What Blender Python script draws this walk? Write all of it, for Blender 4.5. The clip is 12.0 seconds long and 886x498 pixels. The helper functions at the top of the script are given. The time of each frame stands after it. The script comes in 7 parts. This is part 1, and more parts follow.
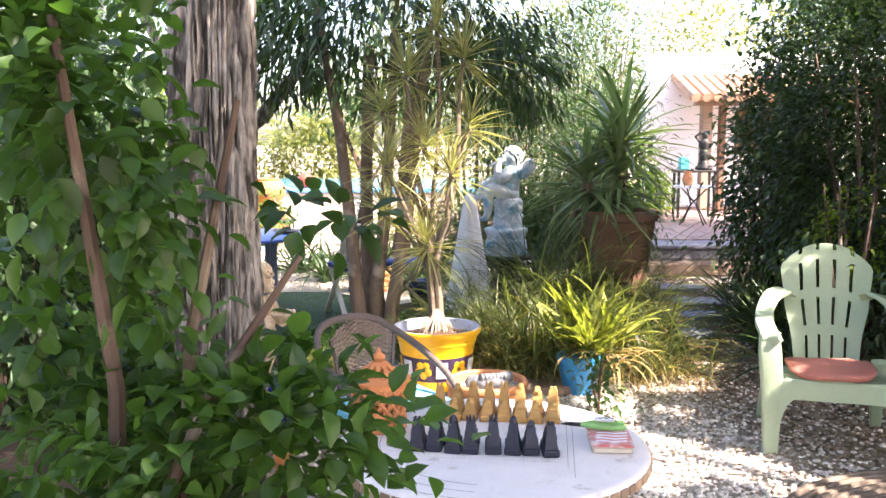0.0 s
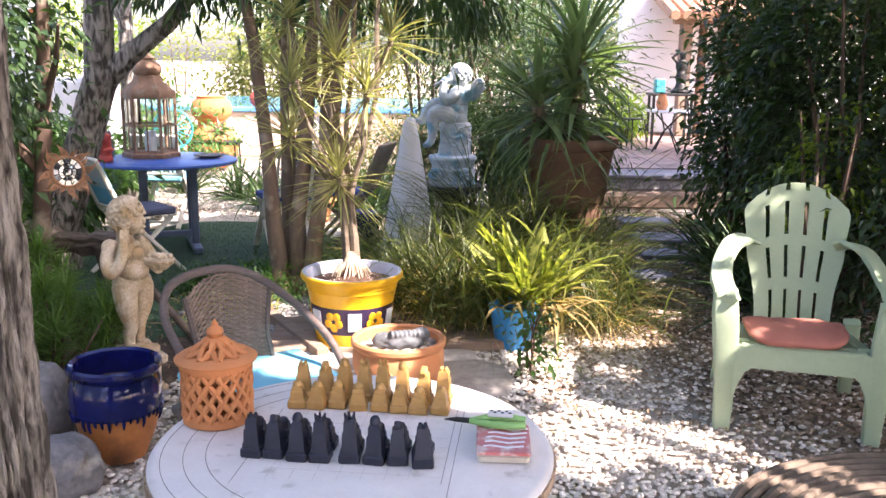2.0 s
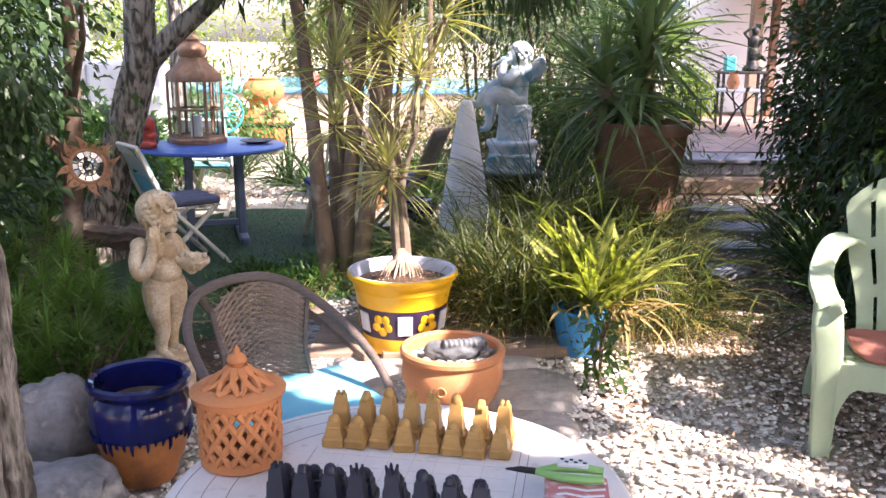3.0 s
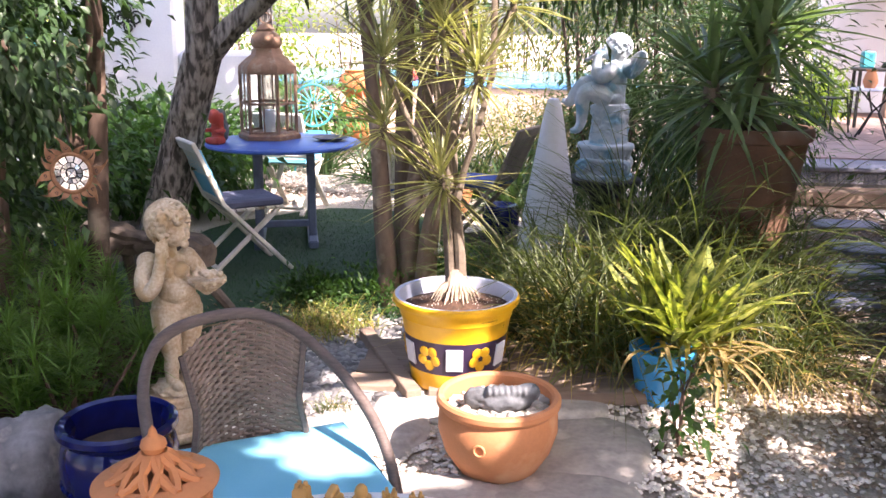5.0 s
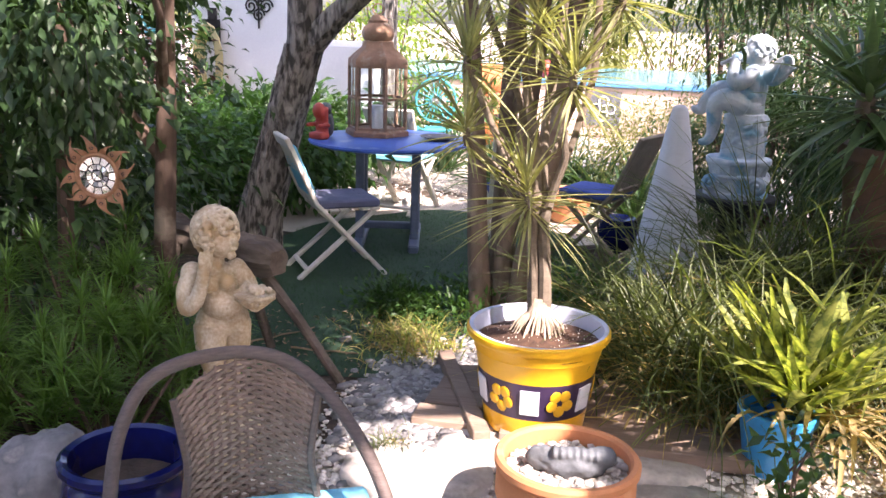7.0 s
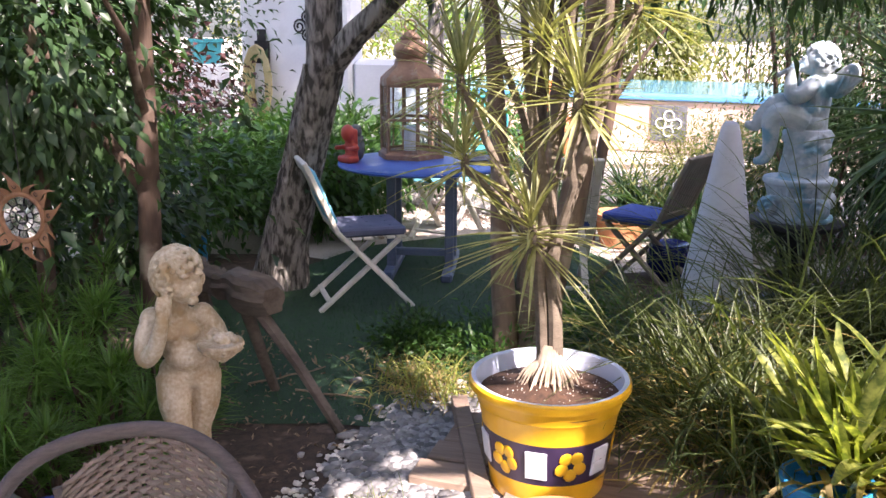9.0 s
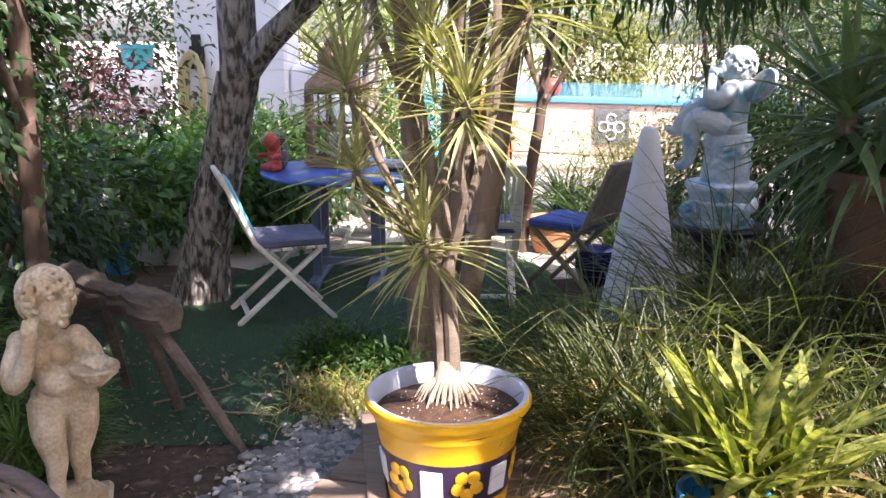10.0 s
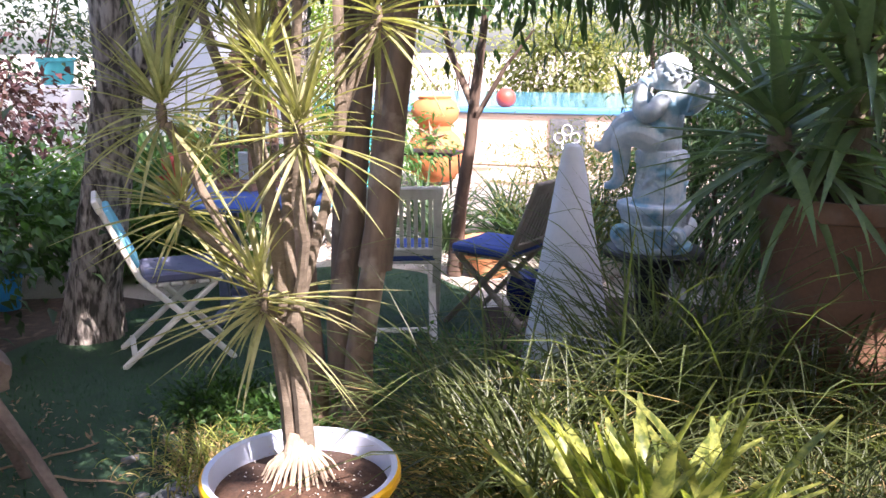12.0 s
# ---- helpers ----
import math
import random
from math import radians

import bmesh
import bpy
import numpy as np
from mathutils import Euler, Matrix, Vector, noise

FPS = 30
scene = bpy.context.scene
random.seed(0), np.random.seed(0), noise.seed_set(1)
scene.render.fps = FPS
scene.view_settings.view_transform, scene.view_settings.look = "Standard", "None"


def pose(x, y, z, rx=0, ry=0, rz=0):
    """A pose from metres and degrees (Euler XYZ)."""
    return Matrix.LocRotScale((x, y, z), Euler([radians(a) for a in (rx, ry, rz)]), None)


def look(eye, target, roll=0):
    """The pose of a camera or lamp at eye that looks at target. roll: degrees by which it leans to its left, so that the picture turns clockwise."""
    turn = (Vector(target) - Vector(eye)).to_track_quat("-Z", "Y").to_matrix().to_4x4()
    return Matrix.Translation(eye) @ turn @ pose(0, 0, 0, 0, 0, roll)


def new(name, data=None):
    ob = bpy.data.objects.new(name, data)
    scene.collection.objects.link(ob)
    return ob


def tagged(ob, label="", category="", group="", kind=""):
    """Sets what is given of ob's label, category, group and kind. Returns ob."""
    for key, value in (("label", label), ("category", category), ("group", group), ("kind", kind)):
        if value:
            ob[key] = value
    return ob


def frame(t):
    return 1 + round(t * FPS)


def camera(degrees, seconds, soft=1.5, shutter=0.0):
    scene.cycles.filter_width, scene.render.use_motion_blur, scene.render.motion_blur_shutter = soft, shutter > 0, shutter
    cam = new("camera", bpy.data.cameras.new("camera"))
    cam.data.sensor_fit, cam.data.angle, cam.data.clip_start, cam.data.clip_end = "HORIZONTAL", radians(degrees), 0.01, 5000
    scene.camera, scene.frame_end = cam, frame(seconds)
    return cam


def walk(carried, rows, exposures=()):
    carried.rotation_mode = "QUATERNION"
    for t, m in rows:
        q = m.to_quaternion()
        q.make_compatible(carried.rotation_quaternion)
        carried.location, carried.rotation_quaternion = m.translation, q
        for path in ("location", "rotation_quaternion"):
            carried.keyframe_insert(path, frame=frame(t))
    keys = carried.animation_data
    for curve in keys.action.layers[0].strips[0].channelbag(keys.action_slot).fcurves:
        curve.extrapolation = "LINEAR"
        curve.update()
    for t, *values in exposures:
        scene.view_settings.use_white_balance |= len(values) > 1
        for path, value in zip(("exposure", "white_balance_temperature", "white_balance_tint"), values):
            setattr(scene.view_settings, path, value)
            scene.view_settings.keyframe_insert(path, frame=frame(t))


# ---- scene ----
cam = camera(53.5, 12.0)
METRES, EYE, TILT, LEAN, TURN = 4.1, 1.64, -7.0, 0.0, 0.0
ROWS = [
    (0.0, 0.0, 0.0, 0.0, 0.0, 0.0, 0.0),
    (0.5, 0.0254, 0.0449, 0.0024, -1.64, -1.02, -0.16),
    (1.0, 0.0348, 0.0974, 0.0106, -4.08, -1.36, 0.43),
    (1.5, 0.0629, 0.1413, 0.0108, -3.75, -3.01, 0.99),
    (2.0, 0.0919, 0.1854, 0.0179, -1.07, -5.14, -0.72),
    (2.5, 0.0904, 0.2431, 0.0226, 1.11, -6.61, -1.67),
    (3.0, 0.09, 0.2903, 0.0302, 2.58, -6.5, -0.61),
    (3.5, 0.1233, 0.3338, 0.0364, 5.33, -6.41, -0.49),
    (5.5, 0.1562, 0.4727, 0.0496, 13.67, -7.72, -2.8),
    (6.0, 0.1907, 0.4961, 0.0593, 18.18, -8.1, -3.95),
    (6.5, 0.1867, 0.5272, 0.06, 19.11, -8.13, -4.2),
    (7.0, 0.1711, 0.5651, 0.0647, 19.58, -8.03, -4.2),
    (7.5, 0.1895, 0.5966, 0.0689, 21.97, -8.01, -3.8),
    (9.5, 0.2162, 0.7009, 0.0804, 24.62, -7.12, -3.33),
    (10.0, 0.2475, 0.7211, 0.0866, 22.02, -6.98, -2.8),
    (10.5, 0.2735, 0.7387, 0.0916, 21.35, -6.9, -2.82),
    (11.0, 0.2649, 0.7705, 0.0918, 21.33, -6.76, -2.95),
    (11.5, 0.2548, 0.8169, 0.094, 20.95, -6.41, -2.36),
    (12.0, 0.2874, 0.8659, 0.1036, 20.57, -6.31, -2.13),
]
walk(cam, [(t, pose(0, 0, EYE, TILT, LEAN, TURN) @ pose(METRES * x, METRES * y, METRES * z, 90 + pitch, roll, yaw)) for t, x, y, z, yaw, pitch, roll in ROWS],
     [(0.0, 2.68, 6700, 25), (1.5, 2.48, 6600, 28), (3.5, 2.22, 6500, 29), (6.0, 2.24, 6450, 31), (9.5, 1.98, 6250, 29), (12.0, 2.12, 6150, 30)])

# ---- light ----
SUN_EL, SUN_AZ = radians(46), Vector((0.84, -0.54, 0)).normalized()
SUN = Vector((SUN_AZ.x * math.cos(SUN_EL), SUN_AZ.y * math.cos(SUN_EL), math.sin(SUN_EL)))
world = bpy.data.worlds.new("sky")
scene.world = world
world.use_nodes = True
wt = world.node_tree
sky = wt.nodes.new("ShaderNodeTexSky")
sky.sky_type, sky.sun_disc = "NISHITA", False
sky.sun_elevation, sky.sun_rotation = SUN_EL, math.atan2(SUN_AZ.x, SUN_AZ.y)
sky.air_density, sky.dust_density = 1.0, 3.0
wt.links.new(sky.outputs[0], wt.nodes["Background"].inputs[0])
wt.nodes["Background"].inputs[1].default_value = 0.15
sun = new("sun", bpy.data.lights.new("sun", "SUN"))
sun.data.energy, sun.data.angle, sun.data.color = 4.5, radians(0.5), (1.0, 0.93, 0.8)
sun.matrix_world = look(SUN * 50, (0, 0, 0))

# ---- materials ----


def mat(name, c1, c2=None, scale=6.0, rough=0.6, metal=0.0, bump=0.2, fine=60.0, stain=None, stain_scale=1.5, stain_at=0.55, vary=0.0, glow=0.0, stretch=(1, 1, 1), spec=0.5, contrast=1.0, depth=0.01):
    """A procedural surface: two colours mixed by coarse and fine noise, stains, random value per piece, translucency for leaves."""
    m = bpy.data.materials.new(name)
    m.use_nodes = True
    nt = m.node_tree
    n, link = nt.nodes, nt.links.new
    bsdf, out = n["Principled BSDF"], n["Material Output"]
    tex = n.new("ShaderNodeTexCoord")
    mapping = n.new("ShaderNodeMapping")
    mapping.inputs["Scale"].default_value = stretch
    link(tex.outputs["Object"], mapping.inputs[0])
    coarse, grain = n.new("ShaderNodeTexNoise"), n.new("ShaderNodeTexNoise")
    for node, s in ((coarse, scale), (grain, fine)):
        node.inputs["Scale"].default_value, node.inputs["Detail"].default_value = s, 5
        link(mapping.outputs[0], node.inputs["Vector"])
    add = n.new("ShaderNodeMath")
    add.operation = "MULTIPLY_ADD"
    link(grain.outputs["Fac"], add.inputs[0])
    add.inputs[1].default_value = 0.5
    link(coarse.outputs["Fac"], add.inputs[2])
    ramp = n.new("ShaderNodeMapRange")
    ramp.inputs["From Min"].default_value, ramp.inputs["From Max"].default_value = 0.75 - 0.25 / contrast, 0.75 + 0.25 / contrast
    link(add.outputs[0], ramp.inputs["Value"])
    mix = n.new("ShaderNodeMix")
    mix.data_type = "RGBA"
    c2 = c2 or tuple(v * 0.75 for v in c1)
    mix.inputs["A"].default_value, mix.inputs["B"].default_value = (*c1, 1), (*c2, 1)
    link(ramp.outputs[0], mix.inputs["Factor"])
    colour = mix.outputs["Result"]
    if stain:
        blot = n.new("ShaderNodeTexNoise")
        blot.inputs["Scale"].default_value, blot.inputs["Detail"].default_value = stain_scale, 8
        link(tex.outputs["Object"], blot.inputs["Vector"])
        edge = n.new("ShaderNodeMapRange")
        edge.inputs["From Min"].default_value, edge.inputs["From Max"].default_value = stain_at, stain_at + 0.12
        link(blot.outputs["Fac"], edge.inputs["Value"])
        over = n.new("ShaderNodeMix")
        over.data_type = "RGBA"
        link(edge.outputs[0], over.inputs["Factor"])
        link(colour, over.inputs["A"])
        over.inputs["B"].default_value = (*stain, 1)
        colour = over.outputs["Result"]
    if vary:
        geo, info = n.new("ShaderNodeNewGeometry"), n.new("ShaderNodeObjectInfo")
        both = n.new("ShaderNodeMath")
        both.operation = "ADD"
        link(geo.outputs["Random Per Island"], both.inputs[0])
        link(info.outputs["Random"], both.inputs[1])
        value = n.new("ShaderNodeMapRange")
        value.inputs["From Min"].default_value, value.inputs["From Max"].default_value = 0.2, 1.8
        value.inputs["To Min"].default_value, value.inputs["To Max"].default_value = 1 - vary, 1 + vary
        link(both.outputs[0], value.inputs["Value"])
        hsv = n.new("ShaderNodeHueSaturation")
        link(value.outputs[0], hsv.inputs["Value"])
        link(colour, hsv.inputs["Color"])
        colour = hsv.outputs[0]
    link(colour, bsdf.inputs["Base Color"])
    bsdf.inputs["Roughness"].default_value, bsdf.inputs["Metallic"].default_value = rough, metal
    bsdf.inputs["Specular IOR Level"].default_value = spec
    if bump:
        b = n.new("ShaderNodeBump")
        b.inputs["Strength"].default_value, b.inputs["Distance"].default_value = bump, depth
        link(add.outputs[0], b.inputs["Height"])
        link(b.outputs[0], bsdf.inputs["Normal"])
    if glow:
        thin, blend = n.new("ShaderNodeBsdfTranslucent"), n.new("ShaderNodeMixShader")
        warm = n.new("ShaderNodeMix")
        warm.data_type, warm.blend_type = "RGBA", "MULTIPLY"
        warm.inputs["Factor"].default_value = 1
        link(colour, warm.inputs["A"])
        warm.inputs["B"].default_value = (2.2, 2.4, 0.9, 1)
        link(warm.outputs["Result"], thin.inputs["Color"])
        blend.inputs[0].default_value = glow
        link(bsdf.outputs[0], blend.inputs[1])
        link(thin.outputs[0], blend.inputs[2])
        link(blend.outputs[0], out.inputs[0])
    return m


def glass_mat(name, tint=(0.9, 0.95, 0.95)):
    m = bpy.data.materials.new(name)
    m.use_nodes = True
    b = m.node_tree.nodes["Principled BSDF"]
    b.inputs["Base Color"].default_value = (*tint, 1)
    b.inputs["Roughness"].default_value, b.inputs["Transmission Weight"].default_value, b.inputs["IOR"].default_value = 0.08, 1.0, 1.1
    return m


GRAVEL = mat("gravel", (0.62, 0.56, 0.48), (0.3, 0.26, 0.21), 90, 0.9, bump=0.5, fine=300, stain=(0.16, 0.11, 0.07), stain_scale=1.1, stain_at=0.5)
STONES = mat("gravel_stone", (0.74, 0.69, 0.62), (0.5, 0.44, 0.37), 15, 0.85, bump=0.2, fine=150, vary=0.35)
DIRTSTONE = mat("dirty_stone", (0.3, 0.23, 0.17), (0.17, 0.125, 0.09), 15, 0.9, bump=0.2, fine=150, vary=0.5)
PEBBLE = mat("pebble", (0.4, 0.385, 0.37), (0.22, 0.215, 0.215), 18, 0.75, bump=0.15, fine=120, vary=0.6)
SOIL = mat("soil", (0.09, 0.06, 0.04), (0.04, 0.028, 0.02), 25, 0.95, bump=0.8, fine=120, stain=(0.17, 0.12, 0.08), stain_scale=9, stain_at=0.58)
POTSOIL = mat("potting_soil", (0.1, 0.05, 0.028), (0.045, 0.024, 0.014), 40, 0.95, bump=0.9, fine=160)
PATHDIRT = mat("path_dirt", (0.2, 0.145, 0.1), (0.11, 0.08, 0.055), 14, 0.95, bump=0.7, fine=90, stain=(0.33, 0.27, 0.2), stain_scale=10)
TURF = mat("turf", (0.03, 0.075, 0.03), (0.018, 0.045, 0.02), 12, 0.85, bump=0.7, fine=400)
BLADE = mat("turf_blade", (0.035, 0.1, 0.035), (0.02, 0.06, 0.022), 4, 0.7, bump=0, vary=0.4, glow=0.15)
LITTER = mat("dry_litter", (0.34, 0.25, 0.15), (0.2, 0.13, 0.08), 8, 0.9, bump=0.1, vary=0.5)
SLATE = mat("slate", (0.2, 0.21, 0.26), (0.12, 0.12, 0.15), 5, 0.6, bump=0.4, fine=40, vary=0.2)
ROCK = mat("rock", (0.46, 0.42, 0.37), (0.24, 0.22, 0.2), 5, 0.9, bump=0.7, fine=35, stain=(0.55, 0.5, 0.44), stain_scale=6, vary=0.15)
GREYROCK = mat("grey_rock", (0.24, 0.24, 0.25), (0.1, 0.1, 0.11), 9, 0.85, bump=0.9, fine=45, stain=(0.36, 0.34, 0.31), stain_scale=9, stain_at=0.58)
BARK = mat("bark", (0.06, 0.052, 0.044), (0.31, 0.28, 0.245), 26, 0.95, contrast=2.6, depth=0.03, bump=1.0, fine=45, stretch=(1, 1, 0.26), stain=(0.5, 0.44, 0.38), stain_scale=7, stain_at=0.6)
BROWNBARK = mat("brown_bark", (0.13, 0.085, 0.06), (0.055, 0.035, 0.025), 12, 0.9, bump=0.7, fine=50, stretch=(1, 1, 0.3), stain=(0.3, 0.24, 0.18), stain_scale=6)
CANE = mat("cane_bark", (0.2, 0.16, 0.115), (0.1, 0.075, 0.05), 10, 0.85, bump=0.5, fine=90, stretch=(1, 1, 3))
ROOT = mat("root", (0.52, 0.42, 0.31), (0.3, 0.22, 0.15), 20, 0.85, bump=0.4)
DRIFT = mat("driftwood", (0.17, 0.135, 0.105), (0.06, 0.045, 0.035), 9, 0.9, bump=0.8, fine=60, stretch=(0.25, 1, 1))
TIMBER = mat("weathered_timber", (0.3, 0.22, 0.16), (0.16, 0.11, 0.08), 7, 0.85, bump=0.5, fine=70, stretch=(0.15, 1, 1), vary=0.2)
LEAF_DARK = mat("leaf_dark", (0.044, 0.088, 0.03), (0.026, 0.056, 0.019), 3, 0.45, bump=0, vary=0.5, glow=0.25)
LEAF_MID = mat("leaf_mid", (0.06, 0.13, 0.03), (0.035, 0.085, 0.02), 3, 0.42, bump=0, vary=0.45, glow=0.35)
LEAF_SHRUB = mat("leaf_shrub", (0.05, 0.11, 0.02), (0.026, 0.066, 0.013), 3, 0.42, bump=0, vary=0.5, glow=0.4)
LEAF_LIME = mat("leaf_lime", (0.17, 0.24, 0.03), (0.1, 0.17, 0.025), 3, 0.5, bump=0, vary=0.45, glow=0.5)
LEAF_RED = mat("leaf_red", (0.07, 0.025, 0.025), (0.035, 0.017, 0.017), 3, 0.55, bump=0, vary=0.4, glow=0.2)
# paled green: the bright, washed-out look of the far garden as leaf colour
LEAF_WASHED = mat("leaf_washed", (0.2, 0.2, 0.07), (0.1, 0.12, 0.05), 2, 0.6, bump=0, vary=0.4, glow=0.4)
LEAF_NEEDLE = mat("leaf_needle", (0.105, 0.2, 0.038), (0.055, 0.12, 0.025), 3, 0.5, bump=0, vary=0.35, glow=0.3)
STRAP_DRAC = mat("strap_variegated", (0.36, 0.34, 0.18), (0.17, 0.175, 0.075), 25, 0.5, bump=0, vary=0.4, glow=0.3, stretch=(1, 1, 0.3))
STRAP_YUCCA = mat("strap_yucca", (0.17, 0.24, 0.12), (0.09, 0.145, 0.07), 8, 0.33, bump=0, vary=0.4, glow=0.28)
STRAP_BROM = mat("strap_bromeliad", (0.3, 0.31, 0.08), (0.08, 0.11, 0.025), 26, 0.33, bump=0, vary=0.5, glow=0.35, contrast=2.0)
GRASS = mat("grass_blade", (0.115, 0.135, 0.05), (0.04, 0.058, 0.022), 5, 0.42, bump=0, vary=0.6, glow=0.38)
DRYGRASS = mat("dry_blade", (0.36, 0.27, 0.12), (0.22, 0.16, 0.07), 5, 0.7, bump=0, vary=0.4, glow=0.3)
TERRACOTTA = mat("terracotta", (0.58, 0.24, 0.1), (0.48, 0.2, 0.085), 5, 0.75, bump=0.12, fine=80, stain=(0.62, 0.36, 0.2), stain_scale=4, stain_at=0.58)
OLDTERRA = mat("old_terracotta", (0.19, 0.095, 0.053), (0.11, 0.06, 0.037), 4, 0.85, bump=0.3, fine=60, stain=(0.16, 0.11, 0.08), stain_scale=3, stain_at=0.52)
TERRA_LAMP = mat("terracotta_lamp", (0.6, 0.24, 0.09), (0.5, 0.19, 0.07), 7, 0.8, bump=0.1, fine=90)
YELLOW = mat("yellow_paint", (0.86, 0.48, 0.015), (0.78, 0.4, 0.012), 4, 0.3, bump=0.05)
PURPLE = mat("purple_paint", (0.045, 0.025, 0.06), (0.03, 0.018, 0.045), 6, 0.35, bump=0.05)
WHITEPAINT = mat("white_paint", (0.72, 0.72, 0.76), (0.62, 0.63, 0.68), 6, 0.45, bump=0.08)
PALEBLUE = mat("pale_glaze", (0.55, 0.6, 0.72), (0.5, 0.54, 0.66), 6, 0.4, bump=0.05)
BLUEPLASTIC = mat("blue_plastic", (0.03, 0.3, 0.62), (0.02, 0.22, 0.5), 5, 0.4, bump=0.05)
COBALT = mat("cobalt_glaze", (0.008, 0.013, 0.11), (0.005, 0.007, 0.055), 5, 0.07, bump=0.05, fine=20)
CLAY = mat("raw_clay", (0.5, 0.2, 0.06), (0.36, 0.13, 0.04), 6, 0.5, bump=0.15, stain=(0.14, 0.06, 0.03), stain_scale=3)
STONEWHITE = mat("tabletop_stone", (0.8, 0.77, 0.75), (0.7, 0.67, 0.65), 9, 0.6, bump=0.15, fine=90, stain=(0.5, 0.46, 0.42), stain_scale=14, stain_at=0.62)
GROUT = mat("dark_joint", (0.22, 0.19, 0.17), None, 10, 0.9, bump=0.2)
PALEJOINT = mat("pale_joint", (0.6, 0.56, 0.52), None, 10, 0.9, bump=0.2)
TILEBROWN = mat("mosaic_tile", (0.42, 0.3, 0.2), (0.32, 0.22, 0.14), 8, 0.5, bump=0.1, vary=0.5)
AMBER = mat("amber_resin", (0.5, 0.29, 0.09), (0.4, 0.22, 0.06), 20, 0.5, bump=0.15)
NAVY = mat("navy_resin", (0.014, 0.018, 0.036), (0.008, 0.01, 0.022), 20, 0.5, bump=0.15)
GREENPLASTIC = mat("pale_green_plastic", (0.36, 0.45, 0.3), (0.3, 0.385, 0.25), 3, 0.42, bump=0.04, stain=(0.32, 0.38, 0.25), stain_scale=5, stain_at=0.6)
PINKCLOTH = mat("pink_cloth", (0.42, 0.16, 0.12), (0.33, 0.12, 0.09), 9, 0.95, bump=0.4, fine=220)
BLUECLOTH = mat("blue_cloth", (0.06, 0.1, 0.33), (0.04, 0.07, 0.24), 9, 0.95, bump=0.3, fine=220)
SLATECLOTH = mat("slate_cloth", (0.12, 0.13, 0.2), (0.08, 0.09, 0.14), 9, 0.95, bump=0.3, fine=220)
TURQUOISE = mat("turquoise_cloth", (0.2, 0.56, 0.7), (0.15, 0.48, 0.62), 5, 0.9, bump=0.2, fine=260)
TEALPAINT = mat("teal_paint", (0.06, 0.42, 0.46), (0.04, 0.33, 0.38), 5, 0.5, bump=0.1)
WICKER = mat("wicker", (0.3, 0.22, 0.175), (0.19, 0.135, 0.105), 14, 0.7, bump=0.2, vary=0.25)
WICKERFRAME = mat("wicker_frame", (0.15, 0.11, 0.095), (0.09, 0.066, 0.056), 30, 0.65, bump=0.35, fine=160, stretch=(1, 1, 6))
IRON = mat("dark_iron", (0.04, 0.038, 0.036), (0.02, 0.02, 0.02), 12, 0.55, 0.6, bump=0.2)
RUST = mat("rusty_iron", (0.33, 0.2, 0.13), (0.22, 0.13, 0.08), 18, 0.8, 0.2, bump=0.3, stain=(0.34, 0.27, 0.2), stain_scale=12)
SUNRUST = mat("rusty_copper", (0.33, 0.17, 0.085), (0.2, 0.1, 0.05), 14, 0.7, 0.3, bump=0.3)
MIRROR = mat("mirror_shard", (0.8, 0.82, 0.82), (0.7, 0.72, 0.72), 5, 0.06, 1.0, bump=0)
BLUEPAINT = mat("blue_table_paint", (0.05, 0.13, 0.48), (0.04, 0.1, 0.36), 5, 0.4, bump=0.15, stain=(0.3, 0.34, 0.5), stain_scale=5, stain_at=0.62)
BLUEGREY = mat("blue_grey_leg", (0.13, 0.17, 0.25), (0.08, 0.11, 0.17), 7, 0.5, bump=0.15)
WHITEWOOD = mat("white_washed_wood", (0.76, 0.73, 0.64), (0.58, 0.54, 0.45), 8, 0.75, bump=0.4, fine=50, stretch=(1, 1, 0.3), stain=(0.25, 0.19, 0.13), stain_scale=7, stain_at=0.6)
GREYWOOD = mat("grey_teak", (0.3, 0.25, 0.19), (0.19, 0.155, 0.11), 8, 0.8, bump=0.4, fine=50, stretch=(1, 1, 0.3))
STATUE = mat("cream_stone", (0.6, 0.51, 0.38), (0.36, 0.26, 0.15), 9, 0.8, bump=0.35, contrast=1.6, fine=80, stain=(0.42, 0.29, 0.15), stain_scale=9, stain_at=0.58)
BLUESTATUE = mat("blue_washed_stone", (0.62, 0.66, 0.68), (0.36, 0.46, 0.53), 9, 0.85, bump=0.35, contrast=1.1, fine=60, stain=(0.2, 0.38, 0.5), stain_scale=8, stain_at=0.53)
CONEWHITE = mat("white_plaster", (0.82, 0.82, 0.85), (0.72, 0.72, 0.76), 5, 0.85, bump=0.35, fine=50, stain=(0.66, 0.65, 0.66), stain_scale=4, stain_at=0.6)
WALLWHITE = mat("white_render", (0.78, 0.78, 0.78), (0.68, 0.68, 0.69), 2, 0.9, bump=0.25, fine=40, stain=(0.58, 0.57, 0.56), stain_scale=1.2, stain_at=0.6)
PEACH = mat("peach_render", (0.6, 0.46, 0.38), (0.5, 0.39, 0.32), 2, 0.9, bump=0.2, fine=30, stain=(0.46, 0.36, 0.28), stain_scale=1.5, stain_at=0.57)
POOLBLUE = mat("pool_blue", (0.1, 0.32, 0.62), (0.08, 0.26, 0.52), 4, 0.4, bump=0.05)
ORANGECLAY = mat("orange_clay", (0.55, 0.19, 0.065), (0.45, 0.15, 0.05), 5, 0.8, bump=0.15)
REDPAINT = mat("red_paint", (0.5, 0.07, 0.04), (0.4, 0.05, 0.03), 6, 0.5, bump=0.1)
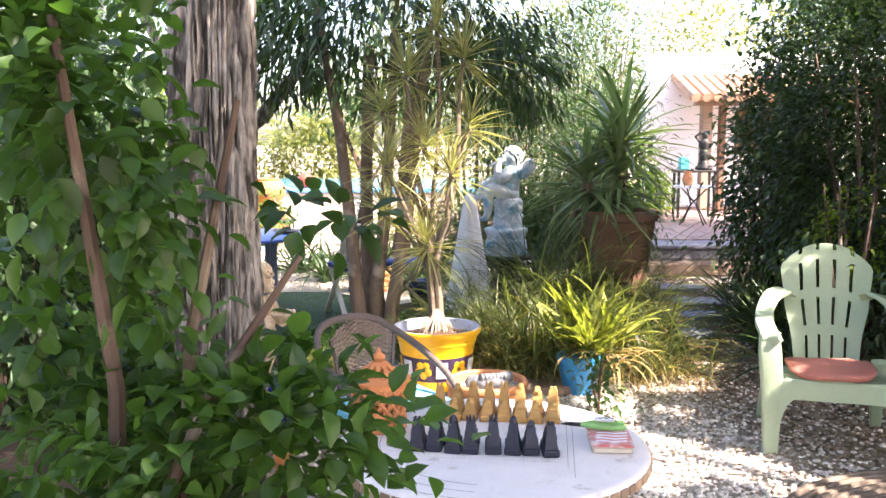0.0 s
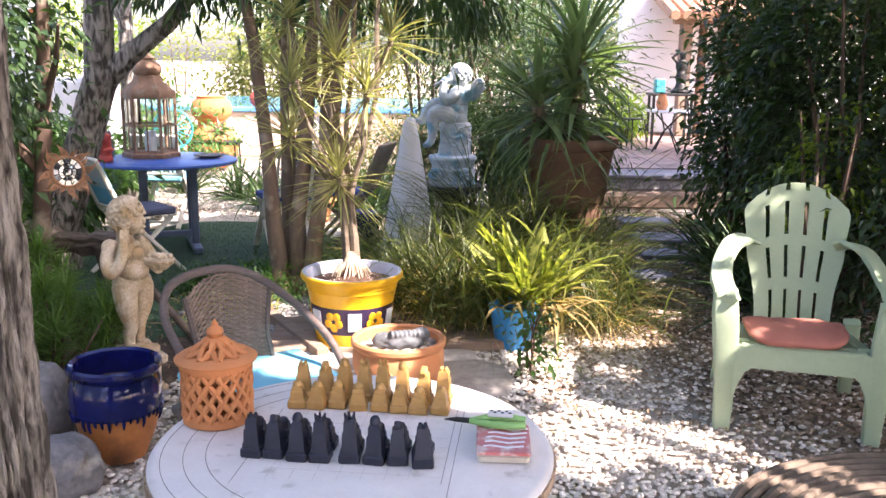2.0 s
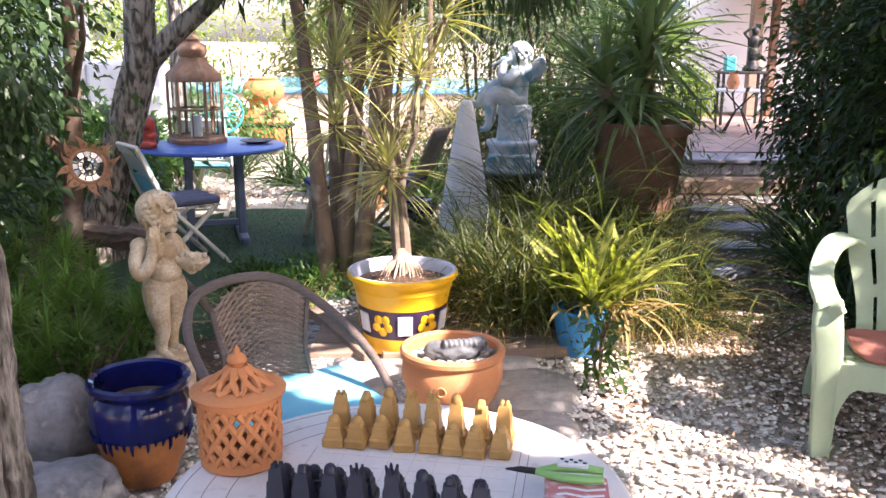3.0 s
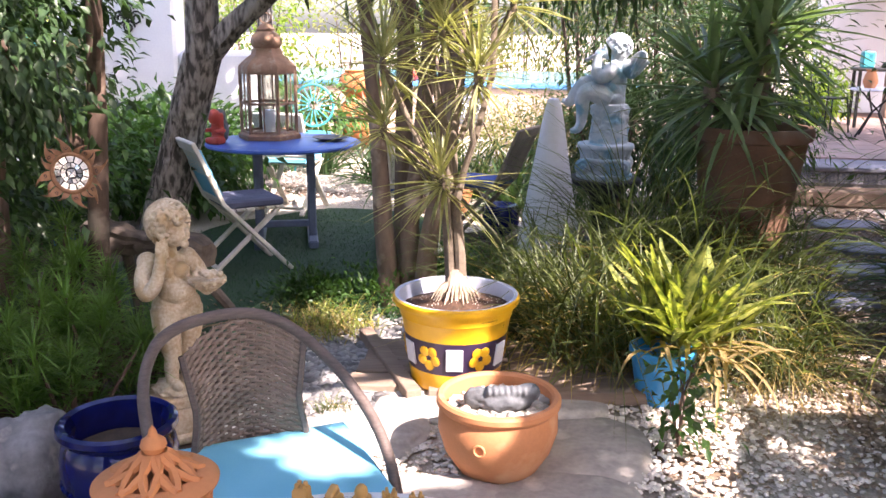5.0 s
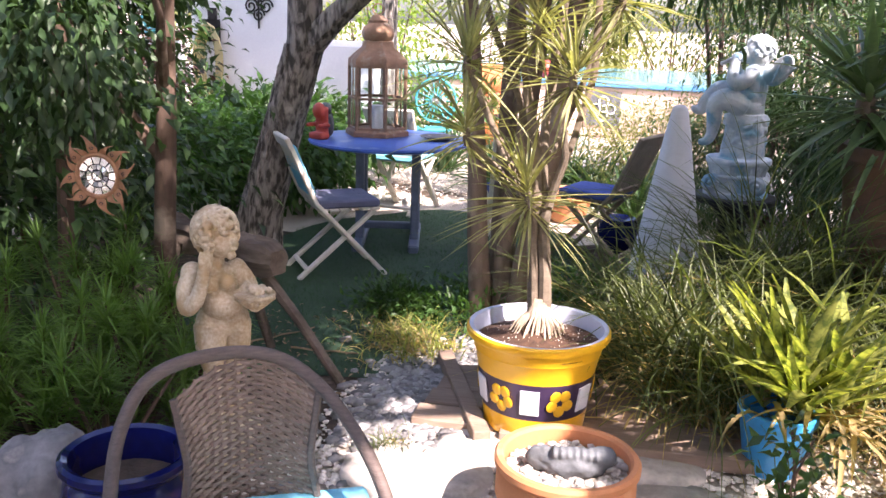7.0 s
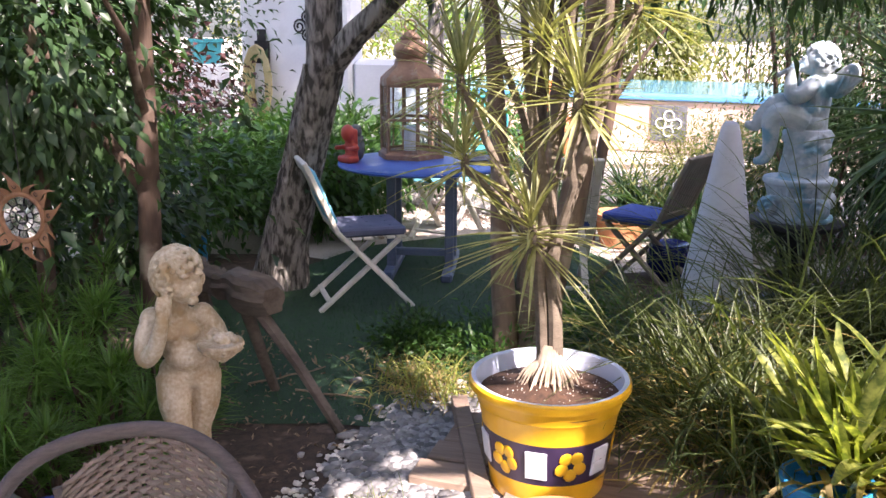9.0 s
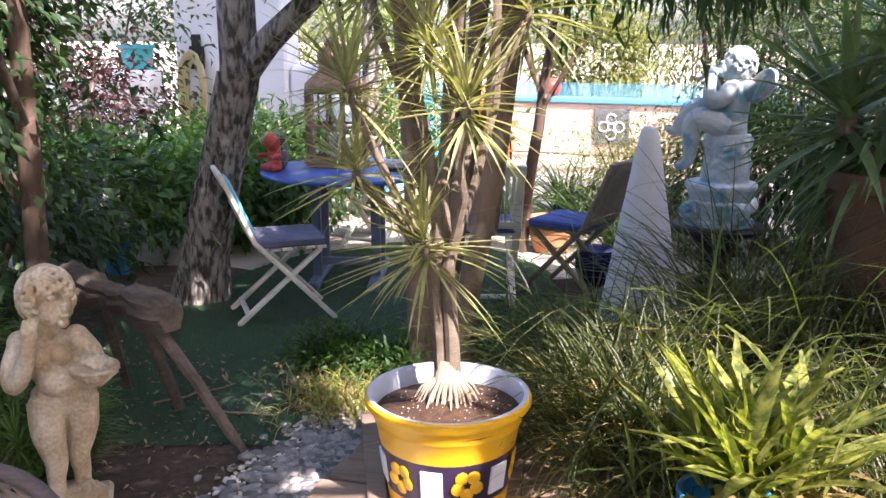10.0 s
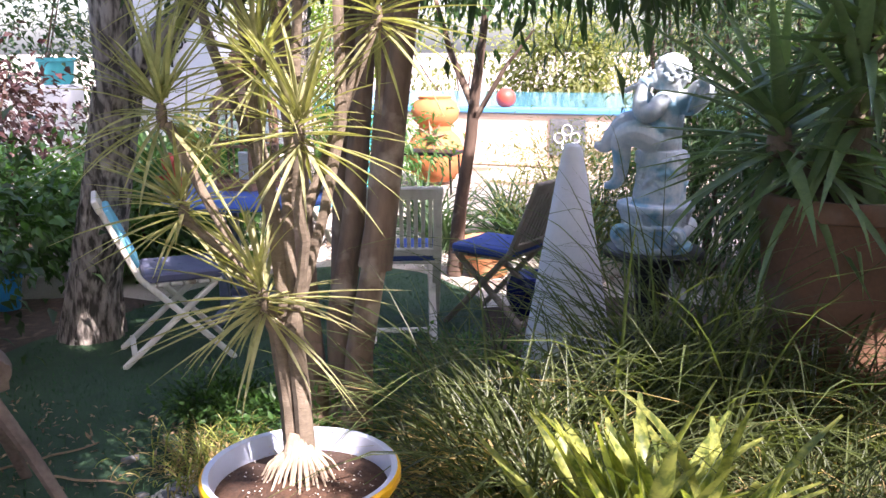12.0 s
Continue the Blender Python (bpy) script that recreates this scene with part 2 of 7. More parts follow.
PINKFLOOR = mat("pink_tile", (0.31, 0.215, 0.185), (0.24, 0.165, 0.14), 3, 0.6, bump=0.15, vary=0.2)
TILEBLUE = mat("blue_tile", (0.12, 0.15, 0.24), (0.5, 0.5, 0.52), 30, 0.35, bump=0.1, vary=0.3)
GREYFISH = mat("grey_stone", (0.14, 0.15, 0.16), (0.065, 0.07, 0.075), 16, 0.75, bump=0.5, fine=70)
JUTE = mat("jute", (0.2, 0.155, 0.115), (0.11, 0.085, 0.065), 16, 0.95, bump=0.6, fine=160)
ROOFTILE = mat("roof_tile", (0.42, 0.25, 0.16), (0.3, 0.17, 0.1), 6, 0.85, bump=0.2, vary=0.3)
GREENGRIP = mat("green_grip", (0.24, 0.5, 0.16), None, 6, 0.45, bump=0.02)
HOSE = mat("yellow_hose", (0.6, 0.5, 0.25), None, 6, 0.5, bump=0.02)
GLASS = glass_mat("lantern_glass")
WATER = mat("pool_water", (0.1, 0.35, 0.45), (0.08, 0.3, 0.4), 3, 0.05, bump=0.1)

# ---- building blocks ----


class Shape:
    """Gathers vertices and faces of one mesh."""

    def __init__(self):
        self.v, self.f = [], []

    def add(self, verts, faces, m=None):
        k = len(self.v)
        self.v += [tuple(m @ Vector(p)) for p in verts] if m else [tuple(p) for p in verts]
        self.f += [tuple(i + k for i in f) for f in faces]
        return self

    def box(self, size, at=(0, 0, 0), turn=(0, 0, 0), edge=0.006, m=None):
        x, y, z = (s / 2 for s in size)
        e = min(edge, x * 0.45, y * 0.45, z * 0.45)
        v, idx = [], {}
        for sx in (-1, 1):
            for sy in (-1, 1):
                for sz in (-1, 1):
                    for k, d in enumerate(((0, e, e), (e, 0, e), (e, e, 0))):
                        idx[sx, sy, sz, k] = len(v)
                        v.append((sx * (x - d[0]), sy * (y - d[1]), sz * (z - d[2])))
        f = []
        s2 = (-1, 1)
        for s in s2:
            f.append([idx[s, a, b, 0] for a, b in ((-1, -1), (1, -1), (1, 1), (-1, 1))][::s])
            f.append([idx[a, s, b, 1] for a, b in ((-1, -1), (-1, 1), (1, 1), (1, -1))][::s])
            f.append([idx[a, b, s, 2] for a, b in ((-1, -1), (1, -1), (1, 1), (-1, 1))][::s])
        for a in s2:
            for b in s2:
                f.append([idx[-1, a, b, 1], idx[1, a, b, 1], idx[1, a, b, 2], idx[-1, a, b, 2]][:: a * b])
                f.append([idx[a, -1, b, 2], idx[a, 1, b, 2], idx[a, 1, b, 0], idx[a, -1, b, 0]][:: a * b])
                f.append([idx[a, b, -1, 0], idx[a, b, 1, 0], idx[a, b, 1, 1], idx[a, b, -1, 1]][:: a * b])
                for c in s2:
                    f.append([idx[a, b, c, 0], idx[a, b, c, 1], idx[a, b, c, 2]][:: a * b * c])
        mm = pose(*at, *turn)
        return self.add(v, f, (m @ mm) if m else mm)

    def beam(self, p, q, width, thick, edge=0.004, up=(0, 0, 1)):
        """A bar from p to q; width lies across, thick along up."""
        p, q = Vector(p), Vector(q)
        d = (q - p).normalized()
        s = d.cross(Vector(up))
        s = s.normalized() if s.length > 1e-4 else Vector((1, 0, 0))
        u = s.cross(d)
        m = Matrix((s, d, u)).transposed().to_4x4()
        m.translation = (p + q) / 2
        return self.box((width, (q - p).length, thick), edge=edge, m=m)

    def tube(self, pts, radii, seg=10, rough=0.0, caps=True):
        pts = [Vector(p) for p in pts]
        if not hasattr(radii, "__len__"):
            radii = [radii] * len(pts)
        k, n = len(self.v), len(pts)
        side = None
        for i, p in enumerate(pts):
            d = (pts[min(i + 1, n - 1)] - pts[max(i - 1, 0)]).normalized()
            if side is None:
                side = d.orthogonal().normalized()
            side = (side - d * side.dot(d)).normalized()
            up = d.cross(side)
            for j in range(seg):
                a = 2 * math.pi * j / seg
                o = side * math.cos(a) + up * math.sin(a)
                r = radii[i]
                if rough:
                    r *= 1 + rough * noise.noise(Vector((o.x * 2.3, o.y * 2.3, p.z * 2 + o.z * 2)) + p * 0.7)
                self.v.append(tuple(p + o * r))
        for i in range(n - 1):
            for j in range(seg):
                a, b = k + i * seg + j, k + i * seg + (j + 1) % seg
                self.f.append((a, b, b + seg, a + seg))
        if caps:
            self.f.append(tuple(range(k + seg - 1, k - 1, -1)))
            self.f.append(tuple(range(k + (n - 1) * seg, k + n * seg)))
        return self

    def limb(self, pts, radii, seg=12, fine=5):
        """A tube through smoothly curved points."""
        q = [Vector(p) for p in pts]
        q = [q[0] * 2 - q[1]] + q + [q[-1] * 2 - q[-2]]
        out, rad = [], []
        for i in range(1, len(q) - 2):
            for k in range(fine + (i == len(q) - 3)):
                t = k / fine
                a, b, c, d = q[i - 1 : i + 3]
                out.append(0.5 * (2 * b + (c - a) * t + (2 * a - 5 * b + 4 * c - d) * t * t + (3 * b - a - 3 * c + d) * t ** 3))
                rad.append(radii if not hasattr(radii, "__len__") else radii[i - 1] + (radii[i] - radii[i - 1]) * t)
        return self.tube(out, rad, seg)

    def lathe(self, profile, seg=40, at=(0, 0, 0), wobble=0.0, caps=True, start=0.0):
        k, n = len(self.v), len(profile)
        for i, (r, z) in enumerate(profile):
            for j in range(seg):
                a = 2 * math.pi * j / seg + start
                q = r * (1 + wobble * noise.noise(Vector((math.cos(a) * 1.5, math.sin(a) * 1.5, z * 4))))
                self.v.append((at[0] + q * math.cos(a), at[1] + q * math.sin(a), at[2] + z))
        for i in range(n - 1):
            for j in range(seg):
                a, b = k + i * seg + j, k + i * seg + (j + 1) % seg
                self.f.append((a, b, b + seg, a + seg))
        if caps and profile[0][0] > 1e-4:
            self.f.append(tuple(range(k + seg - 1, k - 1, -1)))
        if caps and profile[-1][0] > 1e-4:
            self.f.append(tuple(range(k + (n - 1) * seg, k + n * seg)))
        return self

    def blob(self, at, size, rough=0.0, freq=2.0, cuts=3, turn=(0, 0, 0)):
        bm = bmesh.new()
        bmesh.ops.create_icosphere(bm, subdivisions=cuts, radius=1)
        m = pose(*at, *turn)
        vs = []
        for v in bm.verts:
            r = 1 + rough * noise.noise(v.co * freq + Vector(at) * 3.1)
            vs.append((v.co.x * size[0] * r, v.co.y * size[1] * r, v.co.z * size[2] * r))
        fs = [[v.index for v in f.verts] for f in bm.faces]
        bm.free()
        return self.add(vs, fs, m)

    def mesh(self, name, material, sharp=38):
        me = bpy.data.meshes.new(name)
        me.from_pydata(self.v, [], self.f)
        me.materials.append(material)
        me.shade_smooth()
        me.set_sharp_from_angle(angle=radians(sharp))
        return me


def part(name, shape, material, parent, label="", sharp=38):
    ob = new(name, shape.mesh(name, material, sharp) if isinstance(shape, Shape) else shape)
    ob.parent = parent
    if label:
        ob["label"] = label
    return ob


def thing(name, at=(0, 0, 0), label="", category="", group="", turn=0, kind=""):
    ob = new(name)
    ob.empty_display_size = 0.1
    ob.matrix_basis = pose(*at, 0, 0, turn)
    return tagged(ob, label, category, group, kind)


def solo(name, shape, material, label, category, at=(0, 0, 0), group="", kind="", turn=0, sharp=38):
    """A thing that is one mesh."""
    ob = new(name, shape.mesh(name, material, sharp) if isinstance(shape, Shape) else shape)
    ob.matrix_basis = pose(*at, 0, 0, turn)
    return tagged(ob, label, category, group, kind)


def mesh_np(name, verts, faces, material, smooth=True):
    """A mesh from arrays: verts n x 3, faces m x 3 or m x 4."""
    me = bpy.data.meshes.new(name)
    verts, faces = np.asarray(verts, np.float32), np.asarray(faces, np.int32)
    k = faces.shape[1]
    me.vertices.add(len(verts))
    me.vertices.foreach_set("co", verts.ravel())
    me.loops.add(faces.size)
    me.loops.foreach_set("vertex_index", faces.ravel())
    me.polygons.add(len(faces))
    me.polygons.foreach_set("loop_start", np.arange(0, faces.size, k, dtype=np.int32))
    me.update(calc_edges=True)
    me.materials.append(material)
    if smooth:
        me.shade_smooth()
    return me


def unit(a):
    return a / np.maximum(np.linalg.norm(a, axis=1, keepdims=True), 1e-6)


def leaves_mesh(name, points, out, length, width, material, rng, droop=0.5, fold=0.25, round_leaf=False):
    """Many small folded leaves at points; out: the way each points, loosely kept."""
    n = len(points)
    d = unit(out + rng.normal(0, 0.55, (n, 3)) + np.array([0, 0, -droop]))
    s = unit(np.cross(d, rng.normal(0, 0.35, (n, 3)) + np.array([0, 0, 1.0])))
    u = np.cross(s, d)
    ln = (length * rng.uniform(0.6, 1.25, n))[:, None]
    wd = (width * rng.uniform(0.7, 1.2, n))[:, None]
    if round_leaf:
        rows = [points]
        for t, w in ((0.18, 0.62), (0.45, 1.0), (0.75, 0.72)):
            c = points + d * ln * t - u * ln * 0.22 * t * t
            rows += [c + s * wd * w / 2 + u * wd * fold * w, c, c - s * wd * w / 2 + u * wd * fold * w]
        rows.append(points + d * ln - u * ln * 0.25)
        v = np.stack(rows, 1).reshape(-1, 3)
        f = [[0, 2, 1], [0, 3, 2], [7, 8, 10], [8, 9, 10]]
        for a in (1, 4):
            for b in (0, 1):
                f += [[a + b, a + b + 1, a + b + 4], [a + b, a + b + 4, a + b + 3]]
        f = np.array(f)[None] + (np.arange(n) * 11)[:, None, None]
        return mesh_np(name, v, f.reshape(-1, 3), material)
    base, tip = points, points + d * ln - u * ln * 0.18
    mid = points + d * ln * 0.45
    v = np.stack([base, mid + s * wd / 2 + u * wd * fold, mid, mid - s * wd / 2 + u * wd * fold, tip], 1).reshape(-1, 3)
    k = (np.arange(n) * 5)[:, None, None]
    f = np.array([[0, 2, 1], [0, 3, 2], [1, 2, 4], [2, 3, 4]])[None] + k
    return mesh_np(name, v, f.reshape(-1, 3), material)


def cloud(rng, centre, size, n, clumps, spread=0.28, shell=0.75):
    """Points gathered in clumps inside an ellipsoid, with the ways outwards."""
    c = unit(rng.normal(0, 1, (clumps, 3))) * (rng.uniform(0, 1, (clumps, 1)) ** (1 / 3) * (1 - shell) + shell * rng.uniform(0.55, 1, (clumps, 1)))
    k = rng.integers(0, clumps, n)
    p = c[k] + rng.normal(0, spread, (n, 3)) * rng.uniform(0.4, 1.2, (clumps, 1))[k]
    return np.asarray(centre) + p * np.asarray(size), unit(p - c[k] * 0.4)


def straps_mesh(name, base, way, length, width, bend, material, segs=6, fold=0.35, blunt=0.0):
    """Long arching leaves: base n x 3, way n x 3, per-leaf length, width and bend (radians of droop)."""
    n = len(base)
    way = unit(way)
    flat = way.copy()
    flat[:, 2] = 0
    flat = unit(flat + 1e-4)
    side = np.stack([-flat[:, 1], flat[:, 0], np.zeros(n)], 1)
    elev = np.arcsin(np.clip(way[:, 2], -1, 1))
    p, rows = base.copy(), []
    for i in range(segs + 1):
        t = i / segs
        a = elev - bend * t ** 1.3
        d = flat * np.cos(a)[:, None] + np.array([0, 0, 1.0]) * np.sin(a)[:, None]
        up = np.cross(side, d) * -1
        w = width * (min(1, 0.45 + t * 2.5) if t < 0.3 else max(blunt, 1 - ((t - 0.3) / 0.7) ** (1.6 if not blunt else 4)))
        w = np.maximum(w, 0.0006)[:, None]
        rows.append(np.stack([p + side * w / 2 + up * w * fold, p, p - side * w / 2 + up * w * fold], 1))
        p = p + d * (length / segs)[:, None]
    v = np.concatenate(rows, 1).reshape(-1, 3)
    f = []
    for i in range(segs):
        a = i * 3
        f += [[a, a + 1, a + 4, a + 3], [a + 1, a + 2, a + 5, a + 4]]
    f = np.array(f)[None] + (np.arange(n) * (3 * (segs + 1)))[:, None, None]
    return mesh_np(name, v, f.reshape(-1, 4), material)


def strap_parts(name, parent, base, way, length, width, bend, material, segs=6, fold=0.35, blunt=0.0):
    """The same leaves, each a part of its own."""
    for i in range(len(base)):
        j = slice(i, i + 1)
        part(name, straps_mesh(name, base[j], way[j], length[j], width[j], bend[j], material, segs, fold, blunt), material, parent)


def rosette(rng, n, lo=-0.3, hi=1.4):
    """Ways of the leaves of a tuft, from drooping to upright."""
    a, e = rng.uniform(0, 2 * math.pi, n), rng.uniform(lo, hi, n)
    return np.stack([np.cos(a) * np.cos(e), np.sin(a) * np.cos(e), np.sin(e)], 1)


def stones_mesh(name, xy, size, material, rng, z=0.0, flat=0.55, round_stone=False):
    """Loose stones: squashed, ragged lumps, angular or rounded."""
    n = len(xy)
    bm = bmesh.new()
    bmesh.ops.create_icosphere(bm, subdivisions=1, radius=1)
    o = np.array([v.co[:] for v in bm.verts])
    f = np.array([[v.index for v in q.verts] for q in bm.faces])
    bm.free()
    k = len(o)
    a = rng.uniform(0, 6.28, n)
    s = size * rng.uniform(0.5, 1.4, n)
    v = o[None] * rng.uniform(0.8, 1.2, (n, k, 1)) * s[:, None, None]
    v[:, :, 0] *= rng.uniform(0.8, 1.5, (n, 1))
    v[:, :, 2] *= flat
    v[:, :, 2] += rng.uniform(-0.12, 0.12, (n, k)) * s[:, None]
    x = v[:, :, 0] * np.cos(a)[:, None] - v[:, :, 1] * np.sin(a)[:, None]
    y = v[:, :, 0] * np.sin(a)[:, None] + v[:, :, 1] * np.cos(a)[:, None]
    v = np.stack([x + xy[:, :1], y + xy[:, 1:2], v[:, :, 2] + z + (s * flat * 0.3)[:, None]], 2)
    return mesh_np(name, v.reshape(-1, 3), (f[None] + (np.arange(n) * k)[:, None, None]).reshape(-1, 3), material, smooth=round_stone)


def fuse(ob, voxel=0.012, soften=4):
    m = ob.modifiers.new("fuse", "REMESH")
    m.mode, m.voxel_size, m.use_smooth_shade = "VOXEL", voxel, True
    s = ob.modifiers.new("soften", "SMOOTH")
    s.iterations, s.factor = soften, 0.5
    return ob


def patch(rng, cx, cy, rx, ry, z, n=40, rough=0.12):
    """An irregular flat patch of ground, slightly proud."""
    s = Shape()
    s.v.append((cx, cy, z))
    for i in range(n):
        a = 2 * math.pi * i / n
        r = 1 + rough * noise.noise(Vector((math.cos(a) * 2 + cx, math.sin(a) * 2 + cy, 0)))
        s.v.append((cx + rx * r * math.cos(a), cy + ry * r * math.sin(a), z))
    for i in range(n):
        s.f.append((0, 1 + i, 1 + (i + 1) % n))
    return s


rng = np.random.default_rng(7)
# ---- ground ----
ground = Shape()
G = 24
for i in range(G + 1):
    for j in range(G + 1):
        ground.v.append(((i - G / 2) * 25.0, (j - G / 2) * 25.0, -0.012))
for i in range(G):
    for j in range(G):
        a = i * (G + 1) + j
        ground.f.append((a, a + G + 1, a + G + 2, a + 1))
solo("ground", ground, GRAVEL, "pale gravel and dirt ground of the garden", "ground", kind="structure")
solo("soil_bed", patch(rng, -2.6, 5.6, 1.9, 2.6, -0.006), SOIL, "dark bare soil bed with leaf litter", "ground", kind="structure")
solo("soil_bed_2", patch(rng, 0.6, 7.6, 1.5, 1.75, -0.004), SOIL, "dark soil bed under the grasses", "ground", kind="structure")
solo("soil_bed_3", patch(rng, 4.3, 6.5, 1.9, 4.5, -0.006), SOIL, "dark soil under the hedge", "ground", kind="structure")
solo("path_dirt", patch(rng, 2.9, 7.4, 1.7, 3.2, -0.008, 40, 0.3), PATHDIRT, "brown dirt path strewn with litter", "path", kind="structure")
solo("turf", patch(rng, -1.45, 7.55, 1.25, 1.95, 0.002), TURF, "dark green artificial turf under the blue table", "turf", kind="structure")


def inside(xy, cx, cy, rx, ry):
    return ((xy[:, 0] - cx) / rx) ** 2 + ((xy[:, 1] - cy) / ry) ** 2 < 1


# the sunny gaps under the canopy: place on the ground and half sizes
GAPS = [(1.5, 5.85, 0.3, 0.24), (1.0, 6.05, 0.42, 0.3), (1.06, 5.36, 0.17, 0.22), (1.08, 4.95, 0.14, 0.14), (1.26, 4.72, 0.17, 0.15), (1.5, 4.32, 0.2, 0.14), (1.74, 4.02, 0.22, 0.1), (1.04, 4.5, 0.16, 0.12), (1.05, 4.12, 0.16, 0.1), (0.58, 6.05, 0.5, 0.42), (0.98, 6.48, 0.42, 0.26), (0.05, 6.6, 0.36, 0.26), (-0.42, 5.35, 0.3, 0.45), (-0.12, 4.82, 0.24, 0.28), (-0.95, 6.38, 0.47, 0.37), (-0.46, 5.98, 0.16, 0.16), (-0.5, 4.25, 0.22, 0.16), (0.12, 3.82, 0.36, 0.14), (-2.4, 7.55, 0.14, 0.32), (2.05, 3.75, 0.25, 0.1), (0.98, 7.95, 0.09, 0.14), (1.42, 5.25, 0.08, 0.03), (1.75, 4.95, 0.05, 0.03), (1.5, 6.85, 0.2, 0.22), (1.25, 7.33, 0.09, 0.12), (1.95, 6.3, 0.12, 0.1), (2.1, 7.2, 0.1, 0.2), (0.35, 8.3, 0.2, 0.2)]


def shaded(p, far=True):
    """True where a leaf may hang: its shadow falls outside the sunny gaps."""
    g = p[:, :2] - np.array([SUN.x, SUN.y])[None] * (p[:, 2:3] / SUN.z)
    keep = (g[:, 1] < 9.4 + 0.5 * np.sin(g[:, 0] * 3)) | (not far)
    for x, y, rx, ry in GAPS:
        keep &= ~inside(g, x, y, rx + 0.09, ry + 0.09)
    return keep | (p[:, 2] < 0.95)


xy = rng.uniform((-2.7, 5.6), (-0.2, 9.5), (16000, 2))
xy = xy[inside(xy, -1.45, 7.55, 1.22, 1.9)]
n = len(xy)
way = rng.normal(0, 0.5, (n, 3)) + np.array([0, 0, 1.0])
solo("turf_blades", straps_mesh("turf_blades", np.c_[xy, np.zeros(n)], way, rng.uniform(0.012, 0.03, n), np.full(n, 0.004), np.full(n, 0.5), BLADE, segs=2), BLADE, "short dark green artificial grass blades", "turf", kind="stuff")
# loose gravel, densest where it is passed nearest
xy = rng.uniform((-0.9, 2.6), (3.4, 6.4), (26000, 2))
far = rng.uniform((0.9, 6.2), (3.4, 10.4), (5000, 2))
back = rng.uniform((-3.4, 9.6), (0.2, 12.5), (3500, 2))
xy = xy[~(inside(xy, 0.6, 7.6, 1.45, 1.7) | inside(xy, 0.15, 5.85, 0.85, 0.42))]
far = far[~inside(far, 0.6, 7.6, 1.45, 1.7)]
every = np.concatenate([xy, far])
worn = (every[:, 0] - 1.0 + 0.35 * (every[:, 1] - 5.3) + rng.normal(0, 0.25, len(every))) > 0.5
worn &= rng.uniform(0, 1, len(every)) < 0.75
solo("gravel_stones", stones_mesh("gravel_stones", np.concatenate([every[~worn], back]), 0.012, STONES, rng), STONES, "loose white and beige gravel chips", "gravel", kind="stuff")
solo("gravel_stones_2", stones_mesh("gravel_stones_2", every[worn], 0.012, DIRTSTONE, rng), DIRTSTONE, "brown dirty gravel chips of the path", "gravel", kind="stuff")
xy = rng.normal((-0.56, 5.72), (0.145, 0.34), (1400, 2))
solo("pebbles", stones_mesh("pebbles", xy, 0.024, PEBBLE, rng, 0.0, 0.55, True), PEBBLE, "heap of grey and white rounded pebbles", "pebbles", kind="stuff")
# fallen leaves and twigs
xy = np.concatenate([rng.uniform((0.9, 4.4), (3.4, 9.8), (5000, 2)), rng.uniform((-2.6, 4.6), (-0.9, 6.6), (900, 2)), rng.uniform((-0.4, 5.6), (1.2, 8.5), (900, 2))])
n = len(xy)
solo("leaf_litter", leaves_mesh("leaf_litter", np.c_[xy, rng.uniform(0.004, 0.02, n)], rng.normal(0, 1, (n, 3)) * np.array([1, 1, 0.15]), 0.035, 0.012, LITTER, rng, droop=0.0), LITTER, "fallen dry brown leaves", "leaf litter", kind="stuff")

# ---- pool, walls, terrace beyond ----
pool = thing("pool_wall", (-2.2, 15.5, 0), "raised pool with peach rendered wall and blue rim", "pool", kind="structure")
part("wall", Shape().box((9.0, 0.3, 0.74), (-1.2, 0.15, 0.37), edge=0.02), PEACH, pool)
part("rim", Shape().box((9.1, 0.42, 0.07), (-1.2, 0.15, 0.776), edge=0.015), POOLBLUE, pool, "bright blue rim")
part("water", Shape().box((9.0, 6.0, 0.04), (-1.2, 3.3, 0.7), edge=0.002), WATER, pool, "still blue water")
part("wall_side", Shape().box((0.3, 6.2, 0.74), (3.15, 3.4, 0.37), edge=0.02), PEACH, pool)
for dx in (0.7, -2.1):
    panel = part("tile_panel", Shape().box((0.5, 0.03, 0.5), (dx, -0.015, 0.42), edge=0.008), GREYFISH, pool, "square carved grey ornament panel")
    ring = Shape()
    for a in range(4):
        c = (dx + 0.11 * math.cos(a * math.pi / 2), -0.035, 0.42 + 0.11 * math.sin(a * math.pi / 2))
        ring.tube([(c[0] + 0.07 * math.cos(b * 0.5236), c[1], c[2] + 0.07 * math.sin(b * 0.5236)) for b in range(13)], 0.012, 6)
    part("scroll", ring, WHITEPAINT, panel)
stud = Shape().tube([(-0.75, -0.02, 0.42), (-0.75, 0.02, 0.42)], 0.05, 4)
part("diamond_tile", stud, ORANGECLAY, pool, "small orange diamond tile")
solo("ball", Shape().blob((0, 0, 0), (0.14, 0.14, 0.14)), REDPAINT, "red plastic ball on the pool rim", "ball", (-2.45, 15.7, 0.94))

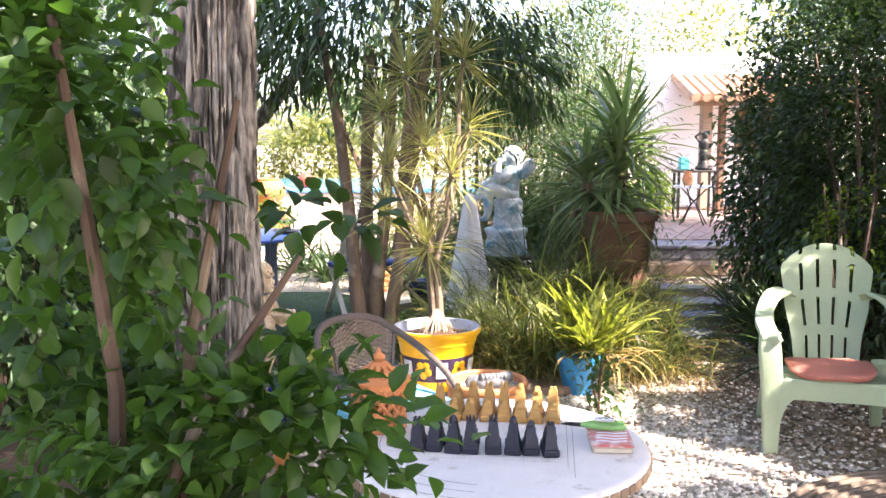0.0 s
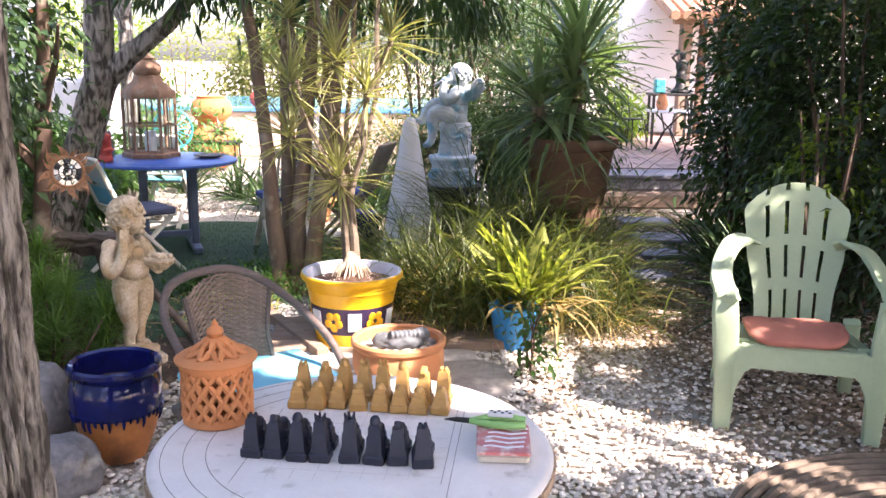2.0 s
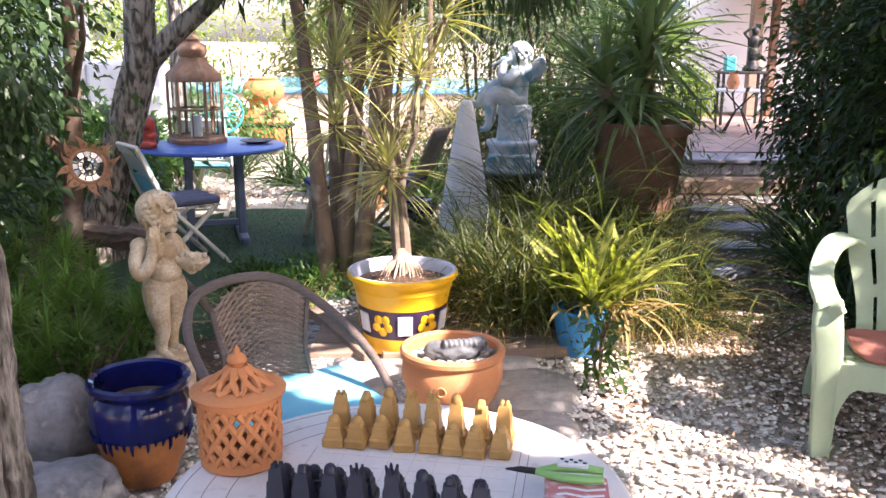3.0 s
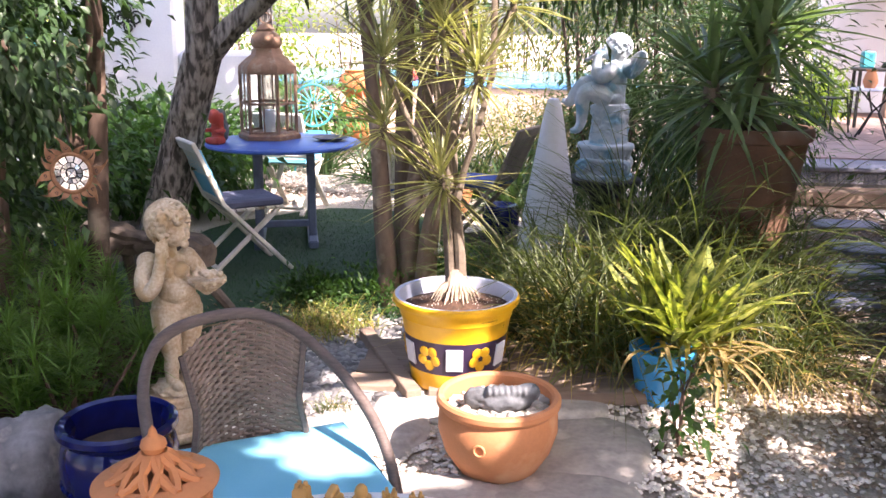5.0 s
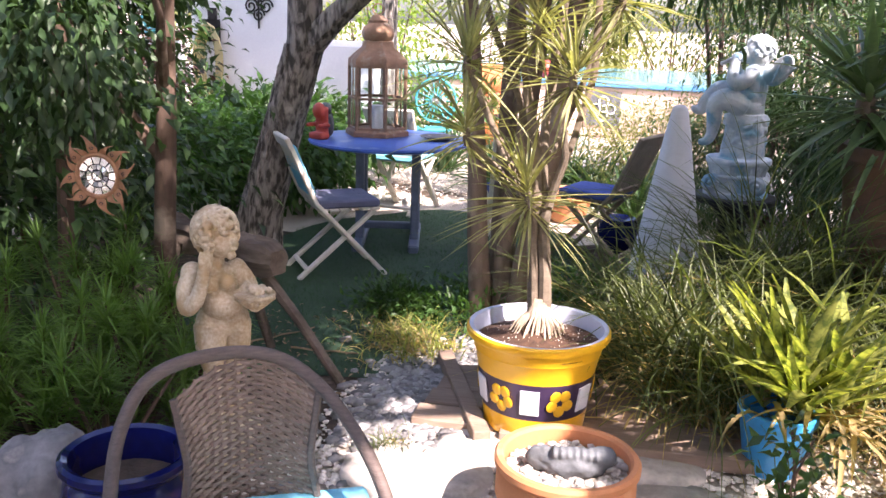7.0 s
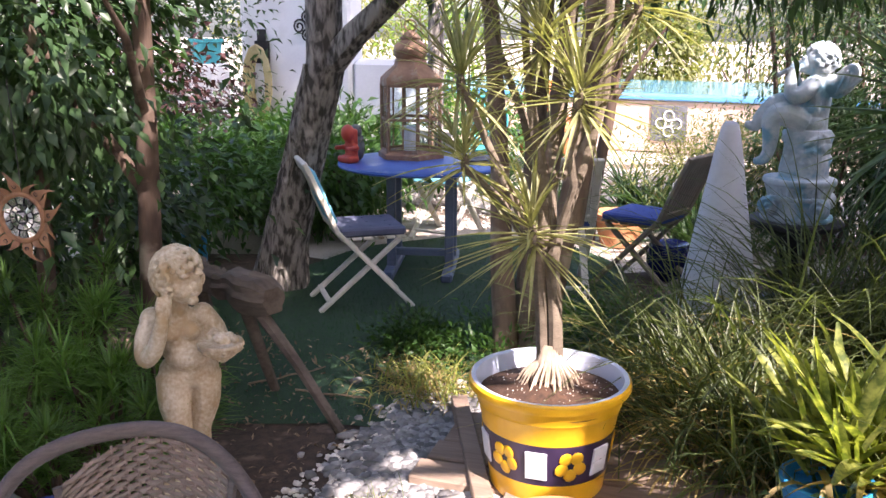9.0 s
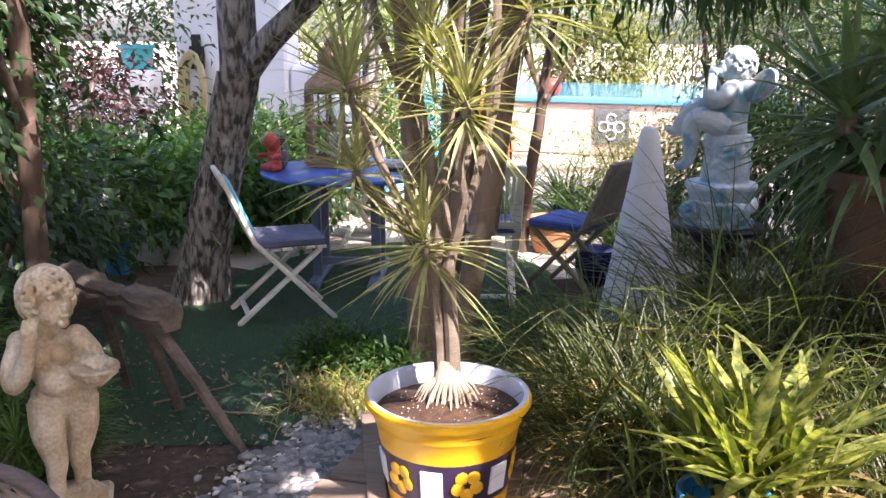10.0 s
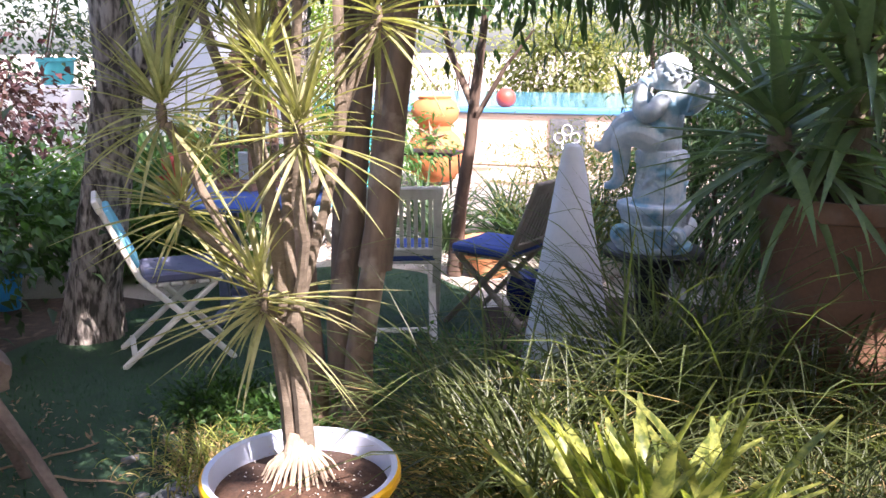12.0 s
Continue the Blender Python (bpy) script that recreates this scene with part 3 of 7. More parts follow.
wall = Shape().box((1.5, 0.3, 3.6), (-5.08, 11.65, 1.8), edge=0.03)
wall.box((0.95, 0.28, 1.35), (-3.85, 11.65, 0.675), edge=0.06)
solo("wall_west", wall, WALLWHITE, "white rendered garden wall", "wall", kind="structure")
scroll = thing("wall_scroll", (-4.88, 11.48, 1.7), "black wrought iron scroll ornament on the white wall", "ornament")
for k, (dx, dz, r) in enumerate(((-0.1, 0, 0.09), (0.1, 0, 0.09), (0, 0.1, 0.08), (0, -0.1, 0.08))):
    part("scroll_ring", Shape().tube([(dx + r * (1 - b / 22) * math.cos(b * 0.6), 0, dz + r * (1 - b / 22) * math.sin(b * 0.6)) for b in range(18)], 0.011, 6), IRON, scroll)
part("stem", Shape().tube([(0, 0, 0.2), (0, 0, -0.25)], 0.012, 6), IRON, scroll)
hook = thing("hose_hook", (-5.5, 11.45, 1.35), "pale yellow garden hose hung on an ornate hook", "hose")
part("hook_plate", Shape().box((0.2, 0.03, 0.26), (0, 0.02, 0.06), edge=0.01).box((0.12, 0.03, 0.16), (0, 0.02, 0.24), edge=0.01), IRON, hook, "cast iron hook plate")
for k in range(5):
    w = 0.16 + 0.05 * k
    part("hose_loop", Shape().tube([(w * math.sin(b * 0.4488 - 3.14) * 0.55, -0.05 - 0.012 * k, -0.3 + (0.32 + 0.03 * k) * math.cos(b * 0.4488)) for b in range(15)], 0.016, 6), HOSE, hook)
solo("bucket", Shape().lathe([(0.14, 0), (0.17, 0.22), (0.19, 0.225), (0.19, 0.26), (0.165, 0.26), (0.13, 0.03), (0, 0.03)], 24), TEALPAINT, "turquoise plastic planter on the low wall", "planter", (-5.6, 10.6, 1.3))
solo("garden_wall_low", Shape().box((1.6, 0.3, 1.3), (-6.2, 10.6, 0.65), edge=0.03), WALLWHITE, "low white garden wall", "wall", kind="structure")

# terrace with tiled step
terrace = thing("terrace", (0, 0, 0), "raised terrace with blue tiled step edge", "terrace", kind="structure")
part("slab", Shape().box((6.0, 8.5, 0.36), (5.0, 15.6, 0.16), edge=0.015), OLDTERRA, terrace)
part("riser", Shape().box((5.0, 0.55, 0.16), (4.5, 10.9, 0.075), edge=0.02), TIMBER, terrace, "dark timber lower step")
part("step_top", Shape().box((5.0, 0.62, 0.04), (4.5, 11.1, 0.335), edge=0.008), SLATE, terrace, "blue grey stone tread")
part("step_body", Shape().box((4.9, 0.5, 0.17), (4.5, 11.12, 0.23), edge=0.008), GREYROCK, terrace)
for k in range(26):
    part("tile", Shape().box((0.112, 0.02, 0.1), (2.2 + 0.118 * k, 10.862, 0.24), edge=0.004), TILEBLUE, terrace)
for i in range(10):
    for j in range(12):
        part("floor_tile", Shape().box((0.39, 0.39, 0.02), (2.3 + 0.4 * i, 11.7 + 0.4 * j, 0.348), edge=0.004), PINKFLOOR, terrace)
house = thing("house", (5.35, 17.0, 0.34), "white house with a tiled porch roof", "house")
part("wall", Shape().box((6.0, 0.3, 3.0), (1.6, 0.6, 1.5), edge=0.02), WALLWHITE, house)
part("pillar", Shape().box((0.2, 0.2, 2.0), (-0.42, -0.35, 1.0), edge=0.02), TIMBER, house, "stained brown timber post")
part("pillar", Shape().box((0.13, 0.13, 2.0), (-0.1, -0.3, 1.0), edge=0.02), OLDTERRA, house)
part("beam", Shape().box((4.5, 0.18, 0.18), (1.6, -0.35, 2.05), edge=0.02), TIMBER, house)
roof = part("roof", Shape().box((5.0, 1.6, 0.06), (1.6, -0.2, 2.3), (18, 0, 0), edge=0.01), ROOFTILE, house, "clay barrel tile roof")
for k in range(24):
    part("roof_tile", Shape().tube([(-0.8 + 0.2 * k, -1.0, 2.08), (-0.8 + 0.2 * k, 0.6, 2.6)], 0.085, 8), ROOFTILE, roof)
win = part("window", Shape().box((0.7, 0.06, 0.9), (0.75, 0.44, 1.5), edge=0.01), OLDTERRA, house, "brown shuttered window")
part("sill", Shape().box((0.8, 0.12, 0.06), (0.75, 0.42, 1.02), edge=0.01), WHITEPAINT, win)


def bistro_table(at, r, h, label):
    t = thing("bistro_table", at, label, "table")
    part("tabletop", Shape().lathe([(0, h - 0.03), (r * 0.97, h - 0.03), (r, h - 0.015), (r * 0.97, h), (0, h)], 32), WHITEPAINT, t, "pale round top")
    for k in range(4):
        a = k * math.pi / 2 + 0.4
        part("leg", Shape().tube([(r * 0.8 * math.cos(a), r * 0.8 * math.sin(a), 0), (0.06 * math.cos(a), 0.06 * math.sin(a), h * 0.5), (r * 0.7 * math.cos(a + 2), r * 0.7 * math.sin(a + 2), h - 0.03)], 0.012, 6), IRON, t)
    return t


bistro_table((3.88, 13.6, 0.358), 0.32, 0.6, "small round white topped iron bistro table")
side = thing("side_table", (4.25, 14.9, 0.358), "dark iron side table holding a statuette", "table")
part("tabletop", Shape().box((0.7, 0.4, 0.04), (0, 0, 0.78), edge=0.01), IRON, side)
for sx in (-0.3, 0.3):
    for sy in (-0.15, 0.15):
        part("leg", Shape().box((0.04, 0.04, 0.76), (sx, sy, 0.38)), IRON, side)
fig = Shape().lathe([(0.14, 0), (0.15, 0.04), (0.1, 0.08), (0.08, 0.14)], 16).blob((0, 0, 0.24), (0.09, 0.08, 0.15)).blob((0, 0, 0.42), (0.1, 0.07, 0.12)).blob((0.01, 0, 0.58), (0.055, 0.06, 0.07))
fig.tube([(-0.08, 0, 0.48), (-0.16, 0, 0.55), (-0.05, 0, 0.64)], [0.03, 0.028, 0.025], 8)
fuse(solo("statuette", fig, IRON, "dark bronze garden statuette", "statue", (4.4, 14.9, 1.158)), 0.012)
solo("vase", Shape().lathe([(0.06, 0), (0.09, 0.08), (0.07, 0.16), (0.05, 0.2), (0.065, 0.22), (0, 0.2)], 20), TERRACOTTA, "small terracotta vase on the bistro table", "vase", (3.78, 13.6, 0.958))
solo("planter_teal", Shape().box((0.16, 0.16, 0.22), (0, 0, 0.11), edge=0.02), TEALPAINT, "turquoise pot on the side table", "planter", (4.05, 14.85, 1.158))
for k, at in enumerate(((3.45, 14.1, 0.358), (4.3, 13.2, 0.358))):
    c = thing("bistro_chair", at, "dark wrought iron bistro chair", "chair", "chairs on the terrace", turn=40 + 90 * k)
    part("seat", Shape().lathe([(0, 0.43), (0.19, 0.43), (0.2, 0.445), (0, 0.45)], 20), IRON, c)
    part("backrest", Shape().tube([(-0.17, 0.15, 0.43), (-0.17, 0.2, 0.75), (0, 0.22, 0.88), (0.17, 0.2, 0.75), (0.17, 0.15, 0.43)], 0.011, 6), IRON, c)
    for sx in (-0.15, 0.15):
        for sy in (-0.15, 0.15):
            part("leg", Shape().tube([(sx, sy, 0.43), (sx * 1.25, sy * 1.25, 0)], 0.011, 6), IRON, c)

# slate slabs of the path
for x, y, w, d, a in ((1.98, 7.35, 0.62, 0.34, 6), (2.62, 8.85, 0.6, 0.4, -8), (2.45, 8.15, 0.52, 0.3, 12), (2.66, 9.7, 0.55, 0.34, 4), (1.45, 6.5, 0.7, 0.3, -4)):
    s = Shape()
    m = 14
    ring = [(w / 2 * math.copysign(abs(math.cos(6.283 * i / m)) ** 0.45, math.cos(6.283 * i / m)) * random.uniform(0.85, 1.1), d / 2 * math.copysign(abs(math.sin(6.283 * i / m)) ** 0.45, math.sin(6.283 * i / m)) * random.uniform(0.85, 1.1)) for i in range(m)]
    s.v = [(p[0], p[1], -0.02) for p in ring] + [(p[0], p[1], 0.022) for p in ring] + [(p[0] * 0.96, p[1] * 0.96, 0.03) for p in ring]
    s.f = [(i + b, (i + 1) % m + b, (i + 1) % m + b + m, i + b + m) for b in (0, m) for i in range(m)] + [tuple(range(2 * m, 3 * m))]
    solo("slate_slab", s, SLATE if y > 7 else TIMBER, "flat blue grey slate stepping stone in gravel" if y > 7 else "flat weathered plank set in the path", "stepping stone", (x, y, 0), "stepping stones of the path", turn=a)
# flagstones by the bowl
for x, y, sx, sy in ((0.62, 5.05, 0.26, 0.28), (0.42, 5.42, 0.3, 0.16), (0.55, 4.62, 0.3, 0.22), (0.12, 4.5, 0.3, 0.22), (-0.3, 5.05, 0.3, 0.2), (-0.12, 5.35, 0.22, 0.16)):
    solo("flagstone", Shape().blob((0, 0, 0), (sx, sy, 0.035), 0.35, 1.6), ROCK, "rough pale flagstone sunk in the gravel", "flagstone", (x, y, 0.002), "flagstones by the planters", sharp=60)
# timber deck under the yellow pot
deck = thing("timber_deck", (0.12, 5.82, 0), "weathered brown plank edging under the pots", "deck", turn=8)
for k in range(4):
    part("plank", Shape().box((1.35, 0.15, 0.05), (0.02 * k, -0.24 + 0.16 * k, 0.02), (0, 0, random.uniform(-1, 1)), edge=0.006), TIMBER, deck)
part("edge_board", Shape().beam((-0.68, 0.4, 0.035), (-0.36, -0.42, 0.035), 0.07, 0.07), TIMBER, deck, "pale worn edging board")
part("edge_board", Shape().beam((-0.3, -0.36, 0.03), (0.85, -0.34, 0.03), 0.06, 0.06), TIMBER, deck)

# coiled mat
mat_ob = thing("coiled_mat", (2.25, 3.3, 0), "round dark brown coiled jute mat on gravel", "mat")
for k in range(17):
    r = 0.05 + 0.05 * k
    part("coil", Shape().tube([(r * math.cos(b * 0.1309), r * math.sin(b * 0.1309), 0.02 + 0.006 * noise.noise(Vector((r * 3, b * 0.3, 0)))) for b in range(49)], 0.022, 6, caps=False), JUTE, mat_ob)

# rocks at the trunk


def boulder(at, size, turn):
    s = Shape().blob((0, 0, 0), (1, 1, 1), 0.0, cuts=4)
    vs = []
    for v in s.v:
        q = Vector(v)
        r = 1 + 0.3 * noise.noise(q * 1.1 + Vector(at)) + 0.14 * noise.noise(q * 3 + Vector(at)) + 0.06 * noise.noise(q * 8)
        vs.append((q.x * r * size[0], q.y * r * size[1], min(0.92, q.z * r) * size[2]))
    s.v = vs
    solo("boulder", s, GREYROCK, "rough grey weathered boulder on soil", "boulder", at, "boulders by the pots", turn=turn, sharp=50)


for x, y, z, s, t in ((-1.04, 3.88, 0.08, (0.2, 0.16, 0.13), 10), (-1.25, 4.25, 0.16, (0.15, 0.13, 0.22), 50), (-0.62, 4.6, 0.04, (0.14, 0.1, 0.08), 30)):
    boulder((x, y, z), s, t)

# ---- chess table ----
TX, TY, TZ = 0.18, 3.1, 0.55
tab = thing("chess_table", (TX, TY, 0), "round white stone mosaic table with inlaid chessboard", "table")
R = 0.565
top = part("tabletop", Shape().lathe([(0, TZ - 0.06), (R - 0.02, TZ - 0.06), (R, TZ - 0.05), (R, TZ - 0.012), (R - 0.008, TZ - 0.003), (R - 0.02, TZ), (0, TZ)], 96), STONEWHITE, tab)
for r in (0.53, 0.47, 0.41):
    part("joint_ring", Shape().tube([(r * math.cos(1.75 + b * 0.0436), r * math.sin(1.75 + b * 0.0436), TZ - 0.0004) for b in range(65)], 0.0013, 4, caps=False), GROUT, top)
sq = 0.062
for sx, k in ((-1, 4.4), (1, 4.4), (1, 4.75)):
    part("joint_line", Shape().box((0.0016, 0.5 + 0.2 * (k > 4.5), 0.002), (sx * k * sq, 0, TZ - 0.0004), (0, 0, -7), edge=0.0005), GROUT, top)
for k in range(1, 8):
    part("joint_line", Shape().box((8 * sq, 0.001, 0.002), (0.02, (k - 4) * sq, TZ - 0.0006), (0, 0, -7), edge=0.0004), PALEJOINT, top)
    part("joint_line", Shape().box((0.001, 8 * sq, 0.002), ((k - 4) * sq, 0.02, TZ - 0.0006), (0, 0, -7), edge=0.0004), PALEJOINT, top)
piece = Shape().box((0.04, 0.008, 0.03), edge=0.002).mesh("edge_tile", TILEBROWN)
for k in range(72):
    a = 2 * math.pi * k / 72
    ob = part("edge_tile", piece, TILEBROWN, tab)
    ob.matrix_basis = pose((R + 0.002) * math.cos(a), (R + 0.002) * math.sin(a), TZ - 0.032, 0, 0, math.degrees(a) + 90)
for k in range(3):
    a = k * 2.094 + 0.3
    part("leg", Shape().tube([(0.1 * math.cos(a), 0.1 * math.sin(a), TZ - 0.06), (0.28 * math.cos(a), 0.28 * math.sin(a), 0.36), (0.22 * math.cos(a), 0.22 * math.sin(a), 0.18), (0.42 * math.cos(a), 0.42 * math.sin(a), 0.0)], 0.014, 8), IRON, tab, "bent black iron leg")


def chess_piece(kind):
    """Blocky carved figure: square plinth, stepped body and a head by rank."""
    q, k4 = math.pi / 4, 1.414
    h = {"pawn": 0.045, "rook": 0.085, "knight": 0.075, "bishop": 0.085, "queen": 0.09, "king": 0.094}[kind]
    s = Shape().box((0.058, 0.058, 0.026), (0, 0, 0.013), edge=0.004)
    s.lathe([(0.0235 * k4, 0.025), (0.0225 * k4, 0.04 if kind != "pawn" else 0.032), (0.0205 * k4, 0.044 if kind != "pawn" else 0.035), (0.0195 * k4, 0.026 + h * 0.6), (0.0165 * k4, 0.027 + h * 0.64), (0.0155 * k4, 0.026 + h * 0.93), (0.011 * k4, 0.026 + h)], 4, start=q)
    t = 0.026 + h
    if kind == "pawn":
        s.blob((0, 0, t), (0.016, 0.016, 0.016), cuts=2)
    elif kind == "rook":
        for a in range(4):
            s.box((0.009, 0.009, 0.012), (0.01 * math.cos(a * 1.571 + q), 0.01 * math.sin(a * 1.571 + q), t + 0.003), (0, 0, 45), edge=0.002)
    elif kind == "knight":
        s.box((0.02, 0.036, 0.022), (0, -0.005, t + 0.004), (25, 0, 0), edge=0.004)
    elif kind == "bishop":
        s.blob((0, 0, t + 0.004), (0.015, 0.015, 0.02), cuts=2)
    else:
        for a in range(5):
            s.tube([(0.01 * math.cos(a * 1.257), 0.01 * math.sin(a * 1.257), t - 0.004), (0.014 * math.cos(a * 1.257), 0.014 * math.sin(a * 1.257), t + 0.016)], [0.006, 0.003], 5)
    return s


RANK = ("rook", "knight", "bishop", "queen", "king", "bishop", "knight", "rook")
for colour, material, rank_y, pawn_y, x0, yaw0 in (("amber resin", AMBER, 0.075, 0.0, 0.0, 0), ("navy blue resin", NAVY, 0.0, 0.07, 0.0, 180)):
    ax, ay, spacing = ((-0.018, 3.375, 0.0645) if material is AMBER else (-0.095, 3.02, 0.0655))
    made = {}
    for y0, kinds in ((rank_y, RANK), (pawn_y, ("pawn",) * 8)):
        for k, kind in enumerate(kinds):
            if kind not in made:
                made[kind] = chess_piece(kind).mesh("chess_" + kind, material)
            d = k * spacing + random.uniform(-0.005, 0.005) + (0.012 if material is NAVY and k > 3 else 0)
            e = y0 + random.uniform(-0.008, 0.008)
            ob = new("chess_" + kind, made[kind])
            ob.matrix_basis = pose(ax + d * 0.993 + e * 0.12, ay - d * 0.12 + e * 0.993, TZ + 0.001, 0, 0, yaw0 - 7 + random.uniform(-10, 10))
            tagged(ob, "carved %s chess %s on the table" % (colour, kind), "chess piece", colour + " chess set")

# terracotta lattice lamp on the table
lamp = thing("lattice_lamp", (-0.245, 3.27, TZ), "terracotta candle lantern with pierced lattice and finial", "lantern")
lr, lh = 0.098, 0.19
part("base_ring", Shape().lathe([(lr, 0), (lr + 0.006, 0.004), (lr + 0.006, 0.022), (lr, 0.03), (lr - 0.012, 0.03), (lr - 0.012, 0)], 48), TERRA_LAMP, lamp)
part("floor_disc", Shape().lathe([(0, 0.002), (lr - 0.01, 0.002), (lr - 0.01, 0.012), (0, 0.012)], 32), TERRA_LAMP, lamp)
lattice = part("lattice", Shape(), TERRA_LAMP, lamp)
for k in range(16):
    for sgn in (-1, 1):
        a0 = 2 * math.pi * k / 16
        s = Shape().tube([(lr * math.cos(a0 + sgn * b * 0.16), lr * math.sin(a0 + sgn * b * 0.16), 0.026 + b * (lh - 0.05) / 6) for b in range(7)], [0.011, 0.0075, 0.011, 0.0075, 0.011, 0.0075, 0.011], 6)
        part("strut", s, TERRA_LAMP, lattice)
part("top_ring", Shape().lathe([(lr - 0.01, lh - 0.03), (lr + 0.004, lh - 0.03), (lr + 0.004, lh - 0.006), (lr + 0.022, lh), (lr + 0.024, lh + 0.006), (lr + 0.01, lh + 0.016), (lr - 0.02, lh + 0.02), (lr - 0.02, lh)], 48), TERRA_LAMP, lamp)
lid = part("lid", Shape(), TERRA_LAMP, lamp)
for k in range(10):
    for sgn in (-1, 1):
        a0 = 2 * math.pi * k / 10
        part("strut", Shape().tube([((lr - 0.01 - b * 0.0135) * math.cos(a0 + sgn * b * 0.1), (lr - 0.01 - b * 0.0135) * math.sin(a0 + sgn * b * 0.1), lh + 0.014 + b * 0.007 + 0.0006 * b * b) for b in range(6)], [0.012, 0.008, 0.011, 0.008, 0.01, 0.008], 6), TERRA_LAMP, lid)
part("finial", Shape().lathe([(0.034, lh + 0.05), (0.03, lh + 0.06), (0.018, lh + 0.068), (0.021, lh + 0.074), (0.026, lh + 0.082), (0.023, lh + 0.092), (0.01, lh + 0.102), (0.007, lh + 0.114), (0, lh + 0.124)], 24), TERRA_LAMP, lamp)

# decorated tin and pruning shears
tin = thing("tin_box", (0.6, 3.06, TZ + 0.001), "small red and pink patterned tin box", "box", turn=-4)
tin.scale = (1, 1, 0.6)
part("body", Shape().box((0.145, 0.19, 0.04), (0, 0, 0.022), edge=0.012), mat("cream_tin", (0.62, 0.56, 0.45), None, 8, 0.4, bump=0.05), tin)
lidp = part("lid", Shape().box((0.15, 0.195, 0.018), (0, 0, 0.05), edge=0.008), mat("pink_tin", (0.6, 0.2, 0.2), (0.5, 0.12, 0.1), 12, 0.35, bump=0.05, stain=(0.66, 0.5, 0.46), stain_scale=22, stain_at=0.5), tin, "red and pink lid")
for k in range(5):
    part("stripe", Shape().tube([(-0.055 + 0.022 * b + 0.004 * k, -0.06 + 0.03 * k + 0.006 * math.sin(b * 1.6), 0.06) for b in range(6)], 0.004, 5), WHITEPAINT, lidp)
shears = thing("pruning_shears", (0.57, 3.14, TZ + 0.049), "pruning shears with green grips", "shears", turn=-8)
part("grip", Shape().tube([(-0.06, 0.0, 0), (-0.01, 0.03, 0), (0.05, 0.038, 0), (0.1, 0.03, 0)], [0.009, 0.012, 0.013, 0.01], 8), GREENGRIP, shears)
part("grip", Shape().tube([(-0.06, 0.0, 0), (0.0, -0.018, 0), (0.06, -0.02, 0), (0.1, -0.012, 0)], [0.009, 0.011, 0.012, 0.01], 8), GREENGRIP, shears)
part("blade", Shape().tube([(-0.05, 0, 0), (-0.1, 0.004, 0), (-0.135, 0.0, 0)], [0.009, 0.008, 0.002], 6), IRON, shears)
dom = Shape().box((0.075, 0.03, 0.012), edge=0.005)
case = solo("spotted_case", dom, WHITEPAINT, "white case with black spots on the tin", "case", (0.6, 3.17, TZ + 0.062), turn=-8)
for k in range(6):
    part("spot", Shape().blob((-0.026 + 0.011 * k, 0.006 * (-1) ** k, 0.0055), (0.006, 0.006, 0.002), cuts=2), IRON, case)

# ---- wicker chair with turquoise cushion ----
wk = thing("wicker_chair", (-0.235, 3.82, 0), "brown woven wicker armchair with turquoise cushion", "chair", turn=36)
wk.scale = (0.86, 0.93, 0.96)
arch = [(-0.34, -0.18, 0.62), (-0.345, -0.02, 0.68), (-0.33, 0.14, 0.75), (-0.27, 0.25, 0.82), (-0.16, 0.31, 0.85), (0.0, 0.33, 0.855), (0.12, 0.3, 0.83), (0.22, 0.22, 0.765), (0.3, 0.06, 0.67), (0.335, -0.1, 0.56), (0.34, -0.2, 0.4), (0.34, -0.22, 0.2), (0.34, -0.22, 0.0)]
part("back_frame", Shape().limb(arch, 0.018, 10), WICKERFRAME, wk, "wrapped brown frame tube")
part("leg", Shape().tube([(-0.34, -0.18, 0.62), (-0.345, -0.22, 0.4), (-0.34, -0.22, 0.0)], 0.016, 8), WICKERFRAME, wk)
for sx in (-0.22, 0.22):
    part("leg", Shape().tube([(sx, 0.25, 0.44), (sx * 1.15, 0.3, 0.0)], 0.014, 8), WICKERFRAME, wk)
part("seat_ring", Shape().tube([(0.3 * math.cos(b * 0.2618), 0.02 + 0.27 * math.sin(b * 0.2618), 0.44) for b in range(25)], 0.014, 8), WICKERFRAME, wk)
back = part("backrest", Shape(), WICKER, wk, "woven wicker back panel")


def back_point(u, v):
    """A point of the curved back: u across -1..1, v up 0..1."""
    w = 0.165 + 0.03 * abs(v - 0.45) * 2
    z = 0.45 + v * (0.395 - 0.07 * u * u)
    return Vector((w * u, 0.27 + 0.05 * v - 0.07 * u * u, z))


for k in range(15):
    u = -1 + 2 * k / 14
    part("stake", Shape().tube([back_point(u, b / 8) for b in range(9)], 0.004, 5), WICKER, back)
for side_u in (-1, 1):
    part("stile", Shape().tube([back_point(side_u, b / 8) for b in range(9)], 0.012, 6), WICKERFRAME, back)
for r in range(34):
    v = 0.02 + 0.95 * r / 33
    pts = []
    for b in range(29):
        q = back_point(-1 + 2 * b / 28, v)
        q.y += 0.006 * (1 if (b // 2 + r) % 2 else -1)
        pts.append(q)
    part("weave", Shape().tube(pts, 0.0058, 5), WICKER, back)
cush = Shape().box((0.5, 0.5, 0.045), (0, 0, 0), edge=0.02)
solo("seat_cushion", cush, TURQUOISE, "flat turquoise cushion on the wicker chair", "cushion", (-0.2, 3.82, 0.452), turn=34)

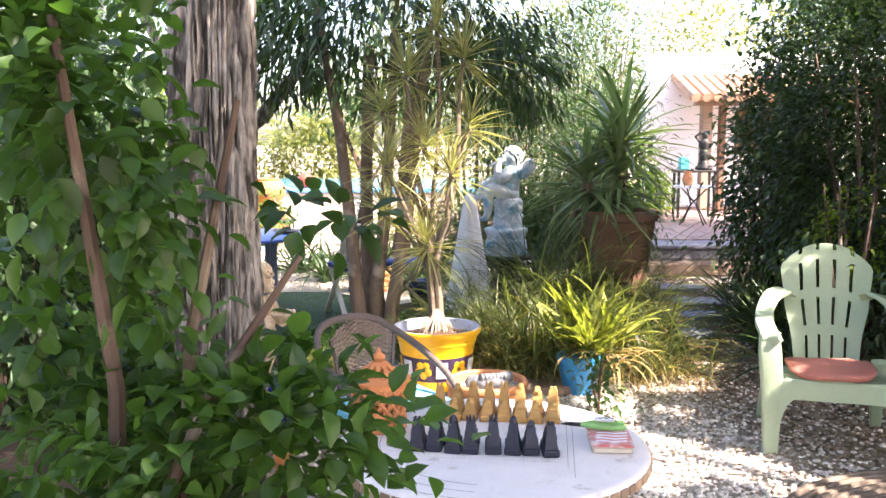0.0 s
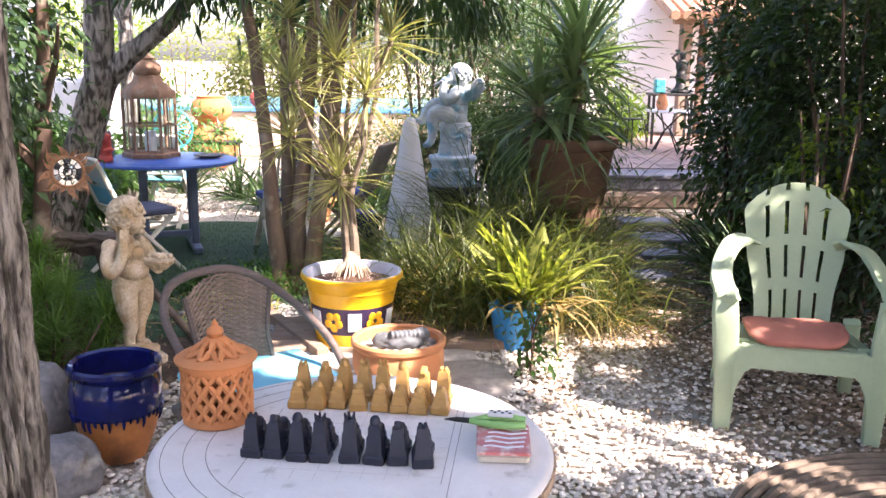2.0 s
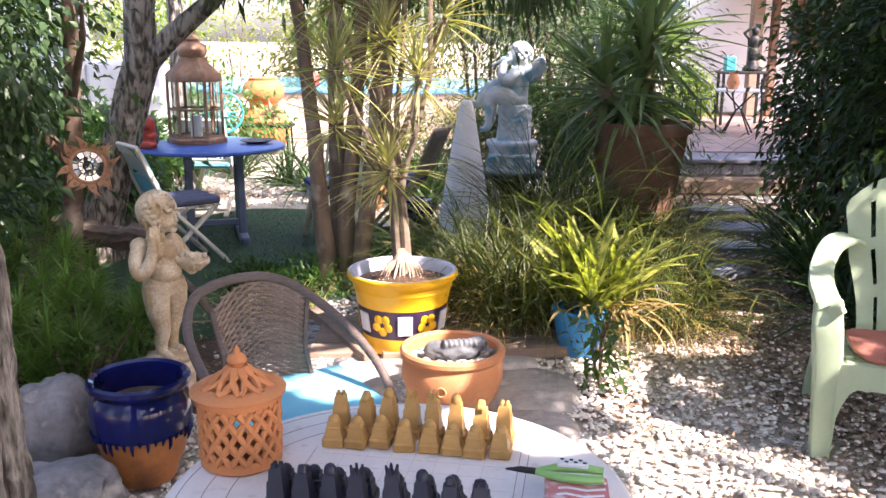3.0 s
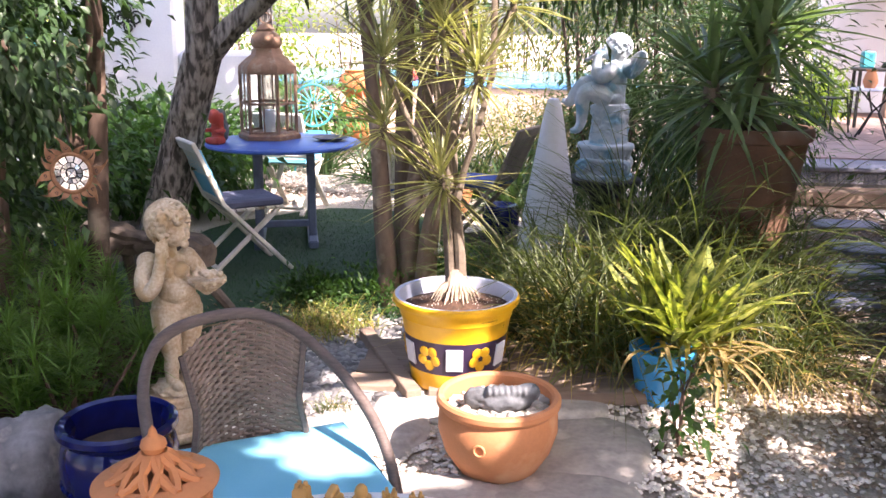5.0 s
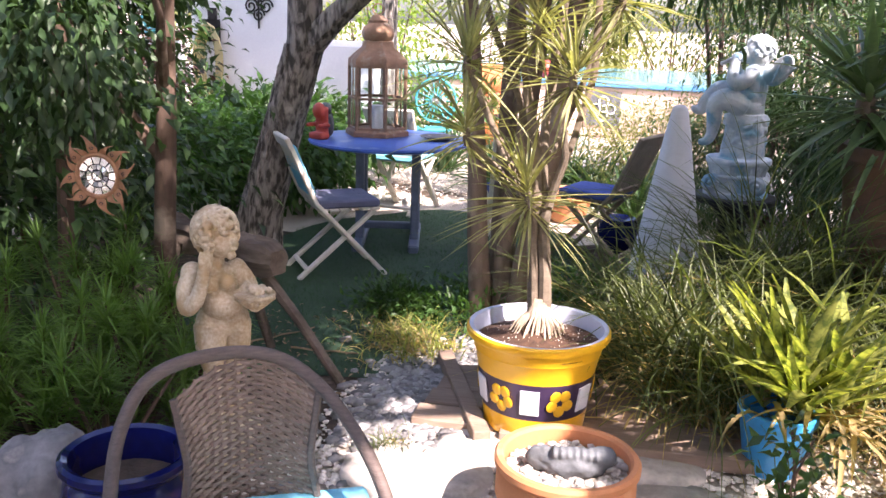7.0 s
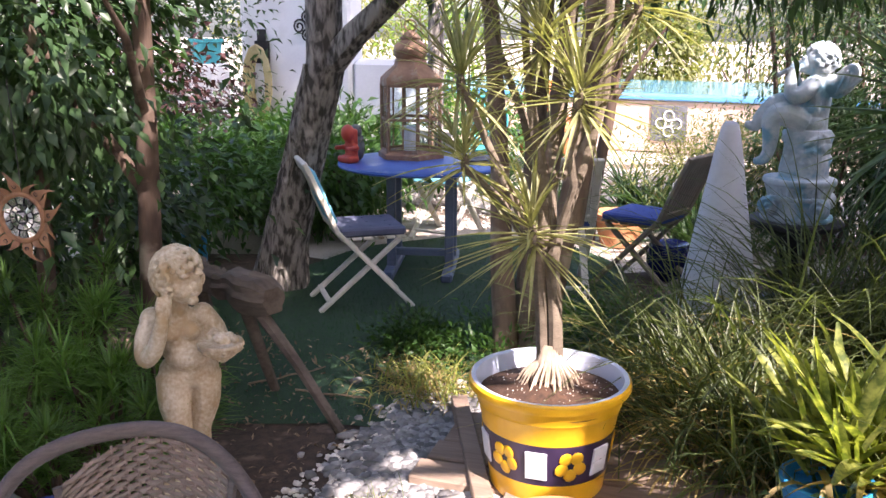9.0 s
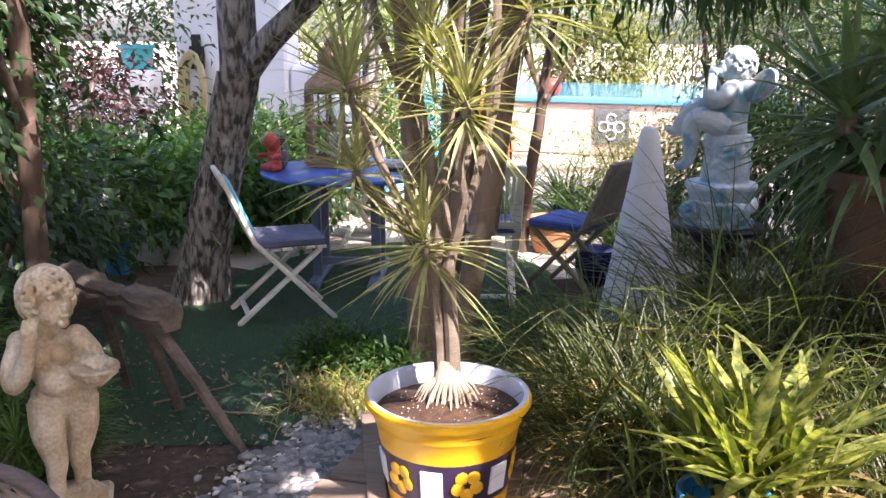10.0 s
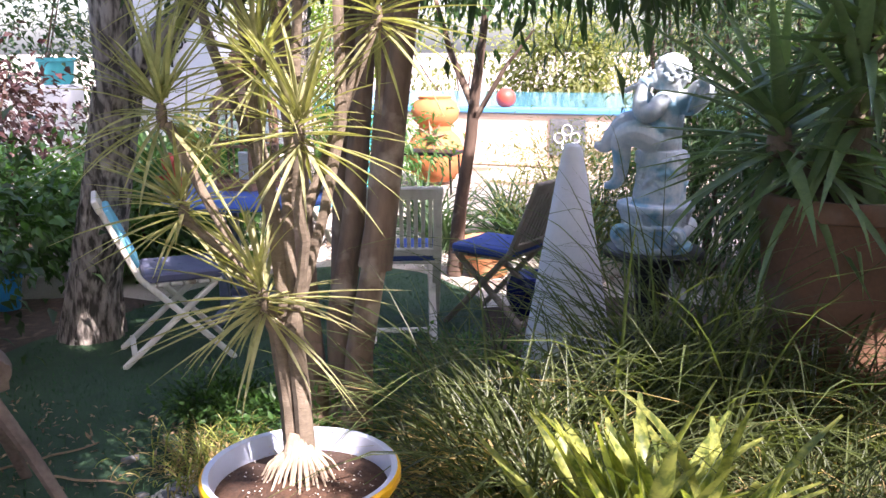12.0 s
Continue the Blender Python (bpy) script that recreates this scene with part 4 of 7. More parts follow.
# ---- pots ----
yp = thing("yellow_pot", (-0.04, 5.62, 0.035), "yellow painted pot with purple band of flowers", "plant pot")
K = 0.285
yb = part("body", Shape().lathe([(0.2, 0.0), (0.205, 0.01), (0.216, 0.09)], 56, caps=False), YELLOW, yp, "yellow foot")
band = part("band", Shape().lathe([(0.2162, 0.09), (0.238, 0.245)], 56, caps=False), PURPLE, yp, "dark purple band")
part("upper_body", Shape().lathe([(0.238, 0.245), (0.252, 0.32), (0.257, 0.325), (0.257, 0.335), (0.268, 0.372), (0.283, 0.376), (0.29, 0.388), (0.288, 0.405), (0.28, 0.413)], 56, caps=False), YELLOW, yp, "yellow rolled rim")
part("inner_rim", Shape().lathe([(0.28, 0.413), (0.262, 0.41), (0.25, 0.33)], 56, caps=False), PALEBLUE, yp, "pale blue inside")
for k in range(12):
    a = 2 * math.pi * k / 12 - 1.95
    rr, zz = 0.2285, 0.168
    m = pose(rr * math.cos(a), rr * math.sin(a), zz, 0, 0, math.degrees(a) - 90) @ pose(0, 0, 0, -98, 0, 0)
    if k % 2:
        s = Shape().add([(p[0], p[1], p[2]) for p in Shape().box((0.075, 0.105, 0.008), edge=0.003).v], Shape().box((0.075, 0.105, 0.008), edge=0.003).f, m)
        part("white_panel", s, WHITEPAINT, band)
    else:
        s = Shape()
        for b in range(5):
            ang = b * 1.2566 + 1.57
            tmp = Shape().blob((0.034 * math.cos(ang), 0.036 * math.sin(ang), 0), (0.024, 0.026, 0.004), cuts=2)
            s.add(tmp.v, tmp.f, m)
        fl = part("flower", s, YELLOW, band, "yellow five petalled flower")
        tmp = Shape().blob((0, 0, -0.003), (0.009, 0.009, 0.004), cuts=1)
        part("eye", Shape().add(tmp.v, tmp.f, m), PURPLE, fl)
soil = Shape().lathe([(0.256, 0.345), (0.2, 0.36), (0.12, 0.385), (0.05, 0.405), (0, 0.41)][::-1], 40, wobble=0.06, caps=False)
solo("potting_soil", soil, POTSOIL, "brown potting soil heaped in the yellow pot", "soil", (-0.04, 5.62, 0.035), kind="stuff")
xy = rng.normal(0, 0.1, (200, 2))
xy = xy[np.hypot(xy[:, 0], xy[:, 1]) < 0.24] + np.array([-0.04, 5.62])
solo("perlite", stones_mesh("perlite", xy, 0.0022, STONES, rng, 0.425, 0.8), STONES, "pale grit in the potting soil", "grit", kind="stuff")

# dracaena with several canes
dr = thing("dracaena", (-0.04, 5.62, 0.44), "dracaena with variegated spiky tufts on grey canes", "plant")
CANES = [
    [(-0.022, 0, 0.0), (-0.035, 0, 0.2), (-0.05, -0.01, 0.42), (-0.13, -0.04, 0.62), (-0.22, -0.08, 0.82), (-0.3, -0.1, 1.0)],
    [(0.022, 0.0, 0.0), (0.012, 0, 0.22), (-0.01, 0.01, 0.42), (0.03, 0.0, 0.58), (0.075, -0.05, 0.7), (0.06, -0.06, 0.8), (0.09, -0.08, 0.95)],
    [(0.0, 0.02, 0.0), (-0.02, 0.02, 0.3), (-0.06, 0.03, 0.7), (-0.13, 0.06, 1.0), (-0.16, 0.06, 1.3), (-0.2, 0.06, 1.6)],
    [(-0.01, 0.02, 0.4), (-0.03, 0.04, 0.8), (0.0, 0.06, 1.1), (0.02, 0.08, 1.5), (0.0, 0.08, 1.9)],
    [(-0.01, 0.02, 0.45), (0.08, 0.05, 0.75), (0.14, 0.05, 1.0), (0.14, 0.05, 1.4), (0.17, 0.05, 1.7)],
    [(-0.035, 0.0, 0.3), (-0.04, -0.03, 0.42), (-0.06, -0.06, 0.5)],
    [(-0.05, -0.01, 0.42), (-0.2, 0.0, 0.62), (-0.32, -0.02, 0.72)],
    [(-0.06, 0.03, 0.6), (-0.16, 0.1, 0.9), (-0.3, 0.12, 1.2), (-0.34, 0.12, 1.35)],
    [(0.0, 0.05, 0.7), (0.1, 0.12, 1.0), (0.2, 0.14, 1.25)],
]
TUFTS = [(-0.31, -0.11, 1.02, 0.4), (0.09, -0.09, 0.98, 0.38), (-0.2, 0.06, 1.6, 0.42), (0.0, 0.08, 1.9, 0.42), (0.17, 0.05, 1.7, 0.42), (-0.06, -0.06, 0.52, 0.42), (-0.33, -0.02, 0.74, 0.36), (-0.35, 0.12, 1.37, 0.4), (0.21, 0.14, 1.27, 0.36), (-0.08, 0.02, 1.15, 0.38)]
for c in CANES:
    part("cane", Shape().tube(c, [0.03 if c[0][2] < 0.1 else 0.015] + [0.024 if c[0][2] < 0.1 else 0.014] * 2 + [0.014] * (len(c) - 3), 8, 0.3), CANE, dr)
for x, y, z, ln in TUFTS:
    n = 75
    w = rosette(rng, n, -0.75, 1.35)
    base = np.array([x, y, z]) + np.c_[rng.normal(0, 0.008, (n, 2)), w[:, 2] * 0.05]
    strap_parts("leaf", part("tuft", Shape().blob((x, y, z), (0.016, 0.016, 0.04), cuts=2), CANE, dr), base, w, ln * rng.uniform(0.6, 1.05, n), rng.uniform(0.009, 0.015, n), rng.uniform(0.1, 0.6, n), STRAP_DRAC, 5)
roots = Shape()
for k in range(70):
    a, r = 2 * math.pi * k / 70 + random.uniform(-0.1, 0.1), random.uniform(0.06, 0.125)
    roots.tube([(0.028 * math.cos(a), 0.02 * math.sin(a), 0.12), (0.045 * math.cos(a), 0.04 * math.sin(a), 0.06), (r * 0.75 * math.cos(a), r * 0.7 * math.sin(a), 0.02), (r * math.cos(a), r * math.sin(a), -0.035)], [0.008, 0.006, 0.0045, 0.0025], 5)
tagged(part("root_mass", roots, ROOT, dr, "pale exposed aerial roots"), kind="stuff")

# terracotta bowl with fish stone
bowl = thing("terracotta_bowl", (0.25, 4.86, 0.0), "wide terracotta bowl planter filled with pebbles", "plant pot")
part("body", Shape().lathe([(0.13, 0.0), (0.15, 0.01), (0.2, 0.09), (0.224, 0.17), (0.222, 0.23), (0.214, 0.252), (0.222, 0.26), (0.232, 0.272), (0.232, 0.29), (0.224, 0.3), (0.208, 0.3), (0.2, 0.29), (0.2, 0.2), (0, 0.2)], 56, wobble=0.01), TERRACOTTA, bowl)
for a in (-1.75, 0.9):
    part("ring_handle", Shape().tube([(0.226 * math.cos(a) + 0.02 * math.cos(b * 0.5236) * -math.sin(a), 0.226 * math.sin(a) + 0.02 * math.cos(b * 0.5236) * math.cos(a), 0.17 + 0.02 * math.sin(b * 0.5236)) for b in range(13)], 0.005, 6), TERRACOTTA, bowl)
xy = rng.uniform(-0.2, 0.2, (420, 2))
xy = xy[np.hypot(xy[:, 0], xy[:, 1]) < 0.19] + np.array([0.25, 4.86])
solo("bowl_pebbles", stones_mesh("bowl_pebbles", xy, 0.014, STONES, rng, 0.245, 0.7, True), STONES, "white pebbles in the bowl", "pebbles", kind="stuff")
solo("bowl_fill", Shape().lathe([(0.195, 0.2), (0.195, 0.24), (0, 0.25)], 32), GRAVEL, "gravel fill in the bowl", "gravel", (0.25, 4.86, 0), kind="stuff")
fish = Shape().blob((0, 0, 0.03), (0.105, 0.06, 0.05), 0.25, 3).blob((0.09, 0, 0.06), (0.045, 0.04, 0.035), 0.2, 3).blob((-0.1, 0.0, 0.04), (0.05, 0.02, 0.045), 0.3, 3)
for k in range(7):
    fish.blob((-0.06 + 0.022 * k, -0.02, 0.075), (0.009, 0.035, 0.02), cuts=2)
fuse(solo("stone_carving", fish, GREYFISH, "dark grey carved stone lizard on pebbles", "ornament", (0.27, 4.85, 0.25), turn=12), 0.006)

# cobalt glazed jar
jar = thing("cobalt_jar", (-0.88, 4.17, 0.0), "cobalt blue glazed jar with dripping raw clay base", "plant pot")
part("lower", Shape().lathe([(0.1, 0), (0.108, 0.01), (0.15, 0.12), (0.174, 0.22)], 48), CLAY, jar, "bare brown clay base")
up = part("upper", Shape().lathe([(0.175, 0.21), (0.181, 0.25), (0.182, 0.3), (0.172, 0.34), (0.162, 0.358), (0.176, 0.372), (0.186, 0.388), (0.184, 0.405), (0.172, 0.413), (0.156, 0.405), (0.15, 0.37), (0.155, 0.3), (0, 0.3)], 48), COBALT, jar, "glossy cobalt glaze")
for k in range(40):
    a, ln = 2 * math.pi * k / 40, random.uniform(0.02, 0.06)
    part("drip", Shape().tube([(0.177 * math.cos(a), 0.177 * math.sin(a), 0.22), (0.1745 * math.cos(a), 0.1745 * math.sin(a), 0.22 - ln * 0.6), (0.166 * math.cos(a), 0.166 * math.sin(a), 0.22 - ln)], [0.008, 0.006, 0.003], 5), COBALT, up)
solo("jar_soil", Shape().lathe([(0, 0.318), (0.14, 0.312), (0.156, 0.302)], 32, wobble=0.05, caps=False), SOIL, "dark soil in the cobalt jar", "soil", (-0.88, 4.17, 0), kind="stuff")

# blue pot with bromeliads
bp = thing("blue_pot", (0.89, 5.63, 0), "bright blue plastic pot", "plant pot")
bp.scale = (0.96, 0.96, 1.02)
part("body", Shape().lathe([(0.1, 0), (0.105, 0.005), (0.142, 0.21), (0.15, 0.212), (0.153, 0.245), (0.145, 0.25), (0.135, 0.245), (0.13, 0.2), (0, 0.2)], 40), BLUEPLASTIC, bp)
br = thing("bromeliad", (1.0, 5.69, 0.22), "bromeliad with broad yellow green strap leaves", "plant")
n = 84
w = rosette(rng, n, 0.58, 1.5)
base = np.c_[rng.normal(0, 0.09, n) + w[:, 0] * 0.05, rng.normal(0, 0.06, n) + w[:, 1] * 0.05, rng.uniform(-0.01, 0.08, n)]
strap_parts("leaf", br, base, w, rng.uniform(0.3, 0.58, n), rng.uniform(0.04, 0.062, n), rng.uniform(0.0, 1.1, n), STRAP_BROM, 9, 0.22, 0.25)
n = 40
w = rosette(rng, n, 0.1, 0.8)
base = np.c_[rng.normal(0.05, 0.1, (n, 2)), np.zeros(n)]
part("dry_leaves", straps_mesh("dry_leaves", base, w, rng.uniform(0.3, 0.5, n), rng.uniform(0.02, 0.03, n), rng.uniform(1.2, 2.4, n), DRYGRASS, 7, 0.3), DRYGRASS, br, "dried tan outer leaves")


def grass_clump(at, n, ln, spread, dry, label, low=0.5, wid=0.009, blade=GRASS):
    g = thing("grass_clump", at, label, "grass", "grass clumps by the pots")
    w = rosette(rng, n, low, 1.45)
    base = np.c_[rng.normal(0, spread, (n, 2)), np.zeros(n)]
    tagged(part("blade_mass", straps_mesh("blades", base, w, ln * rng.uniform(0.55, 1.15, n), rng.uniform(wid * 0.6, wid * 1.2, n), rng.uniform(0.5, 2.4, n), blade, 7), blade, g), kind="stuff")
    k = n // 8
    w = rosette(rng, k, 0.8, 1.4)
    base = np.c_[rng.normal(0, spread, (k, 2)), np.zeros(k)]
    tagged(part("long_blade_mass", straps_mesh("long_blades", base, w, ln * rng.uniform(1.2, 1.6, k), rng.uniform(wid * 0.5, wid * 0.8, k), rng.uniform(1.2, 2.2, k), blade, 9), blade, g), kind="stuff")
    k = max(8, int(n * dry))
    w = rosette(rng, k, 0.1, 1.2)
    base = np.c_[rng.normal(0, spread, (k, 2)), np.zeros(k)]
    tagged(part("dry_blade_mass", straps_mesh("dry_blades", base, w, ln * rng.uniform(0.5, 0.9, k), rng.uniform(wid * 0.5, wid, k), rng.uniform(1.0, 2.6, k), DRYGRASS, 6), DRYGRASS, g, "straw coloured dead blades"), kind="stuff")


grass_clump((0.45, 6.3, 0), 330, 1.0, 0.14, 0.9, "tall arching green and straw grass clump", wid=0.012)
grass_clump((0.85, 6.75, 0), 220, 1.25, 0.18, 0.4, "tall arching dark green grass clump", wid=0.013)
grass_clump((0.68, 6.0, 0), 260, 0.75, 0.12, 0.8, "arching grass clump with dead tips", wid=0.011)
grass_clump((1.36, 6.0, 0), 130, 0.6, 0.12, 0.9, "thin straw grass beside the bromeliad", low=0.6, wid=0.008)
grass_clump((1.48, 6.1, 0), 220, 0.75, 0.14, 0.7, "arching straw grass by the path", low=0.5, wid=0.01)
grass_clump((1.15, 6.45, 0), 160, 0.95, 0.15, 0.7, "arching green grass clump", wid=0.012)
grass_clump((0.95, 7.2, 0), 150, 1.3, 0.2, 0.15, "tall dark green grass clump", low=0.9, wid=0.013)
grass_clump((1.3, 6.9, 0), 140, 1.25, 0.2, 0.15, "tall dark green grass clump by the urn", low=0.9, wid=0.013)
grass_clump((1.6, 6.95, 0), 110, 0.8, 0.15, 0.2, "dark green grass clump at the urn foot", low=0.7, wid=0.012)
grass_clump((0.15, 6.55, 0), 150, 0.85, 0.12, 0.5, "thin arching grass at the cone foot", low=0.7, wid=0.009)
# two tufts in brighter, yellower blades: the sunlit turf patch put into colour
grass_clump((-0.82, 6.26, 0), 150, 0.2, 0.12, 2.2, "low straw and lime grass tuft, tinted as if sunlit", low=0.3, wid=0.008, blade=STRAP_BROM)
grass_clump((-0.98, 6.5, 0), 130, 0.12, 0.14, 1.3, "low lime grass tuft on the turf edge, tinted as if sunlit", low=0.3, wid=0.007, blade=STRAP_BROM)
grass_clump((-0.5, 5.2, 0), 40, 0.12, 0.04, 0.5, "small weed tuft in gravel", wid=0.005)
# low ground cover behind the pot
for cx, cy, rx, ry in ((-0.65, 6.85, 0.4, 0.4), (0.1, 6.9, 0.55, 0.5), (-0.2, 7.5, 0.6, 0.4), (-1.1, 6.75, 0.25, 0.2)):
    p, o = cloud(rng, (cx, cy, 0.05), (rx, ry, 0.11), 1500, 60, 0.3, 0.3)
    p[:, 2] = np.abs(p[:, 2]) + 0.01
    solo("ground_cover", leaves_mesh("ground_cover", p, o + np.array([0, 0, 0.6]), 0.045, 0.02, LEAF_MID, rng, 0.1), LEAF_MID, "low leafy green ground cover", "ground cover", kind="stuff")
# trailing weed in front of the blue pot
wd = thing("weed_shrub", (0.94, 5.14, 0), "thin leafy weed standing in the gravel", "plant")
p = np.c_[rng.normal(0, 0.07, (120, 2)), rng.uniform(0.04, 0.4, 120)]
part("leaves", leaves_mesh("leaves", p, np.c_[p[:, :2] * 8, np.zeros(120)], 0.062, 0.034, LEAF_MID, rng, 0.3), LEAF_MID, wd)
for k in range(5):
    part("stem", Shape().tube([(0, 0, 0), (random.uniform(-0.05, 0.05), random.uniform(-0.05, 0.05), 0.2), (random.uniform(-0.1, 0.1), random.uniform(-0.1, 0.1), 0.36)], 0.004, 5), BROWNBARK, wd)

# ---- cone and statues ----
cone = Shape().lathe([(0.245, 0.0), (0.242, 0.02), (0.212, 0.2), (0.178, 0.4), (0.144, 0.6), (0.11, 0.8), (0.076, 1.0), (0.052, 1.12), (0.044, 1.15), (0.028, 1.166), (0, 1.17)], 40, wobble=0.025)
solo("plaster_cone", cone, CONEWHITE, "tall white rough plaster cone", "ornament", (0.24, 7.87, 0.0), sharp=60)

stand = thing("statue_stand", (0.6, 8.32, 0), "round dark table under the cherub statue", "stand")
part("top", Shape().lathe([(0, 0.53), (0.26, 0.53), (0.27, 0.54), (0.27, 0.56), (0.26, 0.57), (0, 0.57)], 40), IRON, stand)
part("column", Shape().lathe([(0.2, 0), (0.2, 0.05), (0.1, 0.12), (0.09, 0.4), (0.18, 0.53)], 24), IRON, stand)
ch = Shape()
ch.lathe([(0.2, 0), (0.205, 0.012), (0.2, 0.03), (0.175, 0.036), (0.165, 0.06), (0.16, 0.13), (0.168, 0.165), (0.188, 0.196), (0.2, 0.2), (0.206, 0.208), (0.206, 0.228), (0.2, 0.236), (0.15, 0.24)], 40)
for k in range(18):
    a = k * 0.349
    ch.tube([(0.166 * math.cos(a), 0.166 * math.sin(a), 0.13), (0.172 * math.cos(a), 0.172 * math.sin(a), 0.165), (0.188 * math.cos(a), 0.188 * math.sin(a), 0.192)], [0.012, 0.013, 0.009], 6)
for sx in (-1, 1):
    ch.lathe([(0.05, -0.19), (0.057, -0.18), (0.055, -0.165), (0.042, -0.1), (0.036, 0.0), (0.042, 0.1), (0.055, 0.165), (0.057, 0.18), (0.05, 0.19)], 24)
    n = 9 * 24
    ch.v[-n:] = [(sx * 0.142 + x, -z, 0.09 + y) for x, y, z in ch.v[-n:]]
    for sy in (-1, 1):
        ch.tube([(sx * (0.142 - (0.048 - 0.0034 * b) * math.cos(b * 0.75)), sy * (0.192 + 0.001 * b), 0.09 + (0.048 - 0.0034 * b) * math.sin(b * 0.75)) for b in range(14)], 0.0095, 8)
        ch.tube([(-0.13, sy * 0.18, 0.14), (0, sy * 0.186, 0.128), (0.13, sy * 0.18, 0.14)], 0.014, 8)
ch.lathe([(0.14, 0.235), (0.138, 0.3), (0.128, 0.38), (0.13, 0.46), (0.118, 0.5), (0, 0.505)], 32, (0.02, 0, 0), wobble=0.16)
for k in range(26):
    a, z = random.uniform(0, 6.28), random.uniform(0.25, 0.47)
    ch.limb([(0.02 + 0.128 * math.cos(a + d), 0.128 * math.sin(a + d), z + 0.03 * math.sin(d * 4 + k)) for d in (-0.3, 0, 0.3)], [0.008, 0.02, 0.008], 6, 3)
ch.limb([(0.03, 0.0, 0.5), (0.035, 0.0, 0.58), (0.05, 0.0, 0.67), (0.05, -0.005, 0.75), (0.045, -0.01, 0.79)], [0.094, 0.086, 0.078, 0.07, 0.045], 16)
ch.blob((0.02, -0.02, 0.54), (0.094, 0.095, 0.062)).blob((0.03, -0.065, 0.75), (0.046, 0.046, 0.046)).blob((0.07, 0.055, 0.75), (0.046, 0.046, 0.046))
ch.blob((0.03, -0.03, 0.6), (0.075, 0.07, 0.06))
ch.blob((0.05, -0.02, 0.865), (0.09, 0.082, 0.09)).blob((-0.01, -0.035, 0.845), (0.045, 0.05, 0.05)).blob((-0.035, -0.062, 0.835), (0.02, 0.02, 0.02)).blob((-0.05, -0.03, 0.82), (0.018, 0.024, 0.016))
ch.blob((-0.056, -0.04, 0.855), (0.014, 0.012, 0.014), cuts=2).blob((-0.034, -0.05, 0.885), (0.014, 0.03, 0.008), cuts=2)
for k in range(70):
    e, a = math.asin(-0.4 + 1.4 * (k + 0.5) / 70), k * 2.39996
    if abs((a - 3.5 + math.pi) % (2 * math.pi) - math.pi) < 1.0 and e < 0.5:
        continue
    ch.blob((0.055 + 0.086 * math.cos(a) * math.cos(e), -0.018 + 0.08 * math.sin(a) * math.cos(e), 0.875 + 0.084 * math.sin(e)), (0.022, 0.022, 0.017), cuts=1)
ch.limb([(-0.0, -0.06, 0.54), (-0.1, -0.11, 0.585), (-0.165, -0.12, 0.56), (-0.17, -0.1, 0.46), (-0.175, -0.1, 0.38), (-0.2, -0.12, 0.335), (-0.245, -0.14, 0.325)], [0.07, 0.066, 0.056, 0.046, 0.036, 0.03, 0.016], 12)
ch.limb([(-0.01, 0.04, 0.54), (-0.1, -0.02, 0.62), (-0.16, -0.07, 0.635), (-0.225, -0.09, 0.57), (-0.265, -0.09, 0.515), (-0.315, -0.11, 0.525)], [0.066, 0.062, 0.056, 0.046, 0.034, 0.016], 12)
ch.limb([(0.03, -0.07, 0.755), (-0.02, -0.115, 0.69), (-0.075, -0.12, 0.695), (-0.085, -0.1, 0.77), (-0.075, -0.085, 0.825)], [0.046, 0.046, 0.042, 0.034, 0.027], 12).blob((-0.075, -0.08, 0.835), (0.03, 0.026, 0.026))
ch.blob((0.01, -0.04, 0.71), (0.06, 0.05, 0.07))
ch.limb([(0.07, 0.05, 0.755), (0.0, 0.06, 0.7), (-0.06, 0.0, 0.73), (-0.085, -0.04, 0.8), (-0.09, -0.055, 0.83)], [0.044, 0.042, 0.036, 0.03, 0.026], 10)
ch.limb([(-0.05, -0.085, 0.85), (-0.16, -0.13, 0.79)], [0.011, 0.014], 8, 3)
for sy in (-1, 1):
    ch.blob((0.185, 0.06 * sy, 0.765), (0.062, 0.014, 0.105), 0.05, 3, 3, (0, 34, 14 * sy)).blob((0.125, 0.05 * sy, 0.75), (0.05, 0.02, 0.05))
    for k in range(4):
        ch.tube([(0.15 + 0.022 * k, 0.064 * sy - 0.012, 0.69 + 0.012 * k), (0.2 + 0.024 * k, 0.066 * sy - 0.012, 0.82 - 0.012 * k)], 0.009, 6)
fuse(solo("cherub_statue", ch, BLUESTATUE, "weathered pale blue seated cherub statue with flute", "statue", (0.6, 8.32, 0.57), turn=-4), 0.005, 1).scale = (1.0, 1.0, 1.06)

pl = Shape().box((0.25, 0.22, 0.05), (0, 0, 0.175), edge=0.012).box((0.2, 0.17, 0.14), (0, 0, 0.085), edge=0.01).box((0.25, 0.21, 0.04), (0, 0, 0.02), edge=0.01)
solo("statue_plinth", pl, STATUE, "cream stone plinth under the child statue", "plinth", (-1.04, 4.88, 0.0), turn=40)
ps = Shape().blob((0.01, -0.012, 0.014), (0.125, 0.11, 0.034), 0.25, 3)
ps.limb([(-0.034, -0.03, 0.03), (-0.036, -0.02, 0.095), (-0.03, -0.034, 0.165), (-0.046, -0.03, 0.265), (-0.04, -0.01, 0.36)], [0.027, 0.033, 0.041, 0.06, 0.07], 16).blob((-0.035, -0.07, 0.045), (0.026, 0.052, 0.02))
ps.limb([(0.052, 0.03, 0.03), (0.052, 0.03, 0.095), (0.048, 0.01, 0.165), (0.068, 0.0, 0.265), (0.066, 0.006, 0.36)], [0.027, 0.033, 0.039, 0.057, 0.068], 16).blob((0.064, -0.012, 0.045), (0.026, 0.05, 0.02))
